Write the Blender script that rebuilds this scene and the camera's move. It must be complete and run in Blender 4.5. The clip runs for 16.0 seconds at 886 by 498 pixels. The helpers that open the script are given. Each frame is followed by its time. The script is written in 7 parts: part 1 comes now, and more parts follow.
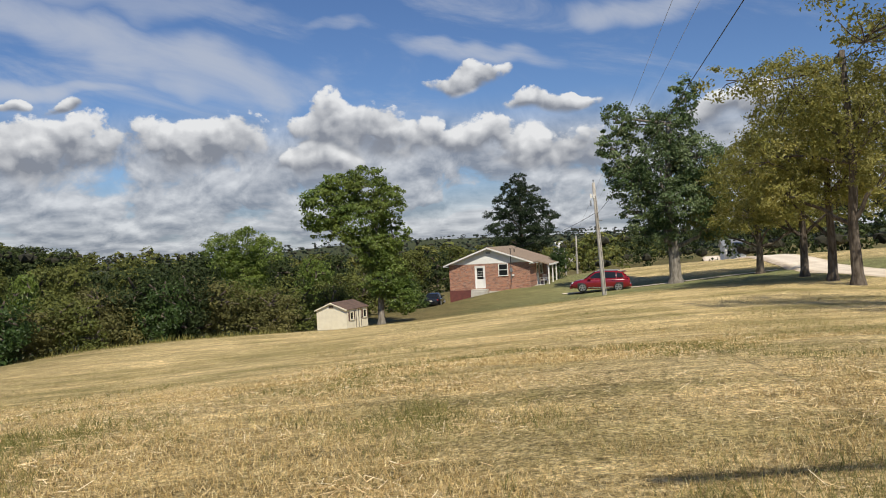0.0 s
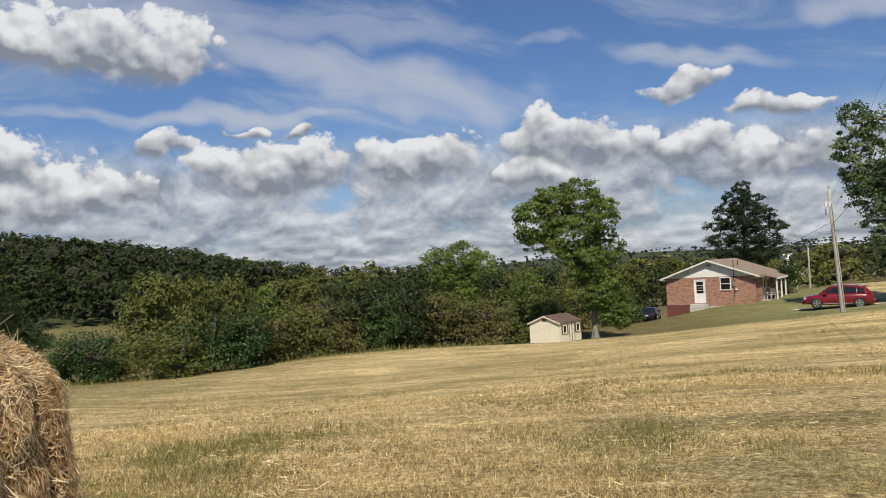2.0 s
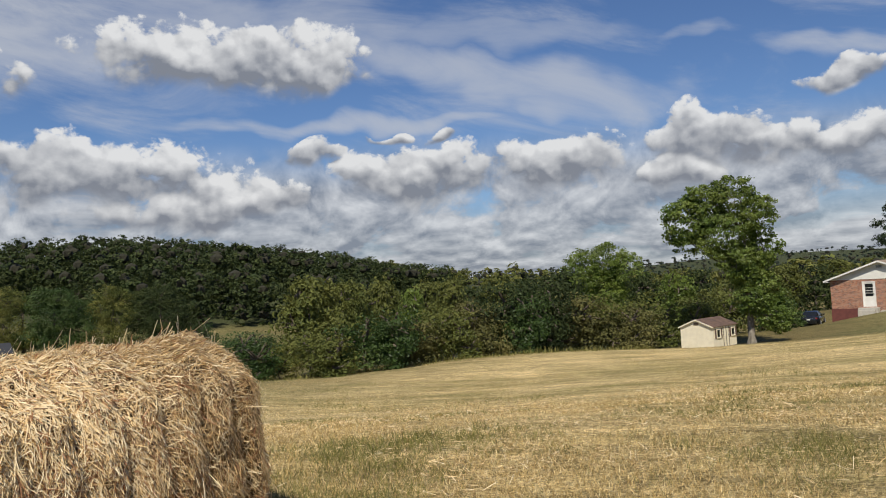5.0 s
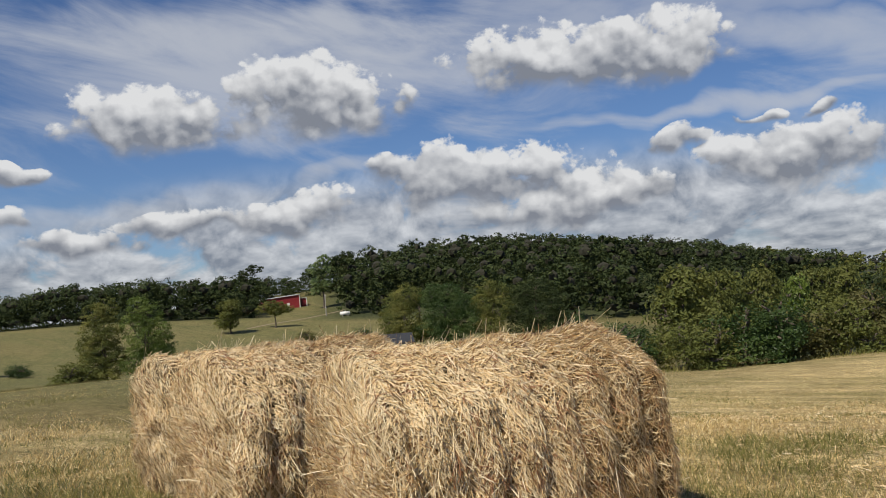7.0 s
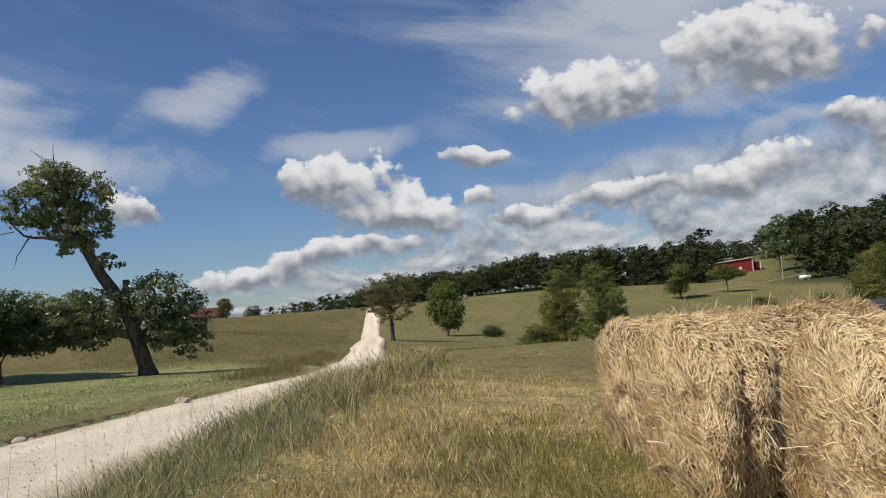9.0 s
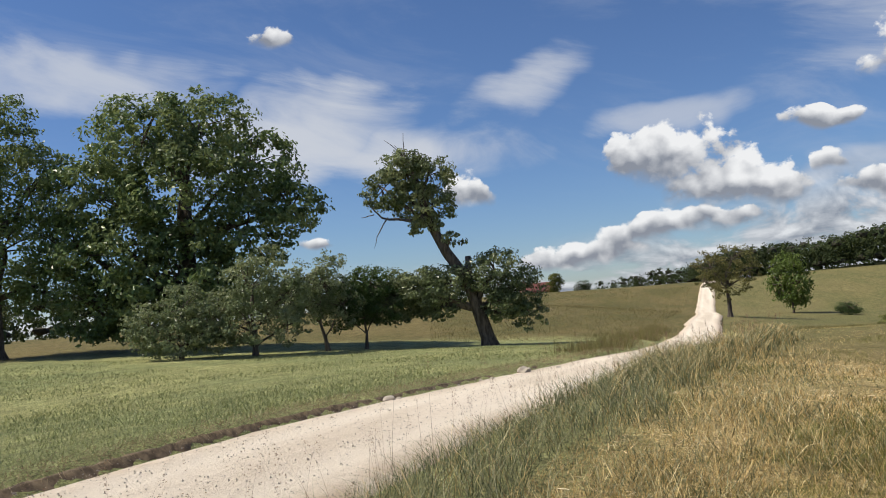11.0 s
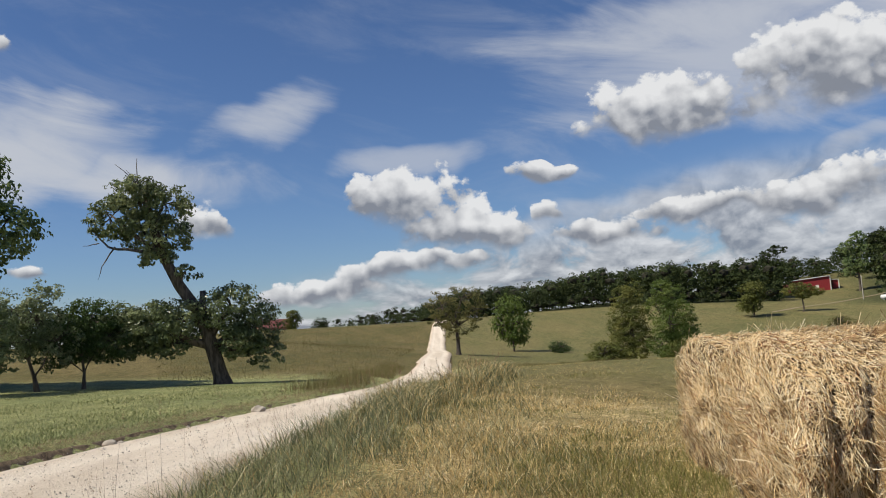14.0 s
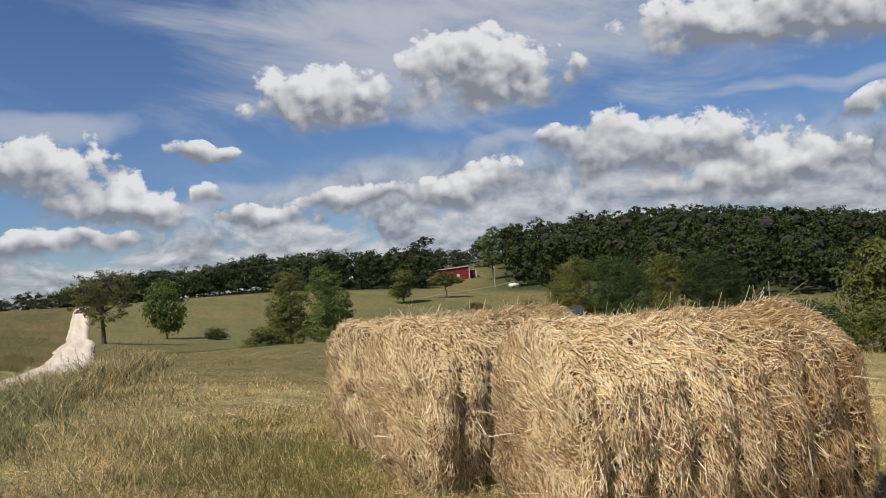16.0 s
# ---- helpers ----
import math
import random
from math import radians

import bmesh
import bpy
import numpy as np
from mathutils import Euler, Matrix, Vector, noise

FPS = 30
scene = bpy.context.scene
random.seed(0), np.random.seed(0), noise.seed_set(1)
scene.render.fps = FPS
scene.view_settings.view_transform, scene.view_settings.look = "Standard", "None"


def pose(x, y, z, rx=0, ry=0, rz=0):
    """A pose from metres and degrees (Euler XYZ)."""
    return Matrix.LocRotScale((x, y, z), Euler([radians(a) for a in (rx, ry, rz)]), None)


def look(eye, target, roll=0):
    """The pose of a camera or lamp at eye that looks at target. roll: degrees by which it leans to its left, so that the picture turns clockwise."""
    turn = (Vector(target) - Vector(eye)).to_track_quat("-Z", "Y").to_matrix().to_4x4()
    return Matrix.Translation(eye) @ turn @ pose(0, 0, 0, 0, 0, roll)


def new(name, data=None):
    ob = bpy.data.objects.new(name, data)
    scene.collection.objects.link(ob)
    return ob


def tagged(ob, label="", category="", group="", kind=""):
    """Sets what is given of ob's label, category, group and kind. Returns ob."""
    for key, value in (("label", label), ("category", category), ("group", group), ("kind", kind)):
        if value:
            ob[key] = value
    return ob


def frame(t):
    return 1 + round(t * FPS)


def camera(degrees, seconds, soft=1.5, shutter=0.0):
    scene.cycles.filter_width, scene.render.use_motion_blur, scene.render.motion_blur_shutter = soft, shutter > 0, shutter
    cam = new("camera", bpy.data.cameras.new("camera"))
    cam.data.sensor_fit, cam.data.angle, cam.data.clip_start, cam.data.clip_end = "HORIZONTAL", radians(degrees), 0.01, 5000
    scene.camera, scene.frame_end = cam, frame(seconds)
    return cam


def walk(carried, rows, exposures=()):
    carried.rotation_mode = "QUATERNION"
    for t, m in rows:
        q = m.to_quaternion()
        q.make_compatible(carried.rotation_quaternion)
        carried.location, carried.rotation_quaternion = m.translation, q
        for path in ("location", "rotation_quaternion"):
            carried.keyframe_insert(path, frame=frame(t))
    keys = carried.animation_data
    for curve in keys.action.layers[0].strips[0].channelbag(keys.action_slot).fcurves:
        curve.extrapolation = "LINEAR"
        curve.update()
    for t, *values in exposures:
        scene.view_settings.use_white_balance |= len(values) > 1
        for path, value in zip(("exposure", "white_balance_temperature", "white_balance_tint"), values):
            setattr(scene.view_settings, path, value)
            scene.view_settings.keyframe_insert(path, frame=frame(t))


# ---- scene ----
cam = camera(57.39, 16.0, 1.0)
ROWS = [
    (0, -0.008, -0.006, 1.600, -0.00, -0.27, 3.12),
    (0.5, -0.044, 0.019, 1.613, 4.69, 0.52, 3.59),
    (1, -0.060, 0.049, 1.610, 8.82, 1.11, 3.60),
    (1.5, -0.072, 0.076, 1.604, 12.22, 1.40, 3.42),
    (2, -0.081, 0.051, 1.605, 14.93, 1.48, 3.20),
    (2.5, -0.088, 0.055, 1.606, 17.03, 1.32, 3.08),
    (3, -0.086, 0.034, 1.609, 18.38, 1.17, 3.08),
    (3.2, -0.090, 0.020, 1.611, 18.95, 1.12, 3.08),
    (5.3, -0.225, -0.125, 1.645, 27.05, 2.50, 3.45),
    (5.5, -0.243, -0.142, 1.648, 28.81, 2.61, 3.51),
    (6, -0.318, -0.140, 1.643, 35.38, 3.06, 3.78),
    (6.5, -0.359, -0.161, 1.642, 42.80, 3.32, 4.18),
    (7, -0.398, -0.178, 1.644, 50.65, 3.41, 4.59),
    (7.5, -0.422, -0.189, 1.643, 58.28, 3.46, 4.93),
    (8, -0.440, -0.202, 1.642, 65.37, 3.52, 5.11),
    (8.5, -0.471, -0.208, 1.638, 73.79, 3.55, 5.06),
    (9, -0.498, -0.235, 1.647, 81.71, 3.60, 5.02),
    (9.5, -0.496, -0.268, 1.647, 89.07, 3.73, 4.97),
    (10, -0.461, -0.301, 1.646, 95.39, 3.88, 4.90),
    (10.2, -0.460, -0.315, 1.646, 97.65, 3.93, 4.88),
    (11.4, -0.470, -0.410, 1.642, 105.90, 3.75, 4.85),
    (12.3, -0.462, -0.460, 1.638, 104.75, 3.83, 4.78),
    (12.5, -0.458, -0.468, 1.637, 103.57, 4.05, 4.70),
    (13, -0.431, -0.435, 1.642, 98.43, 4.48, 4.38),
    (13.5, -0.400, -0.411, 1.654, 92.46, 4.83, 4.21),
    (14, -0.358, -0.403, 1.656, 86.30, 4.98, 4.16),
    (14.5, -0.341, -0.400, 1.654, 80.31, 4.75, 4.27),
    (15, -0.332, -0.382, 1.656, 74.76, 4.18, 4.31),
    (15.5, -0.330, -0.362, 1.651, 68.39, 3.22, 4.17),
    (16, -0.317, -0.360, 1.648, 62.53, 2.32, 3.85),
]
walk(cam, [(t, pose(x, y, z, 90 + pitch, roll, yaw)) for t, x, y, z, yaw, pitch, roll in ROWS],
     [(0.0, 0.0), (5.5, -0.11), (8.5, -0.13), (9.5, -0.02), (12.3, 0.18), (13.5, 0.04), (15.0, -0.10), (16.0, -0.09)])

# ---- sky, clouds and sun ----
SUN_EL, SUN_AZ = 51.0, (0.28, -0.96)
world = bpy.data.worlds.new("sky")
scene.world = world
world.use_nodes = True
wt = world.node_tree
wt.nodes.clear()


def wn(kind, **props):
    n = wt.nodes.new(kind)
    for k, v in props.items():
        if k == "operation":
            n.operation = v
        elif k == "clamp":
            n.use_clamp = v
    return n


def wmath(op, a, b=None, c=None, clamp=False):
    n = wn("ShaderNodeMath", operation=op, clamp=clamp)
    for i, v in enumerate((a, b, c)):
        if v is None:
            continue
        if isinstance(v, (int, float)):
            n.inputs[i].default_value = v
        else:
            wt.links.new(v, n.inputs[i])
    return n.outputs[0]


def wstep(x, lo, hi):
    n = wn("ShaderNodeMapRange")
    n.interpolation_type = "SMOOTHSTEP"
    wt.links.new(x, n.inputs[0])
    n.inputs[1].default_value, n.inputs[2].default_value = lo, hi
    return n.outputs[0]


def wnoise(x, y, scale, detail, rough=0.55, warp=0.0, z=0.0):
    c = wn("ShaderNodeCombineXYZ")
    wt.links.new(x, c.inputs[0])
    wt.links.new(y, c.inputs[1])
    c.inputs[2].default_value = z
    n = wn("ShaderNodeTexNoise")
    wt.links.new(c.outputs[0], n.inputs["Vector"])
    n.inputs["Scale"].default_value, n.inputs["Detail"].default_value = scale, detail
    n.inputs["Roughness"].default_value, n.inputs["Distortion"].default_value = rough, warp
    return n.outputs[0]


def wmix(fac, a, b):
    n = wn("ShaderNodeMix")
    n.data_type = "RGBA"
    wt.links.new(fac, n.inputs[0])
    for s, v in ((6, a), (7, b)):
        if isinstance(v, tuple):
            n.inputs[s].default_value = (*v, 1)
        else:
            wt.links.new(v, n.inputs[s])
    return n.outputs[2]


def wpuff(x, y, scale, detail, z=0.0):
    """Rounded heaps within heaps: high in the middle of each puff."""
    c = wn("ShaderNodeCombineXYZ")
    wt.links.new(x, c.inputs[0])
    wt.links.new(y, c.inputs[1])
    c.inputs[2].default_value = z
    n = wn("ShaderNodeTexVoronoi")
    n.voronoi_dimensions, n.feature, n.normalize = "3D", "SMOOTH_F1", True
    wt.links.new(c.outputs[0], n.inputs["Vector"])
    n.inputs["Scale"].default_value, n.inputs["Detail"].default_value, n.inputs["Roughness"].default_value = scale, detail, 0.55
    n.inputs["Smoothness"].default_value = 0.45
    return wmath("MULTIPLY_ADD", n.outputs["Distance"], -1.9, 1.0)


coord = wn("ShaderNodeTexCoord")
sep = wn("ShaderNodeSeparateXYZ")
wt.links.new(coord.outputs["Generated"], sep.inputs[0])
AZ = wmath("MULTIPLY", wmath("ARCTAN2", wmath("MULTIPLY", sep.outputs[0], -1.0), sep.outputs[1]), 57.2958)
EL = wmath("MULTIPLY", wmath("ARCSINE", sep.outputs[2]), 57.2958)
# a gentle unrest in both directions, so that no outline is a plain oval
AZW = wmath("ADD", AZ, wmath("MULTIPLY", wmath("SUBTRACT", wnoise(AZ, EL, 0.15, 2, 0.5), 0.5), 7.0))
ELW = wmath("ADD", EL, wmath("MULTIPLY", wmath("SUBTRACT", wnoise(AZ, EL, 0.19, 2, 0.5, 0.0, 7.3), 0.5), 4.2))
WX = wmath("MULTIPLY_ADD", wmath("SUBTRACT", wnoise(AZ, EL, 0.8, 4, 0.6, 0.0, 3.3), 0.5), 0.9, AZ)
WY = wmath("MULTIPLY", wmath("MULTIPLY_ADD", wmath("SUBTRACT", wnoise(AZ, EL, 0.8, 4, 0.6, 0.0, 8.8), 0.5), 0.7, EL), 1.15)
PUFF = wpuff(WX, WY, 0.36, 4.0, 2.1)
PUFF_UP = wpuff(wmath("ADD", WX, -0.35), wmath("ADD", WY, 0.65), 0.36, 2.0, 2.1)
PUFF_LOW = wpuff(WX, WY, 0.36, 2.0, 2.1)
FINE = wnoise(AZ, wmath("MULTIPLY", EL, 1.25), 0.55, 8, 0.6, 0.2, 5.5)
# heaped clouds: bearing, elevation, half width, half height
HIGH = (
    (39.0, 15.2, 10.0, 3.0), (58.2, 13.8, 6.2, 3.3), (70.0, 12.8, 5.6, 2.7), (78.6, 9.6, 2.5, 1.0), (116.1, 18.8, 2.3, 1.4), (101.9, 7.5, 1.5, 1.8), (33.3, 9.2, 2.8, 1.1),
    (27.8, 10.1, 1.6, 0.5), (24.4, 9.9, 0.9, 0.6), (-2.1, 11.5, 3.2, 1.1), (-8.5, 9.3, 3.0, 0.9), (54.1, 8.8, 2.4, 1.3), (77.6, 7.1, 1.4, 0.6), (33.5, 14.2, 5.0, 2.2))
LOWER = (
    (47.6, 7.7, 7.2, 2.7), (38.9, 6.4, 4.4, 1.9), (26.6, 7.1, 5.2, 2.4), (16.1, 7.2, 5.0, 2.4), (6.1, 8.2, 3.8, 2.2), (-0.7, 7.4, 4.8, 1.8), (-7.3, 6.1, 4.4, 1.7), (-20.2, 7.9, 2.4, 1.8),
    (61.0, 6.5, 4.4, 1.8), (68.3, 6.4, 4.2, 1.4), (74.2, 5.4, 3.6, 1.3), (89.2, 8.0, 4.1, 2.7), (84.4, 6.0, 4.2, 2.3), (94.6, 2.8, 4.8, 1.2), (43.6, 5.2, 5.0, 1.8), (7.4, 5.8, 3.0, 1.6), (113.3, 4.4, 1.1, 0.6), (88.0, 3.6, 5.5, 1.2))
best = shade = weight = None
for a, e, w, h in HIGH + LOWER:
    u = wmath("MULTIPLY_ADD", AZW, 1 / w, -a / w)
    v = wmath("MULTIPLY_ADD", ELW, 1 / h, -e / h)
    vb = wmath("MAXIMUM", v, wmath("MULTIPLY", v, -1.5))
    f = wmath("SUBTRACT", 1.0, wmath("MULTIPLY_ADD", u, u, wmath("MULTIPLY", vb, vb)))
    g = wmath("POWER", wmath("MAXIMUM", wmath("ADD", f, 0.9), 0.001), 4.0)
    best = f if best is None else wmath("MAXIMUM", best, f)
    shade = wmath("MULTIPLY", g, v) if shade is None else wmath("MULTIPLY_ADD", g, v, shade)
    weight = g if weight is None else wmath("ADD", weight, g)
shade = wmath("DIVIDE", shade, weight)
calm = wmath("MULTIPLY_ADD", wstep(shade, -0.7, 0.3), 0.9, 0.35)
rough = wmath("ADD", wmath("MULTIPLY", wmath("SUBTRACT", PUFF, 0.42), 2.0), wmath("MULTIPLY", wmath("SUBTRACT", FINE, 0.5), 1.9))
edge = wmath("ADD", wmath("MULTIPLY_ADD", calm, rough, best), wmath("MINIMUM", wmath("MULTIPLY_ADD", best, 1.5, 0.5), 0.0))
soft = wmath("MULTIPLY_ADD", wmath("SUBTRACT", 1.0, wstep(shade, -0.8, 0.4)), 1.1, 0.46)
heap = wstep(wmath("DIVIDE", wmath("ADD", edge, 0.15), soft), 0.0, 1.0)
relief = wmath("MULTIPLY_ADD", wmath("SUBTRACT", PUFF_LOW, PUFF_UP), 1.5, wmath("MULTIPLY", wmath("SUBTRACT", FINE, 0.5), 1.0))
lit = wmath("ADD", wmath("MULTIPLY_ADD", wstep(shade, -0.32, 0.82), 1.0, 0.0), relief, clamp=True)
# rows of flat-based heaps crowding towards the horizon, thinning towards the west
BX = wmath("MULTIPLY", AZW, 0.23)
LE = wmath("LOGARITHM", wmath("MAXIMUM", wmath("ADD", EL, 1.2), 0.2), 2.71828)
BN = wnoise(BX, wmath("MULTIPLY", LE, 1.9), 1.0, 8, 0.55, 0.1, 4.4)
BNU = wnoise(BX, wmath("MULTIPLY_ADD", LE, 1.9, 0.24), 1.0, 5, 0.55, 0.1, 4.4)
west = wstep(AZ, 60.0, 104.0)
top = wmath("MULTIPLY_ADD", west, -7.0, 9.2)
fade = wmath("SUBTRACT", 1.0, wstep(wmath("SUBTRACT", EL, top), -3.0, 1.5))
bank = wmath("MULTIPLY", wstep(wmath("MULTIPLY_ADD", west, -0.10, BN), 0.30, 0.47), fade)
haze = wmath("MULTIPLY", wmath("SUBTRACT", 1.0, wstep(EL, 1.5, 6.5)), wmath("SUBTRACT", 1.0, wstep(AZ, 40.0, 80.0)))
bank = wmath("MAXIMUM", bank, wmath("MULTIPLY", haze, 0.85))
banklit = wmath("MULTIPLY_ADD", wmath("SUBTRACT", BN, BNU), 3.4, wmath("MULTIPLY_ADD", wmath("SUBTRACT", PUFF_LOW, PUFF_UP), 0.5, wmath("MULTIPLY_ADD", wmath("SUBTRACT", FINE, 0.5), 0.8, 0.42)), clamp=True)
# high streaks and broad thin sheets: bearing, elevation, half width, half height, slope, weight
CN = wnoise(wmath("MULTIPLY_ADD", EL, -0.8, wmath("MULTIPLY", AZ, 0.45)), EL, 0.20, 8, 0.62, 0.5, 9.0)
veil = wmath("MULTIPLY", wstep(CN, 0.46, 0.78), wstep(EL, 4.0, 11.0))
veil = wmath("MULTIPLY", veil, wmath("MULTIPLY_ADD", wstep(AZ, 66.0, 88.0), -0.40, 0.55))
for a, e, w, h, tilt, much in (
        (18.0, 13.3, 11.0, 1.7, 0.25, 0.66), (-3.4, 13.2, 5.0, 0.8, 0.20, 0.65), (-14.0, 14.9, 4.0, 0.9, 0.0, 0.65), (6.5, 15.4, 3.0, 0.5, 0.1, 0.5), (31.5, 11.1, 9.6, 0.6, 0.0, 0.7),
        (60.0, 18.5, 16.0, 2.6, 0.0, 0.80), (62.0, 15.6, 14.0, 3.6, -0.05, 0.75), (97.3, 14.8, 3.8, 1.7, -0.35, 0.75), (105.7, 10.5, 7.0, 1.8, 0.0, 0.9), (114.8, 12.0, 8.0, 2.8, -0.15, 0.9),
        (128.0, 16.0, 7.0, 1.8, 0.0, 0.75), (88.9, 11.2, 4.6, 1.0, 0.0, 0.6), (68.5, 8.0, 14.0, 0.8, -0.12, 0.65), (38.0, 18.5, 14.0, 2.0, 0.0, 0.55), (20.0, 17.0, 9.0, 1.0, 0.1, 0.4)):
    u = wmath("MULTIPLY_ADD", AZW, 1 / w, -a / w)
    v = wmath("MULTIPLY", wmath("MULTIPLY_ADD", wmath("SUBTRACT", AZ, a), -tilt, wmath("SUBTRACT", ELW, e)), 1 / h)
    f = wmath("SUBTRACT", 1.25, wmath("MULTIPLY", wmath("MULTIPLY_ADD", u, u, wmath("MULTIPLY", v, v)), 0.7))
    veil = wmath("MAXIMUM", veil, wmath("MULTIPLY", wstep(wmath("MULTIPLY_ADD", wmath("SUBTRACT", CN, 0.5), 3.2, f), -0.15, 1.5), much))
sky = wn("ShaderNodeTexSky")
sky.sky_type, sky.sun_disc = "NISHITA", False
sky.sun_elevation, sky.sun_rotation = radians(SUN_EL), math.atan2(SUN_AZ[0], SUN_AZ[1]) % (2 * math.pi)
sky.air_density, sky.dust_density, sky.ozone_density = 1.0, 0.15, 3.5
SKYMUL = 0.074
scale = wn("ShaderNodeVectorMath", operation="SCALE")
wt.links.new(sky.outputs[0], scale.inputs[0])
scale.inputs[3].default_value = SKYMUL
tint = wn("ShaderNodeVectorMath", operation="MULTIPLY")
wt.links.new(scale.outputs[0], tint.inputs[0])
tint.inputs[1].default_value = (0.78, 0.92, 1.17)
col = wmix(veil, tint.outputs[0], (0.56, 0.585, 0.635))
bankcol = wmix(banklit, (0.235, 0.262, 0.318), (0.69, 0.705, 0.73))
col = wmix(wmath("MULTIPLY", bank, 0.92), col, bankcol)
heapcol = wmix(lit, (0.235, 0.255, 0.30), (0.80, 0.805, 0.81))
col = wmix(wmath("MULTIPLY", heap, 0.97), col, heapcol)
back = wn("ShaderNodeBackground")
wt.links.new(col, back.inputs[0])
back.inputs[1].default_value = 1.0
outw = wn("ShaderNodeOutputWorld")
wt.links.new(back.outputs[0], outw.inputs[0])

sunlamp = bpy.data.lights.new("sun", "SUN")
sunlamp.energy, sunlamp.angle, sunlamp.color = 5.0, radians(0.55), (1.0, 0.92, 0.77)
sunob = new("sun", sunlamp)
ce = math.cos(radians(SUN_EL))
k = ce / math.hypot(*SUN_AZ)
sunob.matrix_world = look((SUN_AZ[0] * k * 200, SUN_AZ[1] * k * 200, math.sin(radians(SUN_EL)) * 200), (0, 0, 0))
scene.view_settings.exposure = 0.0

# ---- materials ----


class Mat:
    """A small writer of node materials."""

    def __init__(self, name, rough=0.8, metal=0.0):
        self.m = bpy.data.materials.new(name)
        self.m.use_nodes = True
        self.t = self.m.node_tree
        self.b = self.t.nodes["Principled BSDF"]
        self.out = self.t.nodes["Material Output"]
        self.b.inputs["Roughness"].default_value = rough
        self.b.inputs["Metallic"].default_value = metal
        self.co = None

    def node(self, kind):
        return self.t.nodes.new(kind)

    def put(self, v, socket):
        if isinstance(v, (int, float)):
            socket.default_value = v
        elif isinstance(v, tuple):
            socket.default_value = (*v, 1) if len(socket.default_value) == 4 else v
        else:
            self.t.links.new(v, socket)

    def coord(self, which="Object"):
        if self.co is None:
            self.co = self.node("ShaderNodeTexCoord")
        return self.co.outputs[which]

    def noise(self, scale, detail=4, rough=0.55, warp=0.0, stretch=None, turn=0.0, which="Object"):
        n = self.node("ShaderNodeTexNoise")
        src = self.coord(which)
        if stretch:
            mp = self.node("ShaderNodeMapping")
            self.t.links.new(src, mp.inputs[0])
            mp.inputs["Scale"].default_value = stretch
            mp.inputs["Rotation"].default_value = (0, 0, radians(turn))
            src = mp.outputs[0]
        self.t.links.new(src, n.inputs["Vector"])
        n.inputs["Scale"].default_value, n.inputs["Detail"].default_value = scale, detail
        n.inputs["Roughness"].default_value, n.inputs["Distortion"].default_value = rough, warp
        return n.outputs[0]

    def step(self, x, lo, hi):
        n = self.node("ShaderNodeMapRange")
        n.interpolation_type = "SMOOTHSTEP"
        self.put(x, n.inputs[0])
        n.inputs[1].default_value, n.inputs[2].default_value = lo, hi
        return n.outputs[0]

    def math(self, op, a, b=0.0, clamp=False):
        n = self.node("ShaderNodeMath")
        n.operation, n.use_clamp = op, clamp
        self.put(a, n.inputs[0])
        self.put(b, n.inputs[1])
        return n.outputs[0]

    def mix(self, f, a, b):
        n = self.node("ShaderNodeMix")
        n.data_type = "RGBA"
        self.put(f, n.inputs[0])
        self.put(a, n.inputs[6])
        self.put(b, n.inputs[7])
        return n.outputs[2]

    def island(self):
        return self.node("ShaderNodeNewGeometry").outputs["Random Per Island"]

    def random(self):
        return self.node("ShaderNodeObjectInfo").outputs["Random"]

    def attr(self, name):
        n = self.node("ShaderNodeAttribute")
        n.attribute_name = name
        s = self.node("ShaderNodeSeparateColor")
        self.t.links.new(n.outputs["Color"], s.inputs[0])
        return s.outputs

    def color(self, v):
        self.put(v, self.b.inputs["Base Color"])
        return self

    def bump(self, h, strength=0.4, dist=0.02):
        n = self.node("ShaderNodeBump")
        n.inputs["Strength"].default_value, n.inputs["Distance"].default_value = strength, dist
        self.put(h, n.inputs["Height"])
        self.t.links.new(n.outputs[0], self.b.inputs["Normal"])
        return self


def leaf_mat(name, dark, mid, light, shine=0.42, glow=0.30):
    """Foliage: three greens by leaf and by clump, half-glossy, with light coming through."""
    m = Mat(name, shine)
    r = m.island()
    c = m.mix(r, tuple(0.72 * v for v in dark), mid)
    c = m.mix(m.math("MULTIPLY", m.step(m.noise(0.55, 3), 0.42, 0.68), 0.75), c, light)
    c = m.mix(m.math("MULTIPLY", m.random(), 0.25), c, mid)
    broad = m.node("ShaderNodeHueSaturation")
    m.put(c, broad.inputs["Color"])
    m.put(m.math("ADD", m.math("MULTIPLY", m.noise(0.13, 2, 0.6), 1.1), 0.45), broad.inputs["Value"])
    c = broad.outputs[0]
    m.color(c)
    m.b.inputs["Specular IOR Level"].default_value = 0.32
    tr = m.node("ShaderNodeBsdfTranslucent")
    m.put(m.mix(0.5, c, light), tr.inputs[0])
    mx = m.node("ShaderNodeMixShader")
    mx.inputs[0].default_value = glow
    m.t.links.new(m.b.outputs[0], mx.inputs[1])
    m.t.links.new(tr.outputs[0], mx.inputs[2])
    m.t.links.new(mx.outputs[0], m.out.inputs[0])
    return m.m


def plain(name, a, b=None, rough=0.6, metal=0.0, scale=3.0, bump=0.0):
    m = Mat(name, rough, metal)
    n = m.noise(scale, 5)
    m.color(m.mix(m.step(n, 0.3, 0.7), a, b or tuple(0.8 * v for v in a)))
    if bump:
        m.bump(m.noise(scale * 9, 4), bump, 0.01)
    return m.m


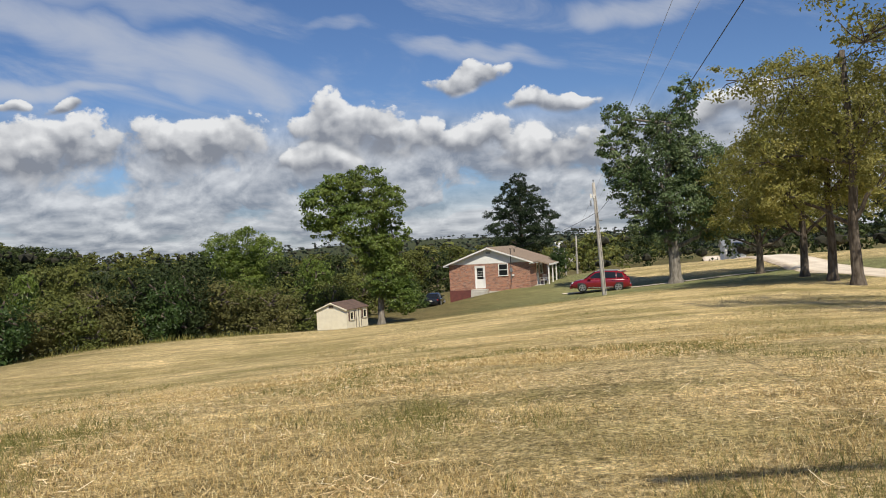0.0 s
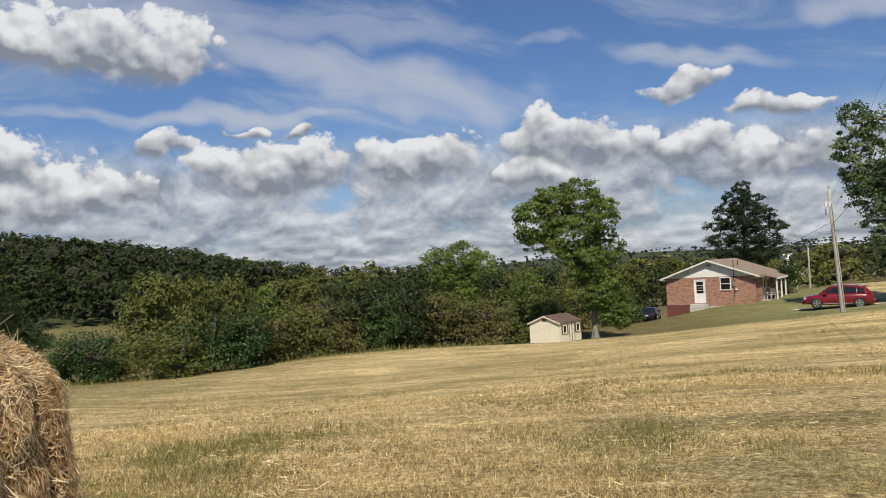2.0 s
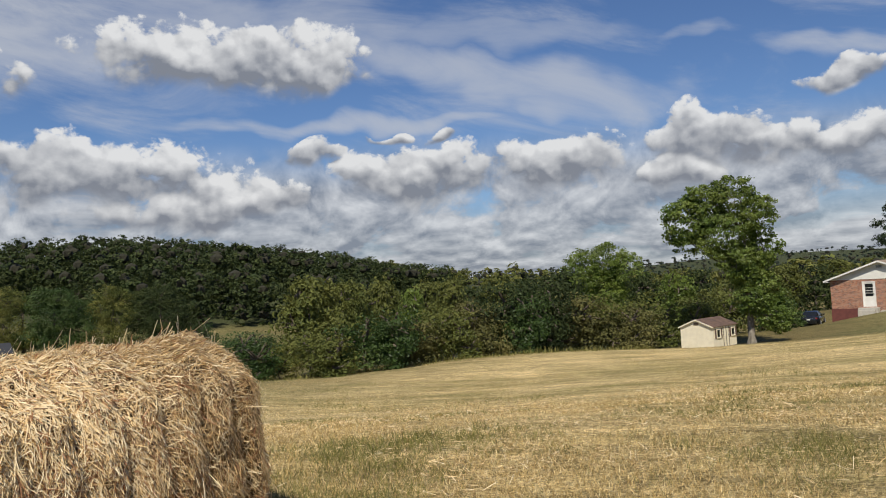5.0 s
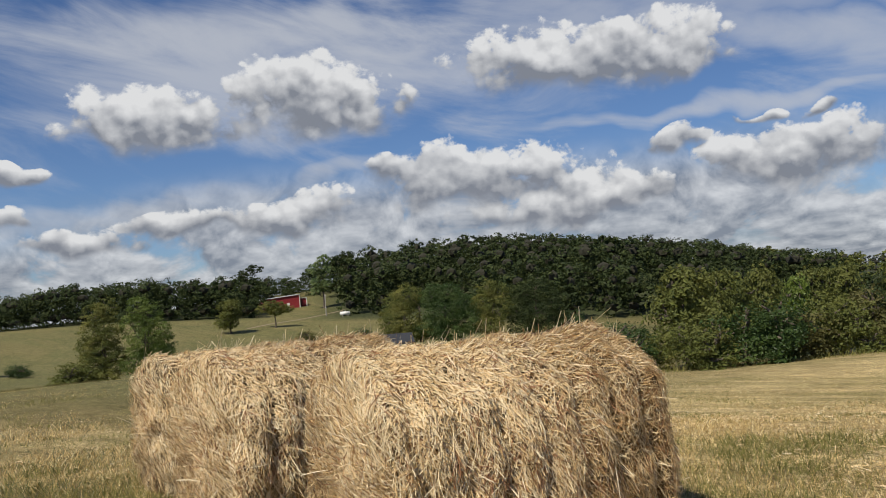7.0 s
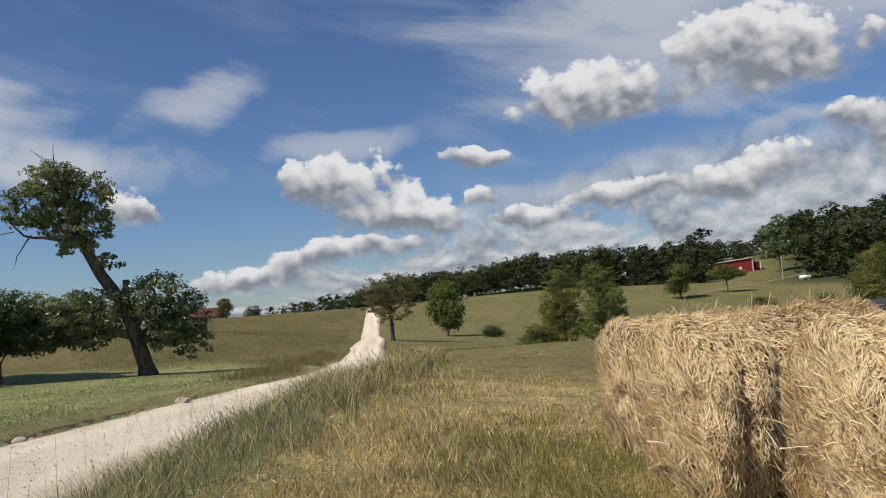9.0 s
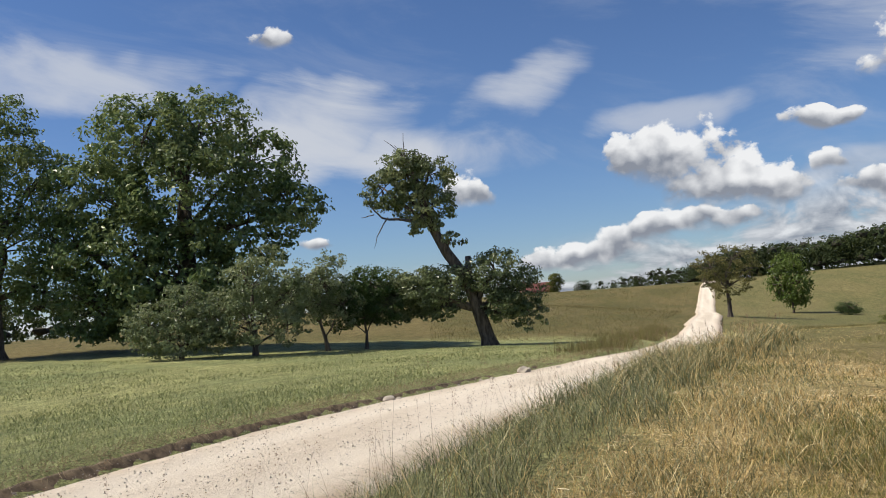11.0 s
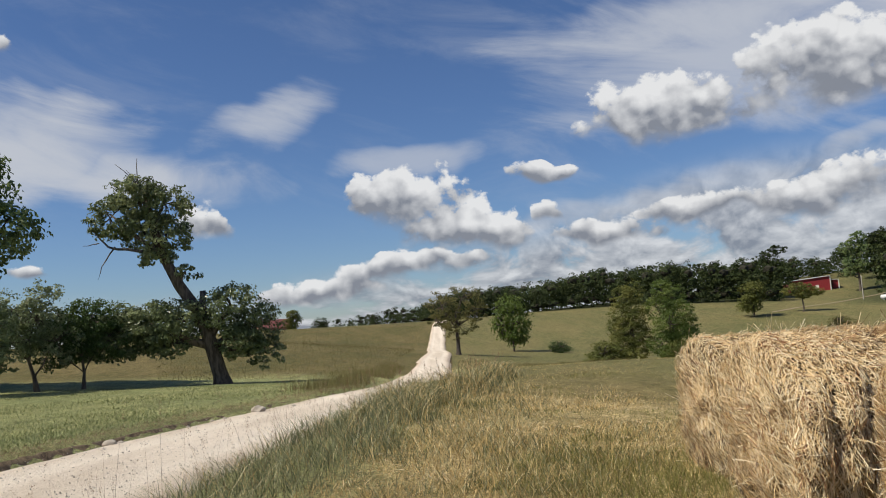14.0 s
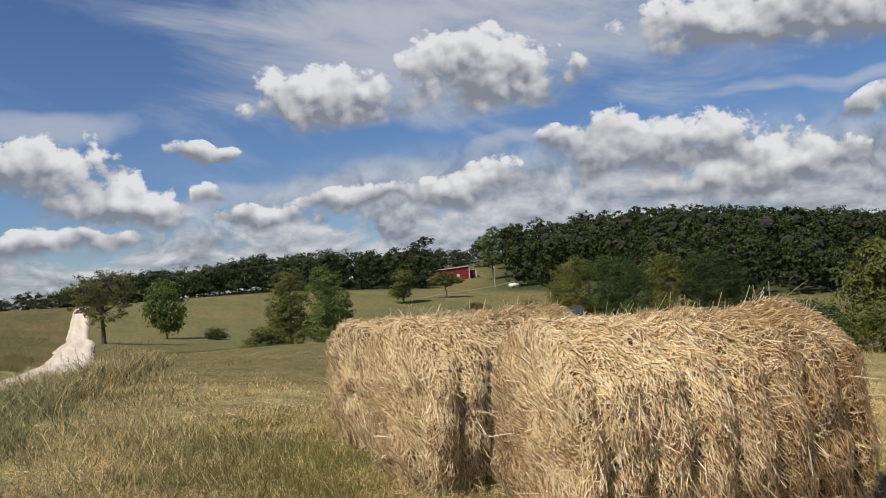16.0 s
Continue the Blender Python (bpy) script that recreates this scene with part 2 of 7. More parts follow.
M = {}
M["maple"] = leaf_mat("maple leaves", (0.075, 0.125, 0.025), (0.14, 0.205, 0.042), (0.25, 0.30, 0.075))
M["cotton"] = leaf_mat("silver-green leaves", (0.060, 0.105, 0.036), (0.120, 0.185, 0.068), (0.27, 0.33, 0.16))
M["walnut"] = leaf_mat("yellowing leaves", (0.145, 0.16, 0.037), (0.26, 0.26, 0.062), (0.43, 0.39, 0.125), 0.45, 0.46)
M["oak"] = leaf_mat("oak leaves", (0.075, 0.130, 0.046), (0.160, 0.240, 0.085), (0.34, 0.39, 0.16), 0.40, 0.30)
M["hickory"] = leaf_mat("hickory leaves", (0.080, 0.115, 0.048), (0.155, 0.20, 0.085), (0.36, 0.39, 0.19), 0.36, 0.24)
M["apple"] = leaf_mat("apple leaves", (0.10, 0.145, 0.060), (0.195, 0.25, 0.115), (0.44, 0.46, 0.26), 0.38, 0.28)
M["pine"] = leaf_mat("pine needles", (0.019, 0.035, 0.018), (0.035, 0.059, 0.027), (0.061, 0.088, 0.038), 0.6, 0.2)
# distance haze is put into these paler, bluer greens
M["ridge"] = leaf_mat("far haze-tinted ridge", (0.040, 0.058, 0.046), (0.055, 0.078, 0.056), (0.072, 0.095, 0.066), 0.8, 0.2)
M["forest"] = leaf_mat("forest leaves", (0.022, 0.037, 0.011), (0.043, 0.066, 0.018), (0.088, 0.108, 0.031), 0.7, 0.25)
M["brush"] = leaf_mat("brush leaves", (0.085, 0.110, 0.028), (0.155, 0.180, 0.042), (0.28, 0.26, 0.07), 0.65, 0.3)
M["bushgreen"] = leaf_mat("broad green leaves", (0.030, 0.062, 0.016), (0.060, 0.108, 0.026), (0.125, 0.175, 0.05), 0.5, 0.3)
M["rust"] = leaf_mat("rusty brush leaves", (0.10, 0.103, 0.035), (0.165, 0.163, 0.052), (0.27, 0.24, 0.088), 0.7, 0.3)
M["lime"] = leaf_mat("lime-green leaves", (0.100, 0.160, 0.030), (0.185, 0.255, 0.050), (0.30, 0.36, 0.085), 0.45, 0.4)


def bark_mat(name, a, b):
    m = Mat(name, 0.95)
    n = m.noise(7.0, 6, 0.6, 0.4, (1, 1, 0.22))
    m.color(m.mix(m.step(n, 0.35, 0.65), a, b))
    return m.bump(n, 0.9, 0.04).m


M["bark"] = bark_mat("bark", (0.050, 0.038, 0.028), (0.14, 0.115, 0.09))
M["palebark"] = bark_mat("grey bark", (0.12, 0.105, 0.085), (0.27, 0.245, 0.21))
M["deadwood"] = bark_mat("dead wood", (0.055, 0.045, 0.04), (0.15, 0.13, 0.115))
# near-black colour standing in for the shade deep inside the woods' crowns
M["inner"] = bark_mat("painted crown shade", (0.018, 0.018, 0.010), (0.034, 0.032, 0.018))
M["polewood"] = bark_mat("weathered pole wood", (0.30, 0.275, 0.24), (0.47, 0.44, 0.395))


def ground_mat():
    m = Mat("ground cover", 0.95)
    cov = m.attr("cover")
    straw, green, shady = cov[0], cov[1], cov[2]
    fine = m.noise(11.0, 9, 0.82)
    streak = m.noise(1.1, 5, 0.65, 0.4, (0.28, 1.6, 1), 18)
    patch = m.noise(0.16, 5, 0.6, 0.6)
    rows = m.noise(0.22, 3, 0.5, 0.2, (0.18, 2.2, 1), 14)
    s = m.mix(m.step(streak, 0.30, 0.68), (0.28, 0.205, 0.084), (0.59, 0.445, 0.21))
    s = m.mix(m.math("MULTIPLY", m.step(fine, 0.46, 0.60), 0.65), s, (0.86, 0.70, 0.39))
    s = m.mix(m.math("MULTIPLY", m.math("SUBTRACT", 1.0, m.step(fine, 0.38, 0.50)), 0.70), s, (0.13, 0.098, 0.04))
    grassy = m.math("MULTIPLY", m.step(m.math("ADD", m.math("MULTIPLY", rows, 0.55), m.math("MULTIPLY", patch, 0.55)), 0.48, 0.68), 0.68)
    s = m.mix(grassy, s, m.mix(fine, (0.115, 0.108, 0.030), (0.235, 0.20, 0.07)))
    g = m.mix(m.step(patch, 0.3, 0.7), (0.17, 0.19, 0.080), (0.275, 0.27, 0.115))
    g = m.mix(m.math("MULTIPLY", m.step(fine, 0.4, 0.75), 0.5), g, (0.27, 0.29, 0.14))
    mid = m.noise(1.3, 7, 0.72, 0.3, (0.6, 1.2, 1), 16)
    mead = m.mix(m.step(m.noise(0.12, 5, 0.6, 0.5, (0.35, 1.0, 1), -4), 0.35, 0.65), (0.088, 0.080, 0.030), (0.15, 0.115, 0.05))
    mead = m.mix(m.math("MULTIPLY", fine, 0.4), mead, (0.15, 0.145, 0.055))
    c = m.mix(straw, mead, s)
    c = m.mix(green, c, g)
    # dark forest floor, with the shade under the trees put into its colour
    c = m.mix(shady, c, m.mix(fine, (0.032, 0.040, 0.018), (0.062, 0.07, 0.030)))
    hsv = m.node("ShaderNodeHueSaturation")
    m.put(c, hsv.inputs["Color"])
    speck = m.step(m.noise(30.0, 3, 0.65, 0.6), 0.34, 0.66)
    tuft = m.noise(5.0, 3, 0.6, 0.4)
    tone = m.math("MULTIPLY", m.math("ADD", m.math("MULTIPLY", speck, 1.05), 0.52), m.math("ADD", tuft, 0.52))
    m.put(m.math("MULTIPLY", m.math("ADD", m.math("MULTIPLY", mid, 1.7), 0.19), tone), hsv.inputs["Value"])
    m.color(hsv.outputs[0])
    m.b.inputs["Specular IOR Level"].default_value = 0.15
    return m.bump(m.math("ADD", fine, m.math("MULTIPLY", streak, 1.5)), 0.9, 0.06).m


M["ground"] = ground_mat()


def road_mat():
    m = Mat("pale limestone gravel", 0.95)
    at = m.attr("margin")
    grit = m.noise(38.0, 6, 0.8)
    lump = m.noise(9.0, 5, 0.7, 0.3)
    worn = m.noise(0.7, 6, 0.65, 0.3, (0.12, 1.0, 1))
    c = m.mix(m.step(worn, 0.3, 0.7), (0.66, 0.555, 0.43), (0.84, 0.735, 0.60))
    c = m.mix(m.math("MULTIPLY", at[1], 0.45), c, (0.88, 0.79, 0.655))
    loose = m.math("MULTIPLY", m.math("SUBTRACT", 1.0, at[1]), m.step(lump, 0.48, 0.66))
    c = m.mix(m.math("MULTIPLY", loose, 0.45), c, (0.52, 0.42, 0.31))
    c = m.mix(m.math("MULTIPLY", m.step(grit, 0.55, 0.68), 0.5), c, (0.34, 0.27, 0.195))
    c = m.mix(m.math("MULTIPLY", m.step(grit, 0.46, 0.34), 0.4), c, (0.88, 0.80, 0.68))
    dirty = m.math("MULTIPLY", m.math("MULTIPLY", at[0], m.step(m.noise(1.6, 6, 0.7), 0.36, 0.60)), 0.65)
    c = m.mix(dirty, c, (0.47, 0.33, 0.20))
    m.color(c)
    return m.bump(m.math("ADD", m.math("ADD", grit, lump), m.math("MULTIPLY", worn, 2.0)), 0.9, 0.03).m


M["road"] = road_mat()


def straw_mat(name, a, b, c, glow=0.18):
    m = Mat(name, 0.7)
    r = m.island()
    k = m.mix(m.step(r, 0.0, 0.6), a, b)
    k = m.mix(m.step(r, 0.72, 1.0), k, c)
    m.color(k)
    m.b.inputs["Specular IOR Level"].default_value = 0.3
    tr = m.node("ShaderNodeBsdfTranslucent")
    m.put(k, tr.inputs[0])
    mx = m.node("ShaderNodeMixShader")
    mx.inputs[0].default_value = glow
    m.t.links.new(m.b.outputs[0], mx.inputs[1])
    m.t.links.new(tr.outputs[0], mx.inputs[2])
    m.t.links.new(mx.outputs[0], m.out.inputs[0])
    return m.m


M["straw"] = straw_mat("hay strands", (0.37, 0.24, 0.105), (0.86, 0.65, 0.36), (0.97, 0.85, 0.60))
M["palestraw"] = straw_mat("pale loose straw", (0.78, 0.62, 0.38), (0.88, 0.74, 0.49), (0.93, 0.83, 0.62))
M["brownstraw"] = straw_mat("brown weathered straw", (0.16, 0.085, 0.04), (0.34, 0.17, 0.085), (0.47, 0.25, 0.15))
M["stubble"] = straw_mat("stubble blades", (0.25, 0.165, 0.06), (0.64, 0.465, 0.20), (0.94, 0.79, 0.46))
M["blade"] = straw_mat("green blades", (0.10, 0.105, 0.026), (0.20, 0.19, 0.052), (0.34, 0.30, 0.10))
M["verge"] = straw_mat("blue-green roadside grass", (0.052, 0.066, 0.028), (0.19, 0.20, 0.095), (0.56, 0.52, 0.33))
M["lawn"] = straw_mat("lawn blades", (0.16, 0.19, 0.075), (0.29, 0.31, 0.13), (0.48, 0.46, 0.23))
M["meadow"] = straw_mat("meadow blades", (0.14, 0.13, 0.045), (0.21, 0.18, 0.07), (0.28, 0.225, 0.10))
M["thatch"] = straw_mat("dry thatch", (0.15, 0.105, 0.055), (0.30, 0.225, 0.125), (0.50, 0.41, 0.25))
M["seed"] = straw_mat("reddish seed heads", (0.20, 0.115, 0.075), (0.30, 0.19, 0.12), (0.40, 0.29, 0.18))


# hay under the strands; crevice shade is put into its darker browns
def hay_core():
    m = Mat("crevice-dark packed hay", 0.9)
    n = m.noise(9.0, 7, 0.7, 0.5)
    f = m.noise(45.0, 4, 0.7, 1.0)
    c = m.mix(m.step(n, 0.32, 0.66), (0.06, 0.038, 0.017), (0.31, 0.21, 0.10))
    c = m.mix(m.math("MULTIPLY", m.step(f, 0.5, 0.7), 0.6), c, (0.70, 0.56, 0.32))
    m.color(c)
    return m.bump(m.math("ADD", f, n), 1.0, 0.05).m


M["hay"] = hay_core()


def brick_mat():
    m = Mat("red brick", 0.9)
    n = m.node("ShaderNodeTexBrick")
    mp = m.node("ShaderNodeMapping")
    m.t.links.new(m.coord("Object"), mp.inputs[0])
    mp.inputs["Rotation"].default_value = (radians(-90), 0, 0)
    m.t.links.new(mp.outputs[0], n.inputs["Vector"])
    n.inputs["Scale"].default_value = 1.0
    n.inputs["Brick Width"].default_value, n.inputs["Row Height"].default_value = 0.215, 0.075
    n.inputs["Mortar Size"].default_value = 0.008
    n.inputs["Color1"].default_value, n.inputs["Color2"].default_value = (0.46, 0.185, 0.10, 1), (0.13, 0.048, 0.038, 1)
    n.inputs["Mortar"].default_value = (0.42, 0.36, 0.30, 1)
    v = m.mix(m.math("MULTIPLY", m.step(m.noise(4.0, 3, 0.6), 0.5, 0.7), 0.6), n.outputs[0], (0.47, 0.27, 0.17))
    m.color(v)
    return m.m


M["brick"] = brick_mat()
M["white"] = plain("white paint", (0.80, 0.79, 0.76), (0.72, 0.71, 0.68), 0.55)
M["cream"] = plain("cream painted board", (0.82, 0.76, 0.60), (0.74, 0.68, 0.53), 0.6)
M["shingle"] = plain("tan roof shingle", (0.30, 0.225, 0.16), (0.22, 0.165, 0.12), 0.9, 0, 5.0, 0.5)
M["darkshingle"] = plain("brown roof shingle", (0.16, 0.10, 0.075), (0.09, 0.06, 0.05), 0.85, 0, 3.0, 0.5)
M["maroon"] = plain("maroon paint", (0.16, 0.05, 0.042), (0.12, 0.038, 0.033), 0.7)
M["concrete"] = plain("pale concrete", (0.52, 0.49, 0.44), (0.42, 0.40, 0.36), 0.9)
M["barnred"] = plain("red sheet metal", (0.30, 0.030, 0.035), (0.22, 0.022, 0.028), 0.5)
M["tin"] = plain("white roof metal", (0.72, 0.72, 0.72), (0.60, 0.60, 0.61), 0.45)
M["carred"] = plain("dark red car paint", (0.20, 0.008, 0.018), (0.17, 0.007, 0.015), 0.25)
M["carblack"] = plain("black car paint", (0.012, 0.013, 0.016), (0.009, 0.010, 0.012), 0.22)
for key in ("carred", "carblack"):
    M[key].node_tree.nodes["Principled BSDF"].inputs["Coat Weight"].default_value = 0.6
M["glass"] = plain("dark window glass", (0.012, 0.014, 0.016), (0.016, 0.018, 0.02), 0.08)
M["rubber"] = plain("tyre rubber", (0.018, 0.018, 0.018), (0.025, 0.025, 0.025), 0.85)
M["alloy"] = plain("alloy rim", (0.62, 0.62, 0.63), (0.55, 0.55, 0.56), 0.3, 0.8)
M["lampred"] = plain("red tail lamp", (0.45, 0.02, 0.02), (0.35, 0.015, 0.015), 0.2)
M["lampclear"] = plain("clear headlamp", (0.65, 0.66, 0.68), (0.55, 0.56, 0.58), 0.12)
M["chrome"] = plain("bright metal", (0.65, 0.65, 0.66), (0.5, 0.5, 0.5), 0.25, 1.0)
M["grey"] = plain("grey metal", (0.34, 0.35, 0.36), (0.26, 0.27, 0.28), 0.5, 0.4)
M["cable"] = plain("black cable", (0.012, 0.012, 0.013), (0.02, 0.02, 0.02), 0.6)
M["stone"] = plain("pale stone", (0.50, 0.44, 0.36), (0.36, 0.31, 0.25), 0.95, 0, 6.0, 0.6)
M["dust"] = plain("worn dusty track", (0.30, 0.235, 0.15), (0.22, 0.18, 0.10), 0.95)
M["soil"] = plain("dark crumbling soil", (0.075, 0.052, 0.032), (0.23, 0.17, 0.105), 1.0, 0, 9.0, 1.0)
M["curtain"] = plain("dark room", (0.03, 0.03, 0.032), (0.02, 0.02, 0.022), 0.8)
M["darktin"] = plain("dark grey roof metal", (0.035, 0.038, 0.045), (0.028, 0.03, 0.033), 0.8)

# ---- the lie of the land: broad swells (x, y, spread, height) ----
NEAR = ((0, 0, 14, 2.77), (0, 18, 13, -1.02), (-16, 9, 13, -1.44), (-16, -9, 13, -0.67), (0, -18, 13, -1.16), (16, -9, 13, -1.74), (16, 9, 13, 0.25), (27, 32, 20, -4.01), (14, 39, 20, 2.68), (0, 42, 20, 0.66), (-14, 39, 20, 0.57), (-27, 32, 20, -6.14), (-36, 21, 20, 3.13), (-41, 7, 20, 5.48), (-41, -7, 20, -1.44), (7, -41, 20, -0.07), (39, -14, 20, -0.31))
MIDDLE = ((51, 61, 36, 4.82), (32, 73, 36, -9.97), (10, 79, 36, 13.57), (-13, 79, 36, -6.74), (-34, 72, 36, -4.79), (-53, 60, 36, 4.67), (-68, 42, 36, -0.3), (-77, 21, 36, 9.46), (-80, -1, 36, -2.04), (-76, -24, 36, 0.02), (14, -79, 36, 0.15), (75, -27, 36, 0.12))
FIELDS = ((90, 107, 60, 1.74), (59, 127, 60, -4.73), (24, 138, 60, 3.54), (-12, 139, 60, -1.3), (-48, 132, 60, -3.73), (-80, 115, 60, 3.99), (-107, 90, 60, -2.55), (-127, 59, 60, -10.43), (-138, 24, 60, 1.35), (-139, -12, 60, 7.56), (-132, -48, 60, -1.88), (24, -138, 60, 2.44), (132, -48, 60, 1.54))
VALLEY = ((141, 169, 90, 3.29), (93, 199, 90, -4.44), (38, 217, 90, 4.16), (-19, 219, 90, 3.62), (-75, 207, 90, -10.09), (-126, 180, 90, -3.55), (-169, 141, 90, 3.75), (-199, 93, 90, 2.5), (-217, 38, 90, 1.96), (-219, -19, 90, -3.72), (-207, -75, 90, 0.29), (38, -217, 90, -1.11), (207, -75, 90, -0.08))
HILLS = ((206, 245, 130, 1.04), (128, 293, 130, -1.61), (41, 317, 130, -3.26), (-51, 316, 130, -7.82), (-138, 289, 130, -0.06), (-213, 238, 130, 12.03), (-272, 169, 130, 3.35), (-308, 85, 130, -4.34), (-320, -5, 130, -2.76), (-306, -95, 130, 2.26), (56, -315, 130, 0.99), (301, -109, 130, 0.16))
LOCAL = ((8, 70, 12, 0.05), (-2, 83, 12, 0.29), (-7, 58, 11, -2.17), (15, 62, 12, -1.61), (-14, 50, 12, 1.92), (-45, 3, 18, -5.82), (-212, 134, 35, -6.35), (-72, 23, 25, -8.42), (-120, 16, 30, -5.43), (-8, -3, 6, -0.05), (0, 0, 6, -0.72), (-1, 82, 5.5, -1.2), (4.6, 74.2, 3.0, 0.42), (-195, 200, 45, 5.5), (-150, 245, 45, 4), (-4, 42.5, 9, -0.95), (9, 42, 9, -0.25))

# ---- building helpers ----


def tidy(me, mat, smooth=False):
    me.materials.append(mat)
    if smooth:
        me.polygons.foreach_set("use_smooth", [True] * len(me.polygons))
    me.update()
    return me


def mesh_of(name, verts, faces, mat, smooth=False):
    me = bpy.data.meshes.new(name)
    me.from_pydata(np.asarray(verts).tolist(), [], faces if isinstance(faces, list) else faces.tolist())
    return tidy(me, mat, smooth)


def solid(name, bm, mat, smooth=False):
    me = bpy.data.meshes.new(name)
    bm.normal_update()
    bm.to_mesh(me)
    bm.free()
    return tidy(me, mat, smooth)


def part(name, bm, material, parent, label="", smooth=False):
    """One mesh object under a thing or a part, from a bmesh or a ready mesh."""
    me = bm if isinstance(bm, bpy.types.Mesh) else solid(name, bm, material, smooth)
    ob = new(name, me)
    ob.parent = parent
    if label:
        tagged(ob, label)
    return ob


def thing(name, label, category, m, group="", kind="", data=None):
    ob = new(name, data)
    ob.matrix_basis = m
    return tagged(ob, label, category, group, kind)


def box(bm, x0, x1, y0, y1, z0, z1, bevel=0.0):
    r = bmesh.ops.create_cube(bm, size=1, matrix=Matrix.LocRotScale(((x0 + x1) / 2, (y0 + y1) / 2, (z0 + z1) / 2), None, (x1 - x0, y1 - y0, z1 - z0)))
    if bevel:
        es = list({e for v in r["verts"] for e in v.link_edges})
        bmesh.ops.bevel(bm, geom=es, offset=bevel, segments=2, affect="EDGES", profile=0.5)
    return bm


def boxes(*dims, bevel=0.0):
    bm = bmesh.new()
    for d in dims:
        box(bm, *d, bevel=bevel)
    return bm


def prism(profile, y0, y1, axis="y"):
    """A solid from an outline in (x, z), drawn out along y."""
    bm = bmesh.new()
    a = [bm.verts.new((x, y0, z)) for x, z in profile]
    b = [bm.verts.new((x, y1, z)) for x, z in profile]
    n = len(profile)
    bm.faces.new(a)
    bm.faces.new(b[::-1])
    for i in range(n):
        bm.faces.new((a[i], b[i], b[(i + 1) % n], a[(i + 1) % n]))
    bmesh.ops.recalc_face_normals(bm, faces=bm.faces)
    return bm


def rod(bm, p, q, r0, r1=None, n=10):
    """A tapered rod from p to q."""
    p, q = Vector(p), Vector(q)
    r1 = r0 if r1 is None else r1
    m = Matrix.Translation((p + q) / 2) @ (q - p).to_track_quat("Z", "Y").to_matrix().to_4x4()
    bmesh.ops.create_cone(bm, cap_ends=True, segments=n, radius1=r0, radius2=r1, depth=(q - p).length, matrix=m)
    return bm


def tube(points, radii, sides=7):
    """Vertices and faces of a bent, tapering tube."""
    P = np.asarray(points, float)
    V, Fc = [], []
    t = np.gradient(P, axis=0)
    t /= np.linalg.norm(t, axis=1)[:, None] + 1e-9
    ref = np.array((0.31, 0.17, 0.94)) if abs(t[0][2]) < 0.8 else np.array((1.0, 0.1, 0.05))
    for i in range(len(P)):
        a = np.cross(t[i], ref)
        a /= np.linalg.norm(a) + 1e-9
        b = np.cross(t[i], a)
        for k in range(sides):
            w = 2 * math.pi * k / sides
            V.append(P[i] + radii[i] * (a * math.cos(w) + b * math.sin(w)))
    for i in range(len(P) - 1):
        for k in range(sides):
            j = (k + 1) % sides
            Fc.append((i * sides + k, i * sides + j, (i + 1) * sides + j, (i + 1) * sides + k))
    Fc.append(tuple((len(P) - 1) * sides + k for k in range(sides)))
    return V, Fc


def join(bits):
    V, Fc, o = [], [], 0
    for v, f in bits:
        V.extend(v)
        Fc.extend(tuple(i + o for i in q) for q in f)
        o += len(v)
    return V, Fc


def smooth01(x, lo, hi):
    x = np.clip((x - lo) / (hi - lo), 0, 1)
    return x * x * (3 - 2 * x)


# ---- the height of the ground ----
SWELLS = np.array(NEAR + MIDDLE + FIELDS + VALLEY + HILLS + LOCAL, float)
ROAD = ((-190, 11.6), (-165, 9.2), (-122, 6.1), (-97, 5.1), (-75, 3.4), (-52, 1.8), (-38, 1.1), (-31, 0.2), (-26, -1.5), (-20, -2.85), (-13.5, -3.7), (-8, -4.5), (0, -5.6), (9, -3.5), (17, 6),
        (22, 22), (25.5, 40), (27.3, 56), (32, 78), (38.5, 104), (50, 150), (66, 200))


def spline(pts, per=14):
    P = np.array(pts, float)
    P = np.vstack((2 * P[0] - P[1], P, 2 * P[-1] - P[-2]))
    out = []
    for i in range(1, len(P) - 2):
        a, b, c, d = P[i - 1:i + 3]
        for s in np.arange(per) / per:
            out.append(0.5 * (2 * b + (c - a) * s + (2 * a - 5 * b + 4 * c - d) * s ** 2 + (3 * b - a - 3 * c + d) * s ** 3))
    out.append(P[-2])
    return np.array(out)


ROADLINE = spline(ROAD)
ROADHALF = 1.95


def road_gap(x, y):
    """Distance from the road's middle line, and on which side (positive: the field side)."""
    x, y = np.atleast_1d(np.asarray(x, float)), np.atleast_1d(np.asarray(y, float))
    best, side = np.full(x.shape, 1e9), np.zeros(x.shape)
    for a, b in zip(ROADLINE[:-1], ROADLINE[1:]):
        d = b - a
        L2 = d @ d
        s = np.clip(((x - a[0]) * d[0] + (y - a[1]) * d[1]) / L2, 0, 1)
        px, py = x - a[0] - s * d[0], y - a[1] - s * d[1]
        g = np.hypot(px, py)
        m = g < best
        best[m], side[m] = g[m], np.sign(d[0] * py - d[1] * px)[m]
    return best, side


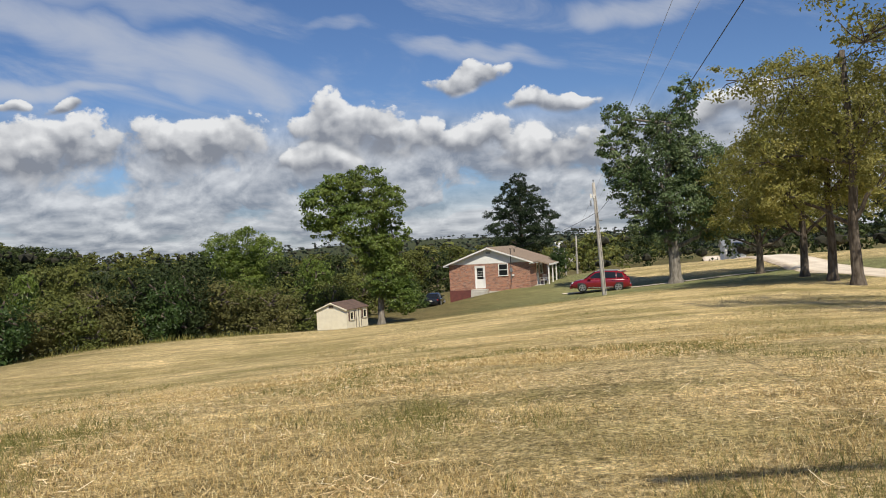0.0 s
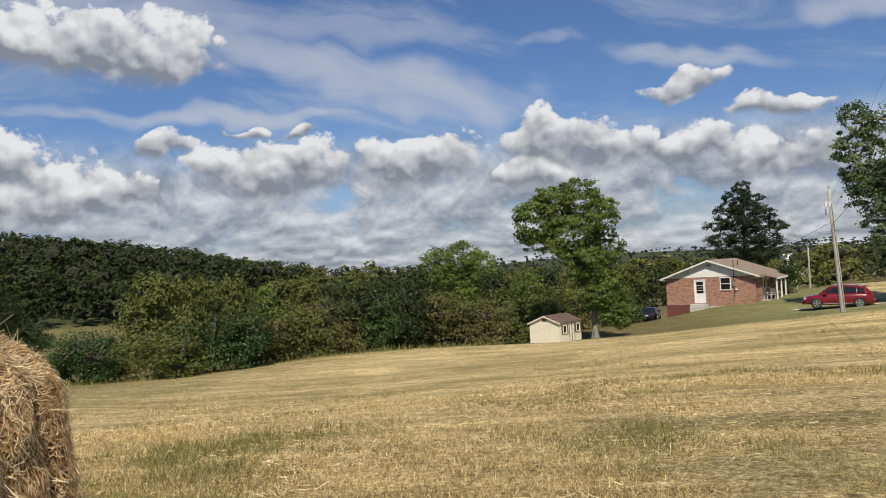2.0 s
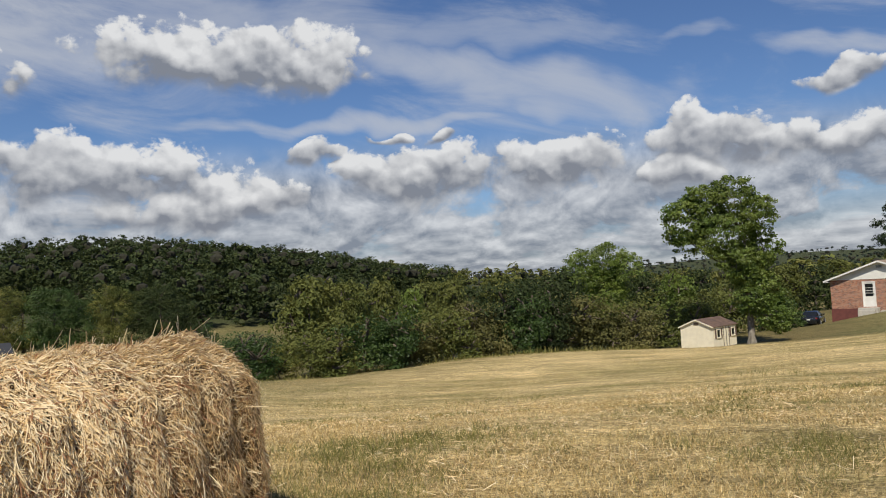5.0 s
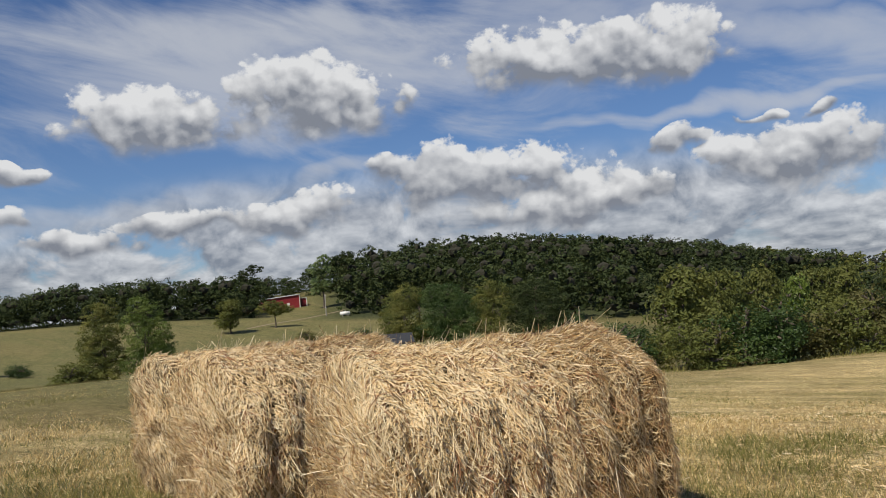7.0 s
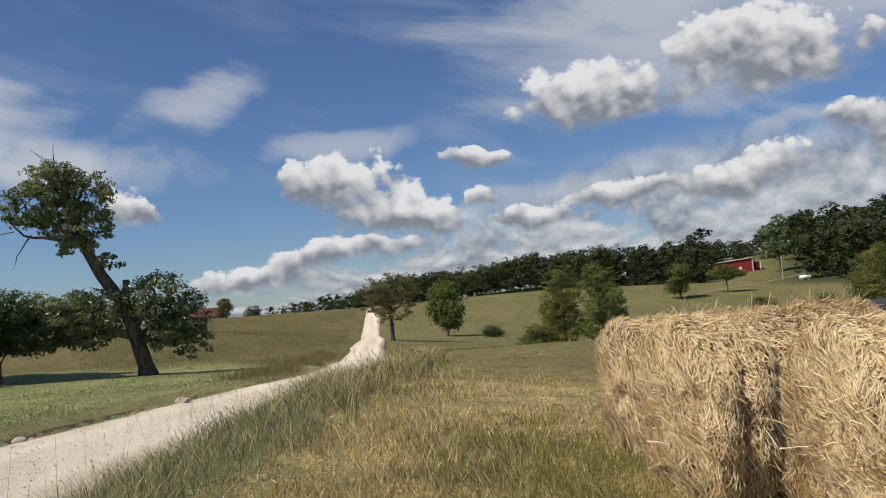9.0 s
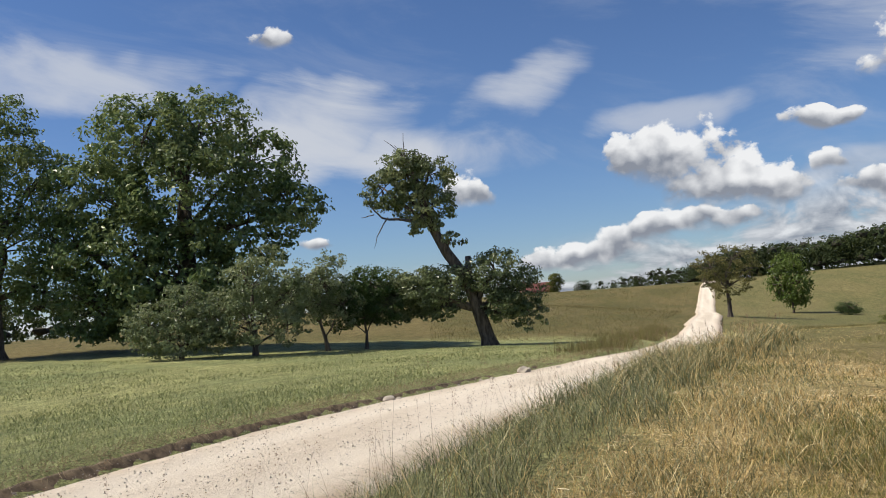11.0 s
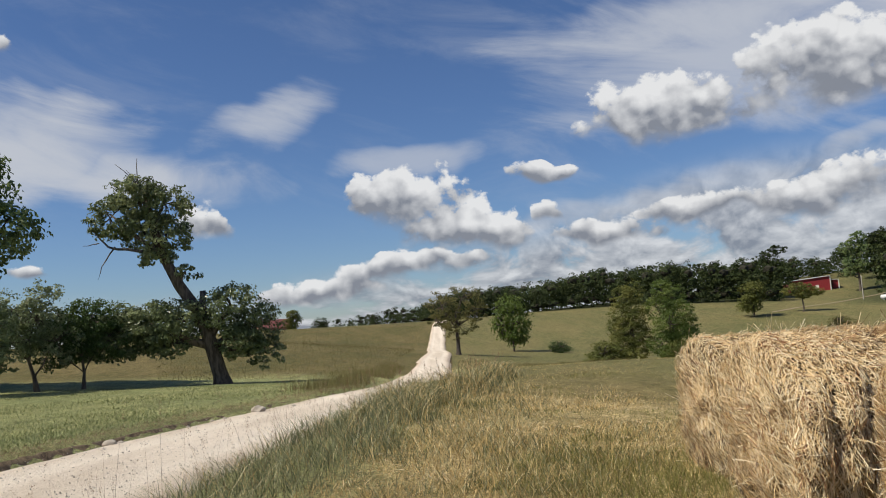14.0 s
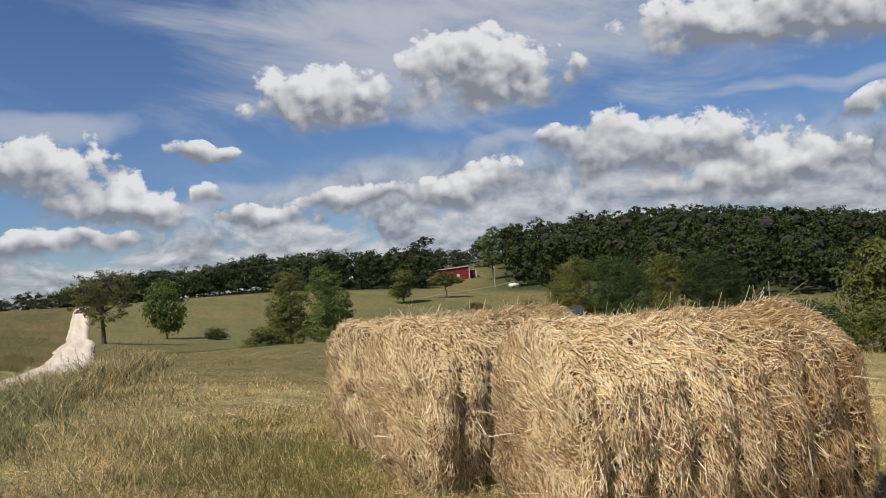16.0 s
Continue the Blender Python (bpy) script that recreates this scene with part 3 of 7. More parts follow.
def swell(x, y):
    x, y = np.atleast_1d(np.asarray(x, float)), np.atleast_1d(np.asarray(y, float))
    z = np.zeros(x.shape)
    for cx, cy, s, h in SWELLS:
        z += h * np.exp(-((x - cx) ** 2 + (y - cy) ** 2) / (2 * s * s))
    r = np.hypot(x, y)
    az = np.degrees(np.arctan2(-x, y))
    far = smooth01(r, 330, 620)
    ridge = -6 + 16 * smooth01(r, 700, 1500) + 7 * np.sin(az * 0.11 + 1.0) * smooth01(r, 800, 1600) + 4 * np.sin(az * 0.31) * smooth01(r, 900, 1700)
    ridge += 10 * np.exp(-((az + 6) / 9) ** 2) * smooth01(r, 550, 900)
    ridge = ridge - 9.0
    west = smooth01(az, 78, 100) * smooth01(-az, -150, -120)
    ridge = ridge * (1 - west) - 12 * west
    return z * (1 - far) + ridge * far


def ground_z(x, y):
    """Height of the finished ground, with the road cut in."""
    z = swell(x, y)
    g, side = road_gap(x, y)
    cut = 1 - smooth01(g, ROADHALF - 0.1, ROADHALF + 0.35)
    berm = np.exp(-((g - 3.0) / 0.8) ** 2) * (side > 0) * 0.10
    r = np.hypot(np.atleast_1d(x), np.atleast_1d(y))
    return z - 0.15 * cut * (r < 70) - 0.05 * cut + berm * (r < 60)


def gz(x, y):
    return float(ground_z(x, y)[0])


def bearing(az, d):
    a = radians(az)
    return -0.35 - d * math.sin(a), -0.2 + d * math.cos(a)


def grow_ground():
    rs = [0.0]
    r = 0.35
    while r < 4600:
        rs.append(r)
        r *= 1.034
    n = 330
    ang = np.linspace(0, 2 * math.pi, n, endpoint=False)
    R, A = np.meshgrid(np.array(rs[1:]), ang, indexing="ij")
    x, y = np.concatenate(([0.0], (-R * np.sin(A)).ravel())), np.concatenate(([0.0], (R * np.cos(A)).ravel()))
    z = ground_z(x, y)
    rr = np.hypot(x, y)
    bumps = np.array([noise.noise(Vector((a * 0.9, b * 0.9, 0))) * 0.03 + noise.noise(Vector((a * 0.22, b * 0.22, 3))) * 0.07 if q < 60 else 0.0 for a, b, q in zip(x, y, rr)])
    g, side = road_gap(x, y)
    z = z + bumps * smooth01(g, 1.8, 3.5)
    faces = [(0, 1 + k, 1 + (k + 1) % n) for k in range(n)]
    for i in range(len(rs) - 2):
        o, p = 1 + i * n, 1 + (i + 1) * n
        faces += [(o + k, p + k, p + (k + 1) % n, o + (k + 1) % n) for k in range(n)]
    me = bpy.data.meshes.new("ground")
    me.from_pydata(np.stack((x, y, z), 1).tolist(), [], faces)
    az = np.degrees(np.arctan2(-x, y))
    wob = np.array([noise.noise(Vector((a * 0.05, b * 0.05, 9))) for a, b in zip(x, y)])
    south = (side < 0) & (x < 30)
    straw = smooth01(x + 4 * wob, -34, -10) * (1 - smooth01(rr + 8 * wob, 46, 62)) * (side > 0)
    straw = straw * (1 - 0.18 * smooth01(az + 6 * wob, 50, 68))
    straw = np.maximum(straw, 0.9 * (az < -11) * (az > -45) * smooth01(rr, 66, 74) * (1 - smooth01(rr, 110, 125)))
    straw = np.maximum(straw, (az > -2.4) * (az < 3.4) * smooth01(rr, 345, 352) * (1 - smooth01(rr, 455, 462)))
    lawn = np.where(south, 1 - smooth01(rr + 6 * wob, 44, 52), 0.0)
    lawn = np.maximum(lawn, 0.65 * smooth01(-az, -2, 12) * (1 - smooth01(-az, 60, 90)) * smooth01(rr + 5 * wob, 44, 60) * (1 - smooth01(rr, 84, 95)))
    lawn = lawn * (1 - (az < -11.5) * (az > -45) * smooth01(rr, 67, 73))
    lawn = np.maximum(lawn, 0.20 * (side > 0) * smooth01(az, 25, 50) * smooth01(rr + 8 * wob, 20, 36))
    verge = (side > 0) * (1 - smooth01(g, 3.2, 4.4)) * (rr < 60) * (x < 3)
    lawn = np.maximum(lawn, 0.9 * verge)
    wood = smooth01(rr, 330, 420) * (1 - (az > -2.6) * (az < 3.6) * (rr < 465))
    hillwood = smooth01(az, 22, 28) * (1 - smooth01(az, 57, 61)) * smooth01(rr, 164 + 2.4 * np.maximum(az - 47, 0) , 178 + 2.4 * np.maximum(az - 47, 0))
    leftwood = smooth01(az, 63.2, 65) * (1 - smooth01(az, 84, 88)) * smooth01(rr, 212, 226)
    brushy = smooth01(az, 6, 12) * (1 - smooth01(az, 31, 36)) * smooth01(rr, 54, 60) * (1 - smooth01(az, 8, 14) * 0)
    # where woods and brush stand, their shade is painted into the cover
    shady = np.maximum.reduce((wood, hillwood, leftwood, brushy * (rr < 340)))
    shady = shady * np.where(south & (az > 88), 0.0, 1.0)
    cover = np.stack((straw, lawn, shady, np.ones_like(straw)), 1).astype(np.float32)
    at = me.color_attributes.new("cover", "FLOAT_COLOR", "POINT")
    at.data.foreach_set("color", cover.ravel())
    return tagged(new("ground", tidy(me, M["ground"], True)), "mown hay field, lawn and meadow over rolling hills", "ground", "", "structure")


grow_ground()


def lay_road():
    L = ROADLINE
    t = np.gradient(L, axis=0)
    t /= np.linalg.norm(t, axis=1)[:, None]
    nrm = np.stack((-t[:, 1], t[:, 0]), 1)
    cols = np.linspace(-1, 1, 21)
    V, n = [], len(cols)
    for i, (p, q) in enumerate(zip(L, nrm)):
        wv = 0.16 * noise.noise(Vector((p[0] * 0.5, p[1] * 0.5, 2)))
        for c in cols:
            half = ROADHALF * (1 - 0.26 * float(smooth01(-p[0], 15, 52))) + (wv if c < 0 else -wv) * abs(c)
            x, y = p + q * half * c
            base = float(swell(*p)[0]) * 0.35 + float(swell(x, y)[0]) * 0.65
            low = 0.15 if math.hypot(x, y) < 70 else 0.0
            low -= 0.09 * float(smooth01(math.hypot(x, y), 18, 45))
            rut = -0.025 * (math.exp(-((abs(c) - 0.45) / 0.13) ** 2))
            V.append((x, y, base - low + 0.03 + rut - 0.16 * max(0.0, abs(c) - 0.84) / 0.16 + 0.012 * noise.noise(Vector((x * 2.2, y * 2.2, 0)))))
    Fc = [(i * n + k, i * n + k + 1, (i + 1) * n + k + 1, (i + 1) * n + k) for i in range(len(L) - 1) for k in range(n - 1)]
    me = mesh_of("road", V, Fc, M["road"], True)
    across = np.tile(cols, len(L))
    margin = np.stack((smooth01(np.abs(across), 0.55, 1.0), np.exp(-((np.abs(across) - 0.45) / 0.16) ** 2), (across > 0) * 1.0, np.ones(across.shape)), 1).astype(np.float32)
    me.color_attributes.new("margin", "FLOAT_COLOR", "POINT").data.foreach_set("color", margin.ravel())
    tagged(new("road", me), "pale limestone gravel country road with worn wheel tracks", "road", "", "structure")


lay_road()

# ---- trees ----


def unit(rng, n):
    v = rng.normal(size=(n, 3))
    return v / (np.linalg.norm(v, axis=1)[:, None] + 1e-9)


def leaf_cards(rng, c, out, size, aspect=0.55, up=0.35, jit=0.75):
    """Pointed leaf shapes at the places c, turned partly outwards."""
    n = len(c)
    nv = unit(rng, n) * jit + out * 0.9 + np.array((0, 0, up))
    nv /= np.linalg.norm(nv, axis=1)[:, None] + 1e-9
    t = np.cross(nv, unit(rng, n))
    t /= np.linalg.norm(t, axis=1)[:, None] + 1e-9
    b = np.cross(nv, t)
    s = (size * rng.uniform(0.6, 1.35, n))[:, None]
    droop = nv * s * 0.16
    V = np.stack((c - t * s * 0.5 - droop, c + b * s * 0.5 * aspect, c + t * s * 0.5 - droop, c - b * s * 0.5 * aspect), 1).reshape(-1, 3)
    Fc = np.arange(4 * n).reshape(-1, 4)
    return V, Fc


def crown_points(rng, lobes, count, per=30, tight=0.30, shell=0.55):
    """Leaf places in clumps over a set of rounded lobes (x, y, z, r, rz)."""
    L = np.array(lobes, float)
    w = L[:, 3] ** 1.6 * L[:, 4] ** 0.8
    k = max(1, count // per)
    pick = rng.choice(len(L), k, p=w / w.sum())
    d = unit(rng, k)
    rad = shell + (1.06 - shell) * rng.uniform(0, 1, k) ** 0.55
    cl = L[pick, :3] + d * rad[:, None] * L[pick][:, (3, 3, 4)]
    crad = tight * L[pick, 3] ** 0.6 * rng.uniform(0.6, 1.35, k)
    idx = np.repeat(np.arange(k), per)
    off = unit(rng, len(idx)) * (rng.uniform(0, 1, len(idx)) ** 0.45)[:, None] * crad[idx][:, None] * np.array((1.25, 1.25, 0.7))
    pts = cl[idx] + off
    out = d[idx] * 0.6 + off / (crad[idx][:, None] + 1e-9) * 0.6
    return pts, out, cl


def limb(rng, p, q, r0, r1, bend=0.18, n=6):
    p, q = np.array(p, float), np.array(q, float)
    L = np.linalg.norm(q - p)
    s = np.linspace(0, 1, n)[:, None]
    mid = rng.normal(size=3) * bend * L
    pts = p + (q - p) * s + mid * (s * (1 - s)) * 1.6 + rng.normal(size=(n, 3)) * 0.025 * L * (s * (1 - s) * 4)
    return tube(pts, np.linspace(r0, r1, n), 6)


def woody(rng, trunk, lobes, clumps, r0, twigs=60):
    """Trunk along given points, limbs into the lobes, thinner branches to the clumps."""
    T = np.array(trunk, float)
    rad = np.linspace(r0, r0 * 0.42, len(T))
    rad[0] *= 1.45
    bits = [tube(T, rad, 10)]
    L = np.array(lobes, float)
    ends = []
    for l in L:
        z = np.clip(l[2] - 0.9 * l[4] - 0.5 * rng.uniform(0, 1), max(T[min(1, len(T) - 1)][2], 0.22 * T[-1][2]), T[-1][2])
        i = int(np.argmin(abs(T[:, 2] - z)))
        rr = rad[i] * 0.55
        bits.append(limb(rng, T[i], l[:3] + (0, 0, 0.2 * l[4]), rr, rr * 0.35))
        ends.append((l[:3], rr * 0.4))
    k = rng.choice(len(clumps), min(twigs, len(clumps)), replace=False)
    for j in k:
        i = int(np.argmin([np.linalg.norm(clumps[j] - e[0]) for e in ends]))
        bits.append(limb(rng, ends[i][0], clumps[j], max(0.02, ends[i][1] * 0.7), 0.012, 0.12, 4))
    return join(bits)


def tree(label, az, d, lobes, trunk_r, leaf, count, size, bark="bark", trunk=None, category="tree", group="", seed=1, per=30, tight=0.30, twigs=60, name="tree", aspect=0.55, shell=0.55, sink=0.0):
    """A tree at a bearing and distance; lobes are (right, deep, up, r, rz) as one looks at it from the field."""
    rng = np.random.default_rng(seed)
    x, y = bearing(az, d)
    z = gz(x, y) - 0.06 - sink
    root = thing(name, label, category, pose(x, y, z, 0, 0, az), group)
    pts, out, cl = crown_points(rng, lobes, int(count * 1.4), per, tight, shell)
    V, Fc = leaf_cards(rng, pts, out, size * 0.82, aspect)
    if trunk is None:
        top = max(l[2] for l in lobes)
        trunk = [(0, 0, -0.2), (0.02, 0, 0.5), (0.05, 0.05, top * 0.25), (-0.05, 0, top * 0.5), (0.05, 0, top * 0.8)]
    WV, WF = woody(rng, trunk, lobes, cl, trunk_r, twigs)
    part("trunk", mesh_of("trunk", WV, WF, M[bark], True), None, root)
    part("crown", mesh_of("crown", V, Fc, M[leaf]), None, root)
    return root


tree("tall green maple standing beside the cream shed", 4.3, 61, [
    (-3.8, 0, 8.9, 1.7, 1.7), (-2.5, 0.5, 10.3, 1.5, 1.6), (-0.4, 0, 10.4, 1.5, 1.6), (1.0, -0.5, 9.2, 1.2, 1.6), (-1.2, 0, 7.7, 2.0, 1.6), (-3.8, 0.3, 7.4, 1.1, 0.8), (0.2, 0.4, 5.4, 1.5, 1.6),
    (-0.6, -0.3, 6.0, 1.4, 1.3), (0.9, 0, 3.6, 1.4, 1.5), (1.6, 0, 2.3, 1.3, 1.2), (0.0, -0.4, 3.2, 1.1, 1.2), (1.9, -0.3, 1.4, 0.9, 0.6), (1.2, 0, 6.6, 1.2, 1.2)],
    0.30, "maple", 22000, 0.28, "palebark", seed=3)
tree("large silvery-green cottonwood with pale inner branches", -16.15, 66, [
    (-4.0, 0, 13.2, 1.2, 1.3), (-4.3, 0, 10.6, 1.4, 1.7), (-2.2, 0.5, 12.4, 1.5, 1.6), (1.4, 0, 14.5, 1.2, 1.5), (0.3, 0, 12.0, 1.8, 1.8), (-3.0, 0, 8.0, 1.9, 1.9), (-0.6, -0.5, 9.0, 2.4, 2.2),
    (2.0, 0, 9.6, 1.9, 2.0), (2.8, 0, 7.0, 1.6, 1.8), (0.6, -0.4, 6.2, 2.4, 1.8), (-2.2, 0, 5.4, 1.6, 1.3), (2.6, 0, 4.4, 1.3, 1.0), (-0.8, 0, 4.0, 1.3, 1.0)],
    0.56, "cotton", 25000, 0.30, "palebark", [(0, 0, -0.3), (0, 0, 0.6), (-0.05, 0, 2.8), (-0.3, 0, 6.0), (0.1, 0, 12.5)], seed=4, twigs=130)
ROW = "old walnut trees along the road"
tree("walnut tree with yellowing leaves at the roadside", -21.5, 66, [
    (-2.6, 0, 6.6, 2.4, 2.2), (0.2, 0.5, 8.4, 2.6, 2.4), (2.4, 0, 6.6, 2.2, 2.0), (-1.0, -1, 4.6, 2.2, 1.4), (1.6, -0.6, 4.4, 2.0, 1.3), (-3.2, 0, 4.2, 1.9, 1.3), (3.4, 0, 4.4, 1.8, 1.3)],
    0.32, "walnut", 13000, 0.26, group=ROW, seed=5)
tree("walnut tree with yellowing leaves and forked trunk", -24.2, 54.5, [
    (-3.0, 0, 6.5, 2.4, 2.2), (-0.4, 0.5, 8.6, 2.6, 2.6), (2.2, 0, 7.0, 2.4, 2.4), (-1.6, -1, 4.8, 2.0, 1.3), (1.8, 0.5, 10.5, 2.0, 1.8), (-3.0, 0, 4.2, 1.8, 1.2), (2.4, 0, 4.4, 1.8, 1.2)],
    0.29, "walnut", 13000, 0.24, group=ROW, seed=6)
tree("tall walnut tree with dark trunk at the roadside", -25.85, 48.5, [
    (-2.4, 0, 7.0, 2.2, 2.0), (0.2, 0.5, 9.4, 2.6, 2.6), (2.4, 0, 7.4, 2.2, 2.2), (0.6, -1, 5.4, 1.8, 1.2), (-2.2, 0, 4.8, 1.7, 1.1), (2.6, 0.4, 4.6, 1.7, 1.1)],
    0.30, "walnut", 13000, 0.23, group=ROW, seed=7)
tree("broad walnut tree with a long low limb", -27.3, 44.5, [
    (-3.8, 0, 6.4, 2.2, 1.6), (0.4, 0.5, 8.0, 2.8, 2.4), (-2.4, 0, 9.8, 2.4, 1.8), (2.6, 0, 11.0, 2.4, 2.2), (-3.0, 0.4, 4.6, 1.8, 1.1), (1.8, -1, 5.6, 1.8, 1.2), (-5.6, 0, 10.6, 1.4, 1.0)],
    0.33, "walnut", 14000, 0.22, group=ROW, seed=8, trunk=[(0, 0, -0.2), (0, 0, 0.6), (-0.1, 0, 3.0), (0.05, 0, 6.0), (-0.2, 0, 11.5)])
tree("dark pine tree standing behind the brick house", -5.75, 100, [
    (0, 0, 12.4, 1.1, 0.9), (-0.6, 0, 11.4, 1.5, 0.9), (1.0, 0, 11.0, 1.4, 0.8), (-1.6, 0, 10.0, 1.6, 0.8), (0.4, 0, 9.8, 1.7, 0.9), (2.2, 0, 9.4, 1.4, 0.8), (-2.7, 0, 8.4, 1.6, 0.8), (-0.6, -0.5, 8.4, 1.9, 0.9), (1.6, 0, 8.0, 1.8, 0.9), (3.5, 0, 7.9, 1.2, 0.6),
    (-2.6, 0, 6.6, 1.8, 0.8), (0.0, -0.6, 6.6, 2.0, 0.9), (2.6, 0, 6.4, 1.8, 0.8), (-1.6, 0, 5.0, 2.0, 0.8), (1.8, 0, 4.8, 2.0, 0.8), (0, 0, 3.6, 2.0, 0.8)],
    0.36, "pine", 20000, 0.32, seed=9, aspect=0.35, tight=0.26)
tree("rounded bright green tree above the brush", 13.7, 95, [
    (-2.3, 0, 8.4, 2.4, 2.4), (0.2, 0, 9.4, 2.4, 2.0), (2.3, 0, 8.0, 2.4, 2.4), (0, 0, 6.4, 2.6, 2.2), (-2.0, -0.5, 4.0, 2.4, 2.2), (0.3, -1, 4.4, 2.4, 2.2), (2.5, 0, 3.8, 2.2, 2.2)],
    0.3, "lime", 15000, 0.34, seed=10)
tree("thick shrub beside the porch of the house", -8.2, 84, [(0, 0, 1.2, 0.9, 1.3), (0.2, 0, 2.4, 0.8, 1.0)], 0.08, "bushgreen", 2500, 0.2, category="shrub", name="shrub", seed=11, twigs=10)
tree("large walnut tree with heavy leaning crown over the field", -39.5, 28.5, [
    (-4.8, 0, 10.2, 2.2, 1.6), (-2.2, 0.5, 11.6, 2.6, 2.0), (0.6, 0, 12.0, 2.8, 2.2), (-2.6, 0, 8.2, 2.2, 1.5), (0.5, -0.5, 8.6, 2.8, 2.0), (3.4, 0, 9.6, 2.8, 2.4), (2.4, 0, 6.4, 2.4, 1.8), (-5.6, 0.3, 8.6, 1.2, 0.8)],
    0.42, "walnut", 9000, 0.19, group=ROW, seed=19, twigs=120)
# over the road
tree("massive spreading oak tree over the lawn", 122.0, 46, [
    (-4.6, 0, 8.6, 2.6, 2.2), (-2.0, 0, 11.4, 2.8, 2.4), (1.0, 0.5, 12.0, 2.9, 2.4), (3.6, 0, 9.8, 2.6, 2.2), (5.6, -0.5, 7.4, 2.0, 1.8), (0, -1, 8.4, 3.4, 2.6), (-3.4, -1, 5.4, 3.0, 2.4),
    (3.0, -1, 6.0, 2.6, 2.2), (-0.5, -1.5, 4.0, 3.2, 2.4), (-5.6, 0, 5.8, 2.0, 2.0), (-4.6, -0.5, 2.6, 2.2, 1.8), (1.6, 0, 3.2, 2.2, 1.8), (-2.2, -1, 2.0, 2.2, 1.4)],
    0.62, "oak", 29000, 0.35, seed=12, twigs=110)
tree("tall dark oak tree at the edge of the lawn", 133.8, 48, [
    (0, 0, 11.6, 2.6, 2.4), (-2.4, 0, 9.0, 2.6, 2.4), (2.0, 0, 8.6, 2.4, 2.6), (0.5, 0, 5.6, 3.0, 2.6), (-2.6, 0, 4.8, 2.6, 2.2), (2.4, 0, 3.4, 2.0, 1.8)],
    0.55, "oak", 15000, 0.30, seed=13)
ORCHARD = "apple trees on the lawn"
tree("low grey-green apple tree with a dark hollow", 122.9, 38, [(-1.2, 0, 1.5, 1.1, 1.1), (0.2, 0, 2.3, 1.2, 1.1), (1.2, -0.4, 1.5, 1.1, 1.1), (-0.4, -0.3, 1.0, 1.2, 0.8)],
    0.10, "apple", 5500, 0.17, category="apple tree", name="apple_tree", group=ORCHARD, seed=14, tight=0.26)
tree("broad grey-green apple tree with many stems", 118.1, 38, [(-1.6, 0, 2.2, 1.2, 1.2), (0, 0, 3.2, 1.3, 1.3), (0.9, 0.2, 4.0, 0.8, 1.1), (1.6, 0, 2.6, 1.1, 1.2), (-0.2, -0.5, 1.6, 1.4, 1.0), (1.5, -0.2, 1.3, 1.0, 0.9), (-1.6, 0, 1.0, 0.9, 0.8)],
    0.14, "apple", 9000, 0.17, category="apple tree", name="apple_tree", group=ORCHARD, seed=15, tight=0.26)
tree("slim grey-green apple tree with a leaning stem", 113.5, 40, [(-0.8, 0, 2.3, 1.1, 1.1), (0.3, 0, 3.2, 1.1, 1.2), (0.6, 0, 4.2, 0.7, 0.8), (1.1, 0, 2.2, 1.0, 1.0), (-0.7, 0, 3.6, 0.8, 0.9)],
    0.11, "apple", 5000, 0.17, category="apple tree", name="apple_tree", group=ORCHARD, seed=16, tight=0.26, trunk=[(0.25, 0, -0.1), (0.15, 0, 0.6), (-0.05, 0, 1.4), (0.0, 0, 3.2)])
tree("small bright green tree with a forked stem", 110.5, 41, [(-0.6, 0, 2.4, 1.2, 1.2), (0.4, 0, 3.2, 1.1, 1.1), (1.1, 0, 2.2, 1.1, 1.0), (-1.2, 0, 1.9, 0.9, 0.9)],
    0.09, "bushgreen", 6000, 0.16, category="tree", seed=17, tight=0.26)
# the leaning hickory: old trunk, broken top, dead limb
HK_T = [(0.35, 0, -0.3), (0.2, 0, 0.5), (-0.15, 0, 1.9), (-0.55, 0, 3.4), (-1.5, 0, 4.9), (-2.1, 0, 6.2), (-2.6, 0, 7.8), (-3.0, 0, 9.6)]
hk = tree("old leaning hickory tree with a broken trunk and dead branches", 102.3, 41, [
    (-4.5, 0, 8.3, 1.1, 1.0), (-3.3, 0, 9.3, 1.2, 0.9), (-2.0, 0, 8.9, 1.2, 1.0), (-2.0, 0, 7.3, 1.2, 1.0), (-3.2, 0.3, 7.8, 1.1, 1.0), (-1.2, 0, 5.5, 0.8, 0.4), (-2.5, 0.2, 6.3, 0.8, 0.5),
    (0.9, -0.3, 3.6, 1.4, 1.2), (1.9, 0, 2.8, 1.25, 1.2), (2.4, 0, 1.4, 0.9, 0.8), (1.2, -0.4, 2.0, 1.0, 0.8), (-1.6, 0.4, 3.3, 1.4, 1.0), (-3.0, 0.4, 3.0, 1.4, 1.2), (-2.2, 0.2, 2.4, 1.2, 0.8), (-4.2, 0.8, 2.9, 1.4, 1.3), (-5.4, 0.8, 2.6, 1.3, 1.1)],
    0.40, "hickory", 23000, 0.22, "bark", HK_T, seed=18, twigs=90, tight=0.27)
rng = np.random.default_rng(5)
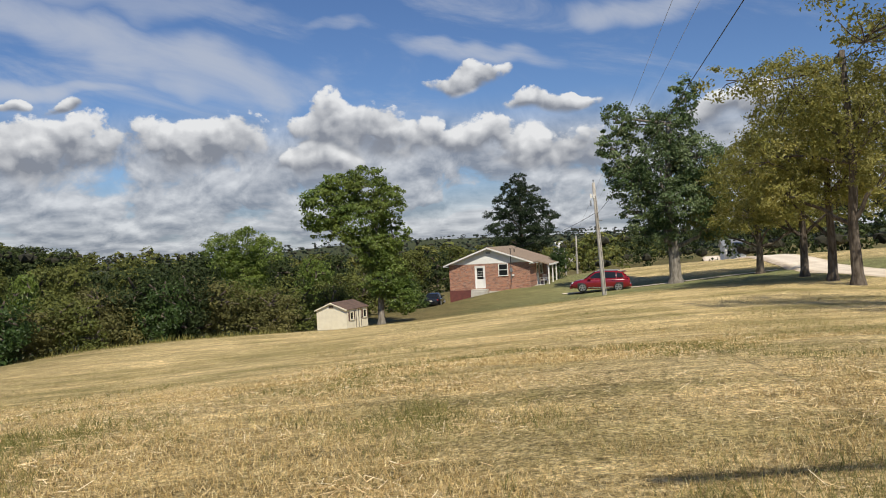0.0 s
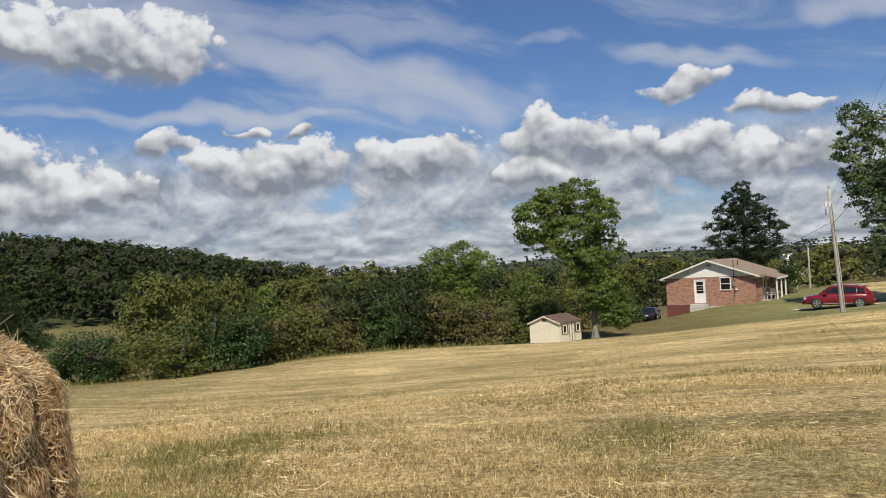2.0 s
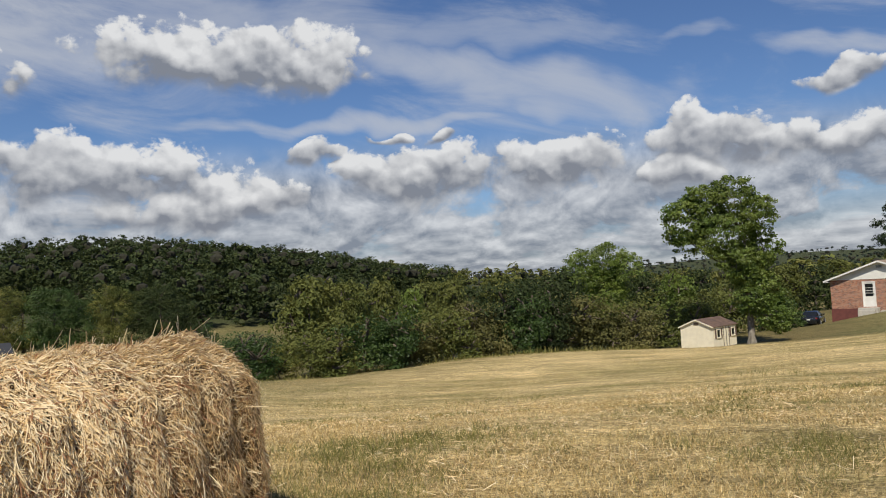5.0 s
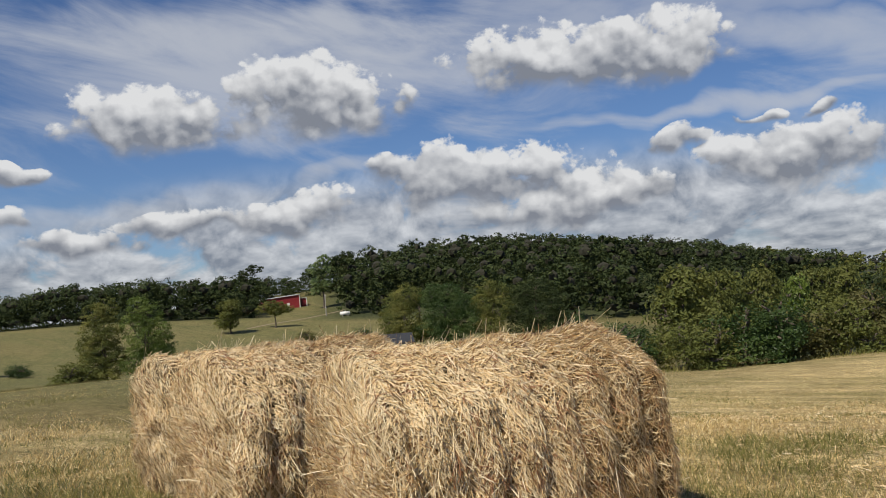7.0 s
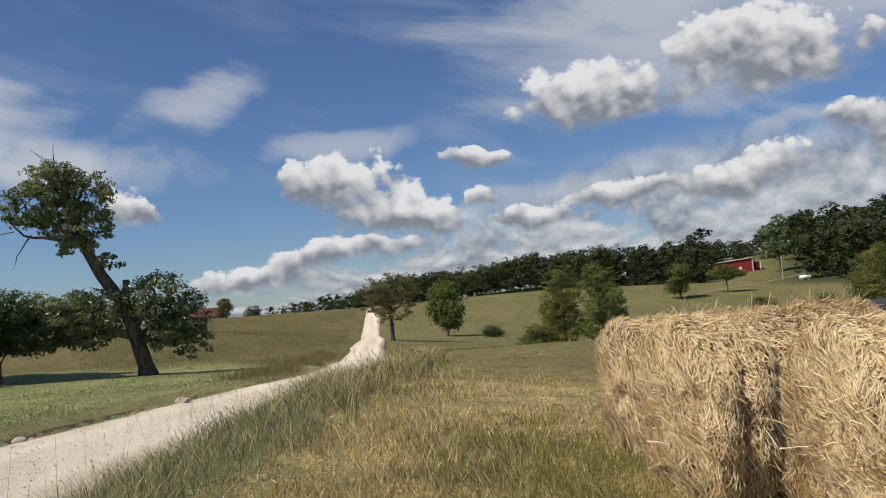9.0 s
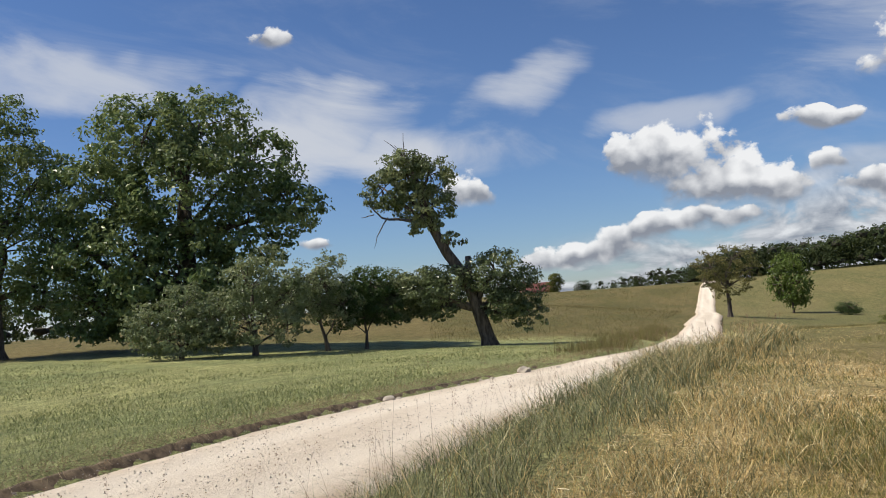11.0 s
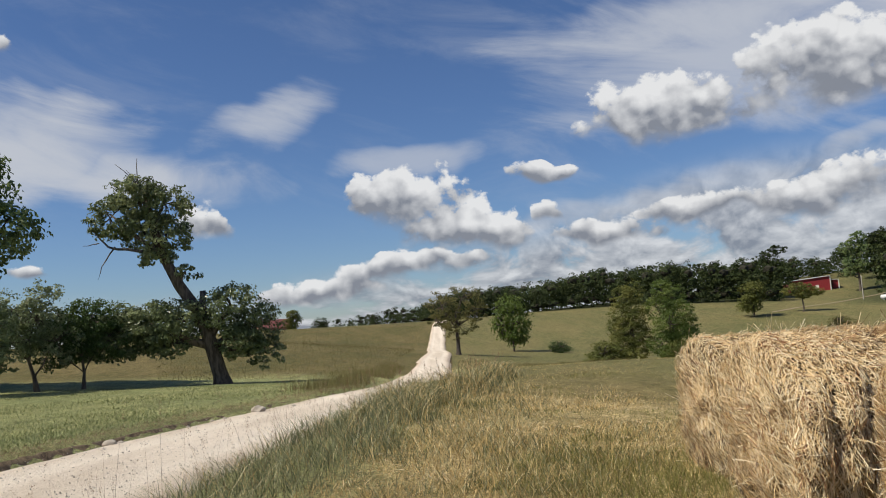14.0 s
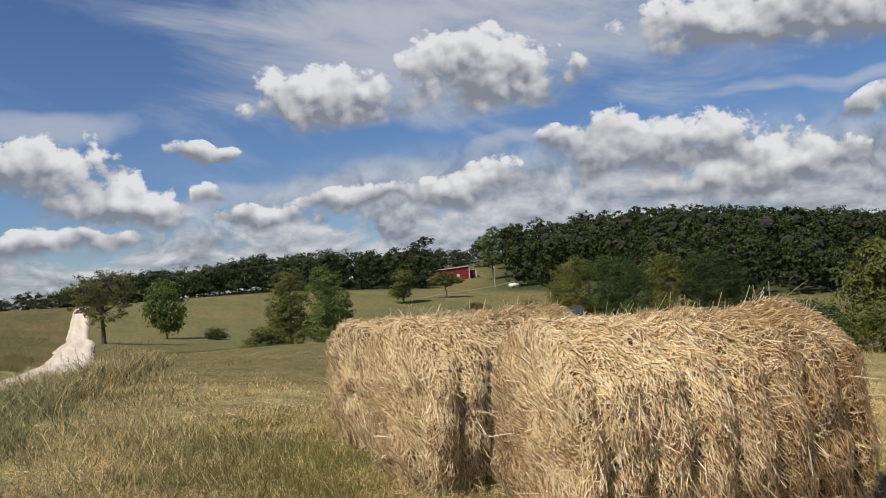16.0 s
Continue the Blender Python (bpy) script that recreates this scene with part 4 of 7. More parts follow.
dead = [limb(rng, (-2.3, 0, 6.6), (-4.6, -0.2, 6.9), 0.10, 0.05, 0.08), limb(rng, (-4.6, -0.2, 6.9), (-5.4, -0.2, 7.9), 0.05, 0.015, 0.05), limb(rng, (-4.3, -0.2, 6.9), (-5.1, -0.2, 5.4), 0.04, 0.01, 0.1),
        limb(rng, (-5.0, -0.2, 7.1), (-5.7, -0.2, 7.0), 0.03, 0.01, 0.1), limb(rng, (-3.0, 0, 9.4), (-3.2, 0, 11.2), 0.05, 0.012, 0.1), limb(rng, (-3.0, 0, 9.6), (-4.2, 0, 10.9), 0.04, 0.01, 0.1),
        limb(rng, (-2.9, 0, 9.4), (-3.7, 0, 10.6), 0.03, 0.01, 0.1), limb(rng, (-0.5, 0, 3.2), (-0.45, 0, 4.6), 0.24, 0.16, 0.02)]
for v, f in dead:
    part("dead_limb", mesh_of("dead_limb", v, f, M["deadwood"], True), None, hk, "bare dead limb")

# ---- brush, hedges and copses, copied from a few grown once ----
KINDS = {}


def bush_kind(key, leaf, lobes, count, size, seed, trunk_r=0.09):
    rng = np.random.default_rng(seed)
    pts, out, cl = crown_points(rng, lobes, count, 26, 0.30, 0.6)
    V, Fc = leaf_cards(rng, pts, out, size)
    top = max(l[2] for l in lobes)
    WV, WF = woody(rng, [(0, 0, -0.1), (0.01, 0, 0.15), (0.02, 0.01, top * 0.5), (0, 0, top * 0.9)], lobes, cl, trunk_r, 24)
    KINDS[key] = (mesh_of("crown", V, Fc, M[leaf]), mesh_of("trunk", WV, WF, M["bark"], True))


# unit-high shapes, about one wide
LOW = [(-0.28, 0, 0.45, 0.26, 0.34), (0.05, 0.05, 0.62, 0.30, 0.36), (0.32, 0, 0.42, 0.25, 0.34), (0.0, -0.15, 0.30, 0.34, 0.26), (-0.36, 0, 0.22, 0.18, 0.2), (0.38, 0, 0.2, 0.18, 0.2)]
TALL = [(-0.16, 0, 0.52, 0.20, 0.22), (0.08, 0.04, 0.76, 0.22, 0.22), (0.2, 0, 0.5, 0.19, 0.22), (0.0, -0.1, 0.34, 0.24, 0.2), (-0.1, 0, 0.82, 0.14, 0.15)]
for key, leaf, shape, seed in (("brush", "brush", LOW, 31), ("green", "bushgreen", LOW, 32), ("rust", "rust", LOW, 33), ("dark", "forest", LOW, 34), ("tallbrush", "brush", TALL, 35),
                               ("talldark", "forest", TALL, 36), ("lime", "lime", TALL, 37), ("tallgreen", "maple", TALL, 38), ("oakish", "oak", TALL, 39)):
    bush_kind(key, leaf, shape, 3300 if shape is LOW else 3000, 0.056, seed, 0.02)


def bush(key, az, d, h, w, label, category="bush", name="bush", group="", turn=None, low=0.0):
    x, y = bearing(az, d)
    root = thing(name, label, category, Matrix.Translation((x, y, gz(x, y) - 0.03 * h - low)) @ pose(0, 0, 0, 0, 0, az + (turn if turn is not None else (az * 57 + d * 31) % 360)) @ Matrix.Diagonal((w, w, h, 1)), group)
    crown, trunk = KINDS[key]
    part("crown", crown, None, root)
    part("trunk", trunk, None, root)
    return root


HEDGE = "overgrown brush along the field edge"
for key, az, d, h, w, label in (
    ("green", 38.6, 49, 3.1, 4.0, "rounded dark green bush at the field edge"),
    ("brush", 36.6, 50, 2.2, 3.0, "low green brush at the field edge"),
    ("tallbrush", 34.4, 52, 6.4, 5.6, "tall olive-green brush at the field edge"),
    ("brush", 33.2, 47, 3.0, 4.4, "tangled olive brush at the field edge"),
    ("tallbrush", 32.0, 60, 6.6, 5.0, "tall olive-green brush at the field edge"),
    ("green", 30.6, 48, 3.6, 4.0, "broad-leaved green bush at the field edge"),
    ("green", 28.6, 49, 3.8, 4.4, "broad-leaved green bush at the field edge"),
    ("tallbrush", 29.0, 66, 7.0, 5.0, "slender olive saplings behind the bushes"),
    ("lime", 27.0, 70, 6.6, 4.0, "slender yellow-green saplings behind the bushes"),
    ("rust", 26.6, 51, 3.2, 3.8, "greyish brush at the field edge"),
    ("brush", 24.8, 52, 4.0, 4.2, "tangled olive brush at the field edge"),
    ("tallbrush", 24.4, 68, 7.0, 4.6, "tall olive-green brush at the field edge"),
    ("rust", 22.6, 54, 4.4, 4.4, "greyish brush at the field edge"),
    ("dark", 20.6, 56, 5.6, 5.2, "dark green thicket at the field edge"),
    ("green", 19.0, 55, 4.4, 4.2, "dark green thicket at the field edge"),
    ("tallbrush", 21.0, 74, 7.6, 5.0, "tall olive-green brush behind the thicket"),
    ("dark", 17.4, 58, 5.4, 4.6, "dark green thicket at the field edge"),
    ("rust", 15.2, 60, 4.8, 5.2, "brownish brush with rusty leaves"),
    ("brush", 13.4, 62, 4.4, 4.6, "tangled olive brush at the field edge"),
    ("rust", 12.0, 60, 3.6, 4.0, "brownish brush with rusty leaves"),
    ("brush", 10.4, 66, 4.6, 5.0, "olive brush behind the shed"),
    ("lime", 9.0, 76, 6.2, 5.0, "yellow-green brush behind the shed"),
    ("brush", 7.4, 70, 4.2, 5.0, "olive brush behind the shed"),
    ("brush", 5.4, 74, 4.6, 5.4, "olive brush behind the maple"),
    ("green", 2.6, 78, 3.6, 4.4, "green brush behind the maple"),
    ("tallbrush", 2.0, 96, 6.0, 5.4, "olive brush beyond the parked car"),
    ("dark", 0.4, 104, 6.0, 5.6, "dark brush beyond the parked car"),
    ("tallbrush", -1.0, 112, 6.4, 5.6, "olive brush beyond the house"),
):
    bush(key, az, d, h, w, label, group=HEDGE)
for az, d, h in ((16.5, 80, 8), (11, 92, 7.4), (26, 86, 8.2), (31.5, 82, 8.0), (19, 92, 8.6), (23, 100, 8.4), (7.6, 100, 7.4), (4.6, 108, 7.2), (29, 105, 8.6), (34.5, 78, 6.8)):
    bush("tallbrush" if int(d) % 4 else "talldark", az, d, h, h * 0.85, "young tree in the overgrown valley", "tree", "tree", HEDGE)
for key, az, d, h, w, label in (
    ("green", 56.4, 108, 2.6, 4.0, "low green bush in the valley"), ("green", 41.6, 112, 4.4, 5.0, "dark green bush in the valley"), ("green", 38.2, 70, 3.0, 5.0, "dark green bush at the field edge"),
    ("brush", 75.0, 73, 2.4, 4.0, "scrubby growth below a copse"), ("brush", 70.2, 73, 2.0, 3.0, "scrubby growth below a copse"),
    ("tallbrush", 65.4, 178, 7.6, 9.0, "olive-green tree on the pasture"), ("rust", 60.2, 150, 2.8, 4.0, "reddish shrub on the pasture"),
    ("green", 78.4, 115, 2.0, 3.4, "round shrub in the pasture"), ("brush", 75.8, 80, 1.3, 3.2, "scrubby growth in the pasture"), ("lime", 84.0, 62, 0.5, 1.6, "low weeds in the pasture"),
):
    bush(key, az, d, h, w, label, "tree" if h > 4 else "bush", "tree" if h > 4 else "bush")
bush("tallgreen", 81.55, 122, 8.6, 7.4, "light green tree alone in the pasture", "tree", "tree")
tree("half-bare dark tree beside the gravel road", 85.5, 95, [(-1.6, 0, 5.6, 2.2, 1.8), (0.8, 0, 6.4, 2.2, 1.8), (2.4, 0, 5.0, 1.6, 1.6), (0.2, 0, 3.6, 2.2, 1.6), (-2.4, 0, 4.2, 1.2, 1.0)], 0.30, "rust", 3000, 0.30, seed=41, twigs=160)
bush("dark", 94.9, 205, 3.2, 5.0, "dark tree beside the far red-roofed house", "tree", "tree")
bush("tallbrush", 96.8, 212, 6.2, 6.0, "tall dark tree beside the far red-roofed house", "tree", "tree")

VALE = "rounded trees in the valley"
tree("yellow-green rounded tree in the valley", 52.4, 112, [(-3.2, 0, 5.2, 2.2, 2.0), (-1.6, -0.5, 6.4, 2.0, 1.7), (-4.0, -0.4, 3.2, 1.7, 2.0), (-2.2, -1.2, 3.4, 2.4, 2.4), (-1.0, -0.8, 1.6, 2.4, 1.5), (-3.4, -0.8, 1.4, 2.2, 1.4), (0.8, -0.6, 1.8, 1.8, 1.4)], 0.25, "brush", 13000, 0.26, group=VALE, seed=61, per=22)
tree("broad dark green tree in the valley", 50.6, 111, [(-1.6, 0, 6.2, 2.0, 1.8), (0.6, 0.3, 6.4, 2.0, 1.6), (2.4, 0, 4.8, 2.0, 1.8), (0, -1.0, 4.2, 2.8, 2.2), (2.6, -0.6, 2.6, 2.2, 1.8), (-2.0, -0.8, 2.4, 2.2, 1.6), (0.4, -1.0, 1.4, 2.8, 1.4)], 0.28, "bushgreen", 16000, 0.26, group=VALE, seed=62, per=22)
tree("light olive tree in the valley", 47.2, 112, [(-0.6, 0, 7.2, 1.5, 1.4), (0.9, 0, 6.4, 1.6, 1.5), (-1.3, 0, 5.2, 1.7, 1.6), (0.6, -0.8, 4.2, 2.2, 2.0), (-0.8, -0.6, 2.4, 2.2, 1.6)], 0.22, "brush", 8000, 0.25, group=VALE, seed=63, per=22)
tree("dark green rounded tree in the valley", 44.2, 112, [(-2.0, 0, 6.4, 2.0, 1.7), (0.2, 0, 6.9, 2.1, 1.7), (2.2, 0, 5.2, 2.0, 1.8), (-2.8, -0.5, 4.2, 2.0, 1.8), (0.2, -1.2, 4.0, 2.8, 2.2), (2.8, -0.4, 2.8, 2.0, 1.8), (-1.6, -1.0, 2.0, 2.4, 1.6), (1.2, -1.0, 1.4, 2.8, 1.4)], 0.28, "forest", 16000, 0.26, group=VALE, seed=64, per=22)
COPSE = "small copse in the pasture"
tree("yellow-green tree in a copse", 73.4, 76, [(-0.6, 0, 6.0, 1.0, 1.1), (0.4, 0, 6.6, 0.9, 1.0), (-0.9, 0, 4.4, 1.2, 1.4), (0.4, -0.4, 4.6, 1.2, 1.4), (-0.2, -0.5, 2.8, 1.3, 1.4), (-0.9, 0, 1.6, 1.3, 1.2), (0.8, 0, 2.2, 1.2, 1.2), (-0.2, -0.4, 0.8, 1.5, 0.9), (-1.2, 0, 3.2, 1.0, 1.2)], 0.16, "brush", 12000, 0.19, group=COPSE, seed=65, per=20, tight=0.26)
tree("bright green leafy tree in a copse", 70.9, 75, [(-0.5, 0, 6.6, 0.9, 1.0), (0.4, 0, 5.8, 1.1, 1.2), (-0.9, 0, 4.8, 1.1, 1.3), (1.1, 0, 4.2, 1.1, 1.3), (0.1, -0.5, 3.4, 1.5, 1.5), (1.2, 0, 2.2, 1.3, 1.2), (-0.8, -0.3, 1.8, 1.4, 1.2), (0.3, -0.4, 0.9, 1.6, 0.9), (1.6, 0, 3.2, 0.9, 1.1)], 0.18, "maple", 13000, 0.19, group=COPSE, seed=66, per=20, tight=0.26)
tree("small spreading yellow-green tree on the pasture", 62.4, 186, [(-2.6, 0, 4.4, 1.6, 0.9), (-0.8, 0, 5.2, 1.7, 1.0), (1.2, 0, 4.8, 1.7, 1.0), (2.9, 0, 4.0, 1.3, 0.8), (0.2, 0, 3.6, 1.8, 0.8)], 0.22, "brush", 3500, 0.36, seed=67, per=18)
tree("tall dark ragged tree beside the red barn", 64.2, 236, [(-2.4, 0, 8.4, 2.6, 2.2), (0.6, 0, 10.4, 2.6, 2.2), (3.0, 0, 12.8, 1.7, 1.2), (1.4, 0, 13.4, 1.4, 1.0), (-1.4, 0, 11.8, 1.6, 1.2), (-4.0, 0, 6.0, 2.2, 2.0), (0, 0, 6.4, 3.2, 2.4), (2.6, 0, 7.6, 2.2, 2.0), (-1.0, 0, 3.0, 3.4, 2.4), (2.6, 0, 4.0, 2.4, 2.0), (4.4, 0, 13.2, 0.8, 0.5)], 0.45, "forest", 9000, 0.5, seed=68, per=18, twigs=90)
OAKS = "tall oak trees beside the barn"
tree("tall open-crowned oak tree beside the pasture", 59.0, 246, [(-1.8, 0, 12.0, 2.2, 2.0), (0.6, 0, 14.2, 2.2, 2.0), (1.9, 0, 11.0, 2.2, 2.2), (-1.4, 0, 8.4, 2.2, 1.8), (1.0, 0, 7.0, 2.4, 1.8), (-2.4, 0, 5.4, 1.8, 1.2)], 0.4, "oak", 6500, 0.5, group=OAKS, seed=69, per=18, twigs=90)
tree("tall dark oak tree with bare lower branches", 57.4, 246, [(-1.8, 0, 13.6, 2.2, 2.0), (1.0, 0, 14.6, 2.4, 2.0), (2.4, 0, 11.4, 2.2, 2.2), (-1.6, 0, 10.0, 2.4, 2.0), (0.8, 0, 8.2, 2.6, 2.0), (-1.6, 0, 6.0, 2.2, 1.6), (2.6, 0, 5.4, 2.2, 1.8)], 0.42, "forest", 7500, 0.5, group=OAKS, seed=70, per=18, twigs=90)

# ---- woods: one joined mass for each ----


def woods(name, label, spots, leaf, per, size, seed):
    """Many crowns joined into one object: spots are (x, y, height, radius)."""
    rng = np.random.default_rng(seed)
    VV, FF, o = [], [], 0
    TV, TF = [], []
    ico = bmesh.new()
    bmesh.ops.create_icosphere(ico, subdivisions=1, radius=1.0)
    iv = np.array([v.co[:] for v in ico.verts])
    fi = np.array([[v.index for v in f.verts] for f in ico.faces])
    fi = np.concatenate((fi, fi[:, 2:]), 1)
    ico.free()
    hs = ground_z([s[0] for s in spots], [s[1] for s in spots])
    for (x, y, h, r), z in zip(spots, hs):
        lobes = [(0, 0, h * 0.74, r * 0.72, h * 0.22), (0, 0, h * 0.2, r * 0.8, h * 0.2)] + [(r * 0.5 * math.cos(a), r * 0.5 * math.sin(a), h * q, r * 0.6, h * 0.22) for a, q in zip(rng.uniform(0, 6.3) + np.arange(4) * 1.57, rng.uniform(0.36, 0.70, 4))]
        pts, out, cl = crown_points(rng, lobes, per, 14, 0.42, 0.8)
        V, Fc = leaf_cards(rng, pts, out, size * (h / 11) ** 0.5, 0.7, 0.4, 0.5)
        VV.append(V + (x, y, z))
        FF.append(Fc + o)
        o += len(V)
        # added dark cores: crown shade given a shape, no twigs are modelled
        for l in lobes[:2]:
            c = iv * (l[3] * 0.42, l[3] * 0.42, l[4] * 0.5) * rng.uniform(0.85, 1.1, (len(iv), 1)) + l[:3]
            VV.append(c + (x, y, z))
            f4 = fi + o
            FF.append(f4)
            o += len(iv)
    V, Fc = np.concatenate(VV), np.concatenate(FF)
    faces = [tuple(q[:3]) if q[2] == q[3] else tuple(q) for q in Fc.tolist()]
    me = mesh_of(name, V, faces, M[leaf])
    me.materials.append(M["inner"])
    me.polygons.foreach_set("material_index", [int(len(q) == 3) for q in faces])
    return tagged(new(name, me), label, "woods", "", "stuff")


SKYLINE = ((-40, 3.2), (-24, 2.6), (-19, 1.6), (-12, 0.8), (-2.7, 0.66), (10.4, 0.65), (18, 0.9), (25.5, 1.1), (30, 2.0), (34, 2.86), (40, 3.6), (45.6, 4.2), (51.2, 4.5), (55, 4.3), (58.9, 3.9), (60.2, 2.4), (64, 2.7),
           (72.7, 2.9), (76.8, 2.8), (79.5, 2.3), (85.3, 2.1), (87.5, 1.25), (90.5, 1.05), (92, 0.8), (95, 0.5), (98, 0.6), (104, 2.5), (150, 3.5))


def belt(rng, az0, az1, d0, d1, step, row, h0, h1, rough=0.3):
    spots = []
    d = d0
    while d <= d1:
        n = max(1, int(radians(abs(az1 - az0)) * d / step))
        for k in range(n):
            az = az0 + (az1 - az0) * (k + 0.5 + rng.uniform(-0.35, 0.35)) / n
            x, y = bearing(az, d + rng.uniform(-0.4, 0.4) * row)
            h = rng.uniform(h0, h1)
            r = h * rng.uniform(0.32, 0.44)
            el = np.interp(az, [q[0] for q in SKYLINE], [q[1] for q in SKYLINE]) + rng.uniform(-0.45, 0.10)
            h = min(h, 1.63 + math.hypot(x, y) * math.tan(radians(el)) - gz(x, y))
            if h > 2.5:
                spots.append((x, y, h, r))
        d += row
    return spots


rng = np.random.default_rng(77)
hill = belt(rng, 29, 49, 172, 200, 6.4, 10, 9, 13) + belt(rng, 24.5, 38, 215, 300, 6.2, 11, 11.5, 15) + belt(rng, 38, 57.5, 205, 300, 6.2, 11, 11, 15) + belt(rng, 57.2, 59.2, 268, 320, 7, 14, 11, 15)
woods("hill_woods", "dense dark green oak woods covering the hill", hill, "forest", 680, 0.76, 51)
left = belt(rng, 63.6, 88, 224, 256, 5.0, 9, 10, 15) + belt(rng, 59, 63.6, 285, 310, 6, 10, 9, 13)
woods("pasture_woods", "belt of dark trees along the top of the pasture", left, "forest", 980, 0.64, 52)
valley = belt(rng, -12, 26, 128, 215, 9, 20, 6.5, 10) + belt(rng, 12, 30, 225, 330, 10, 24, 8, 11) + belt(rng, -16, -2.5, 235, 420, 11, 36, 7, 10) + belt(rng, -2.5, 3.5, 235, 330, 11, 30, 5, 7) + belt(rng, 3.5, 12, 235, 420, 11, 36, 7, 10)
woods("valley_woods", "mixed green woods filling the valley", valley, "brush", 420, 0.9, 53)
east = belt(rng, -40, -19, 112, 150, 7, 12, 9, 13) + belt(rng, -19, -11, 170, 230, 9, 20, 8, 11) + belt(rng, -52, -38, 60, 90, 8, 12, 9, 12)
woods("roadside_woods", "dark trees on the far side of the gravel road", east, "forest", 520, 0.6, 54)
crest = belt(rng, 88.5, 92.5, 212, 230, 3.4, 6, 5, 7.5) + belt(rng, 92.6, 94.4, 260, 270, 6, 9, 4, 6) + belt(rng, 84, 89, 196, 215, 6, 9, 6, 9)
woods("crest_woods", "small trees along the crest of the meadow", crest, "forest", 420, 0.6, 55)
lawnback = belt(rng, 106, 150, 85, 120, 7, 11, 8, 12)
woods("lawn_woods", "trees far behind the lawn", lawnback, "forest", 420, 0.7, 56)
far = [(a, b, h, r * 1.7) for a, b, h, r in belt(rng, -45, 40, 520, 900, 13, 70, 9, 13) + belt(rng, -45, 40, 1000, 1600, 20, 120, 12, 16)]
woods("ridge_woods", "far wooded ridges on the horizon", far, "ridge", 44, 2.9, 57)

# ---- round hay bales ----


def bale(label, x, y, ax, ay, length, radius, seed, strands):
    """A round bale lying on its barrel, its axis along (ax, ay)."""
    rng = np.random.default_rng(seed)
    turn = math.degrees(math.atan2(ay, ax))
    root = thing("hay_bale", label, "hay bale", pose(x, y, gz(x, y) + radius - 0.05, 0, 0, turn), "round hay bales in a row")
    # half outline from the end's middle over a rounded shoulder to the barrel
    sh, half = 0.09, length / 2
    r_end = np.linspace(0.0, radius - sh, 12)
    u_end = half + 0.05 * (1 - (r_end / (radius - sh)) ** 2)
    q = np.linspace(0, math.pi / 2, 12)[1:]
    pu = np.concatenate((u_end, half - sh + sh * np.cos(q), np.linspace(half - sh, 0, 20)[1:]))
    pr = np.concatenate((r_end, radius - sh + sh * np.sin(q), np.full(19, radius)))
    pu, pr = np.concatenate((-pu, pu[::-1][1:])), np.concatenate((pr, pr[::-1][1:]))
    arc = np.concatenate(([0], np.cumsum(np.hypot(np.diff(pu), np.diff(pr)))))
    total = arc[-1]
    tu, tr = np.gradient(pu, arc), np.gradient(pr, arc)
    k3 = rng.normal(size=(3, 26)) * np.concatenate((np.full(8, 4.0), np.full(18, 13.0)))
    am = np.concatenate((np.full(8, 0.006), np.full(18, 0.0045)))
    p3 = rng.uniform(0, 6.28, 26)
    wp = rng.uniform(0, 6.28, 6)

    def skin(w, a, lift=0.0):
        """A point on the bale at arc w and angle a, raised by lift along the normal."""
        u, r = np.interp(w, arc, pu), np.interp(w, arc, pr)
        n = 2.75 - 0.6 * np.sin(a)
        r = r * (np.abs(np.cos(a)) ** n + np.abs(np.sin(a)) ** n) ** (-1 / n)
        nu, nr = -np.interp(w, arc, tr), np.interp(w, arc, tu)
        P = np.stack((u, r * np.cos(a), r * np.sin(a)), -1)
        N = np.stack((nu, nr * np.cos(a), nr * np.sin(a)), -1)
        d = (np.sin(P @ k3 + p3) * am).sum(-1)
        wob = u + 0.035 * np.sin(2 * a + wp[0]) + 0.025 * np.sin(5 * a + wp[1] + u * 3) + 0.015 * np.sin(9 * a + wp[2])
        crease = np.abs(np.sin(wob * math.pi / 0.27 + wp[3])) ** 0.5
        d = d + (crease - 0.75) * 0.075 * np.clip(nr, 0, 1)
        P = P + N * (d + lift)[..., None]
        P[..., 2] = np.maximum(P[..., 2], -radius * 0.95)
        return P

    na, nw = 120, 90
    W, A = np.meshgrid(np.linspace(0, total, nw + 1), np.arange(na) * 2 * math.pi / na, indexing="ij")
    V = skin(W.ravel(), A.ravel(), np.full(W.size, -0.02))
    Fc = [(i * na + k, i * na + (k + 1) % na, (i + 1) * na + (k + 1) % na, (i + 1) * na + k) for i in range(nw) for k in range(na)]
    part("body", mesh_of("body", V, Fc, M["hay"], True), None, root)

    def lay_hay(name, lab, n, mat, long, wide, off, stray):
        """Strands in tufts, wound round the barrel and hanging on the ends."""
        tuft = n // 5
        tw, ta = rng.uniform(0.0, 1.0, tuft) * total, rng.uniform(-0.75, math.pi + 0.75, tuft)
        ta = np.where(np.interp(tw, arc, pr) < radius - 0.08, rng.uniform(0, 6.28, tuft), ta)
        near = (np.cos(ta) < 0.15) | (np.sin(ta) > 0.55) | (np.interp(tw, arc, pr) < radius - 0.08)
        near |= rng.uniform(0, 1, tuft) < 0.25
        tw, ta = tw[near], ta[near]
        ti = rng.integers(0, len(tw), n)
        w = np.clip(tw[ti] + rng.normal(0, 0.035, n), 0.01, total - 0.01)
        r = np.maximum(np.interp(w, arc, pr), 0.16)
        a = ta[ti] + rng.normal(0, 0.05, n) / np.maximum(r, 0.3)
        flat = 1 - np.clip(np.abs(np.interp(w, arc, tu)), 0, 1)
        sgn = np.sign(np.interp(w, arc, tr))
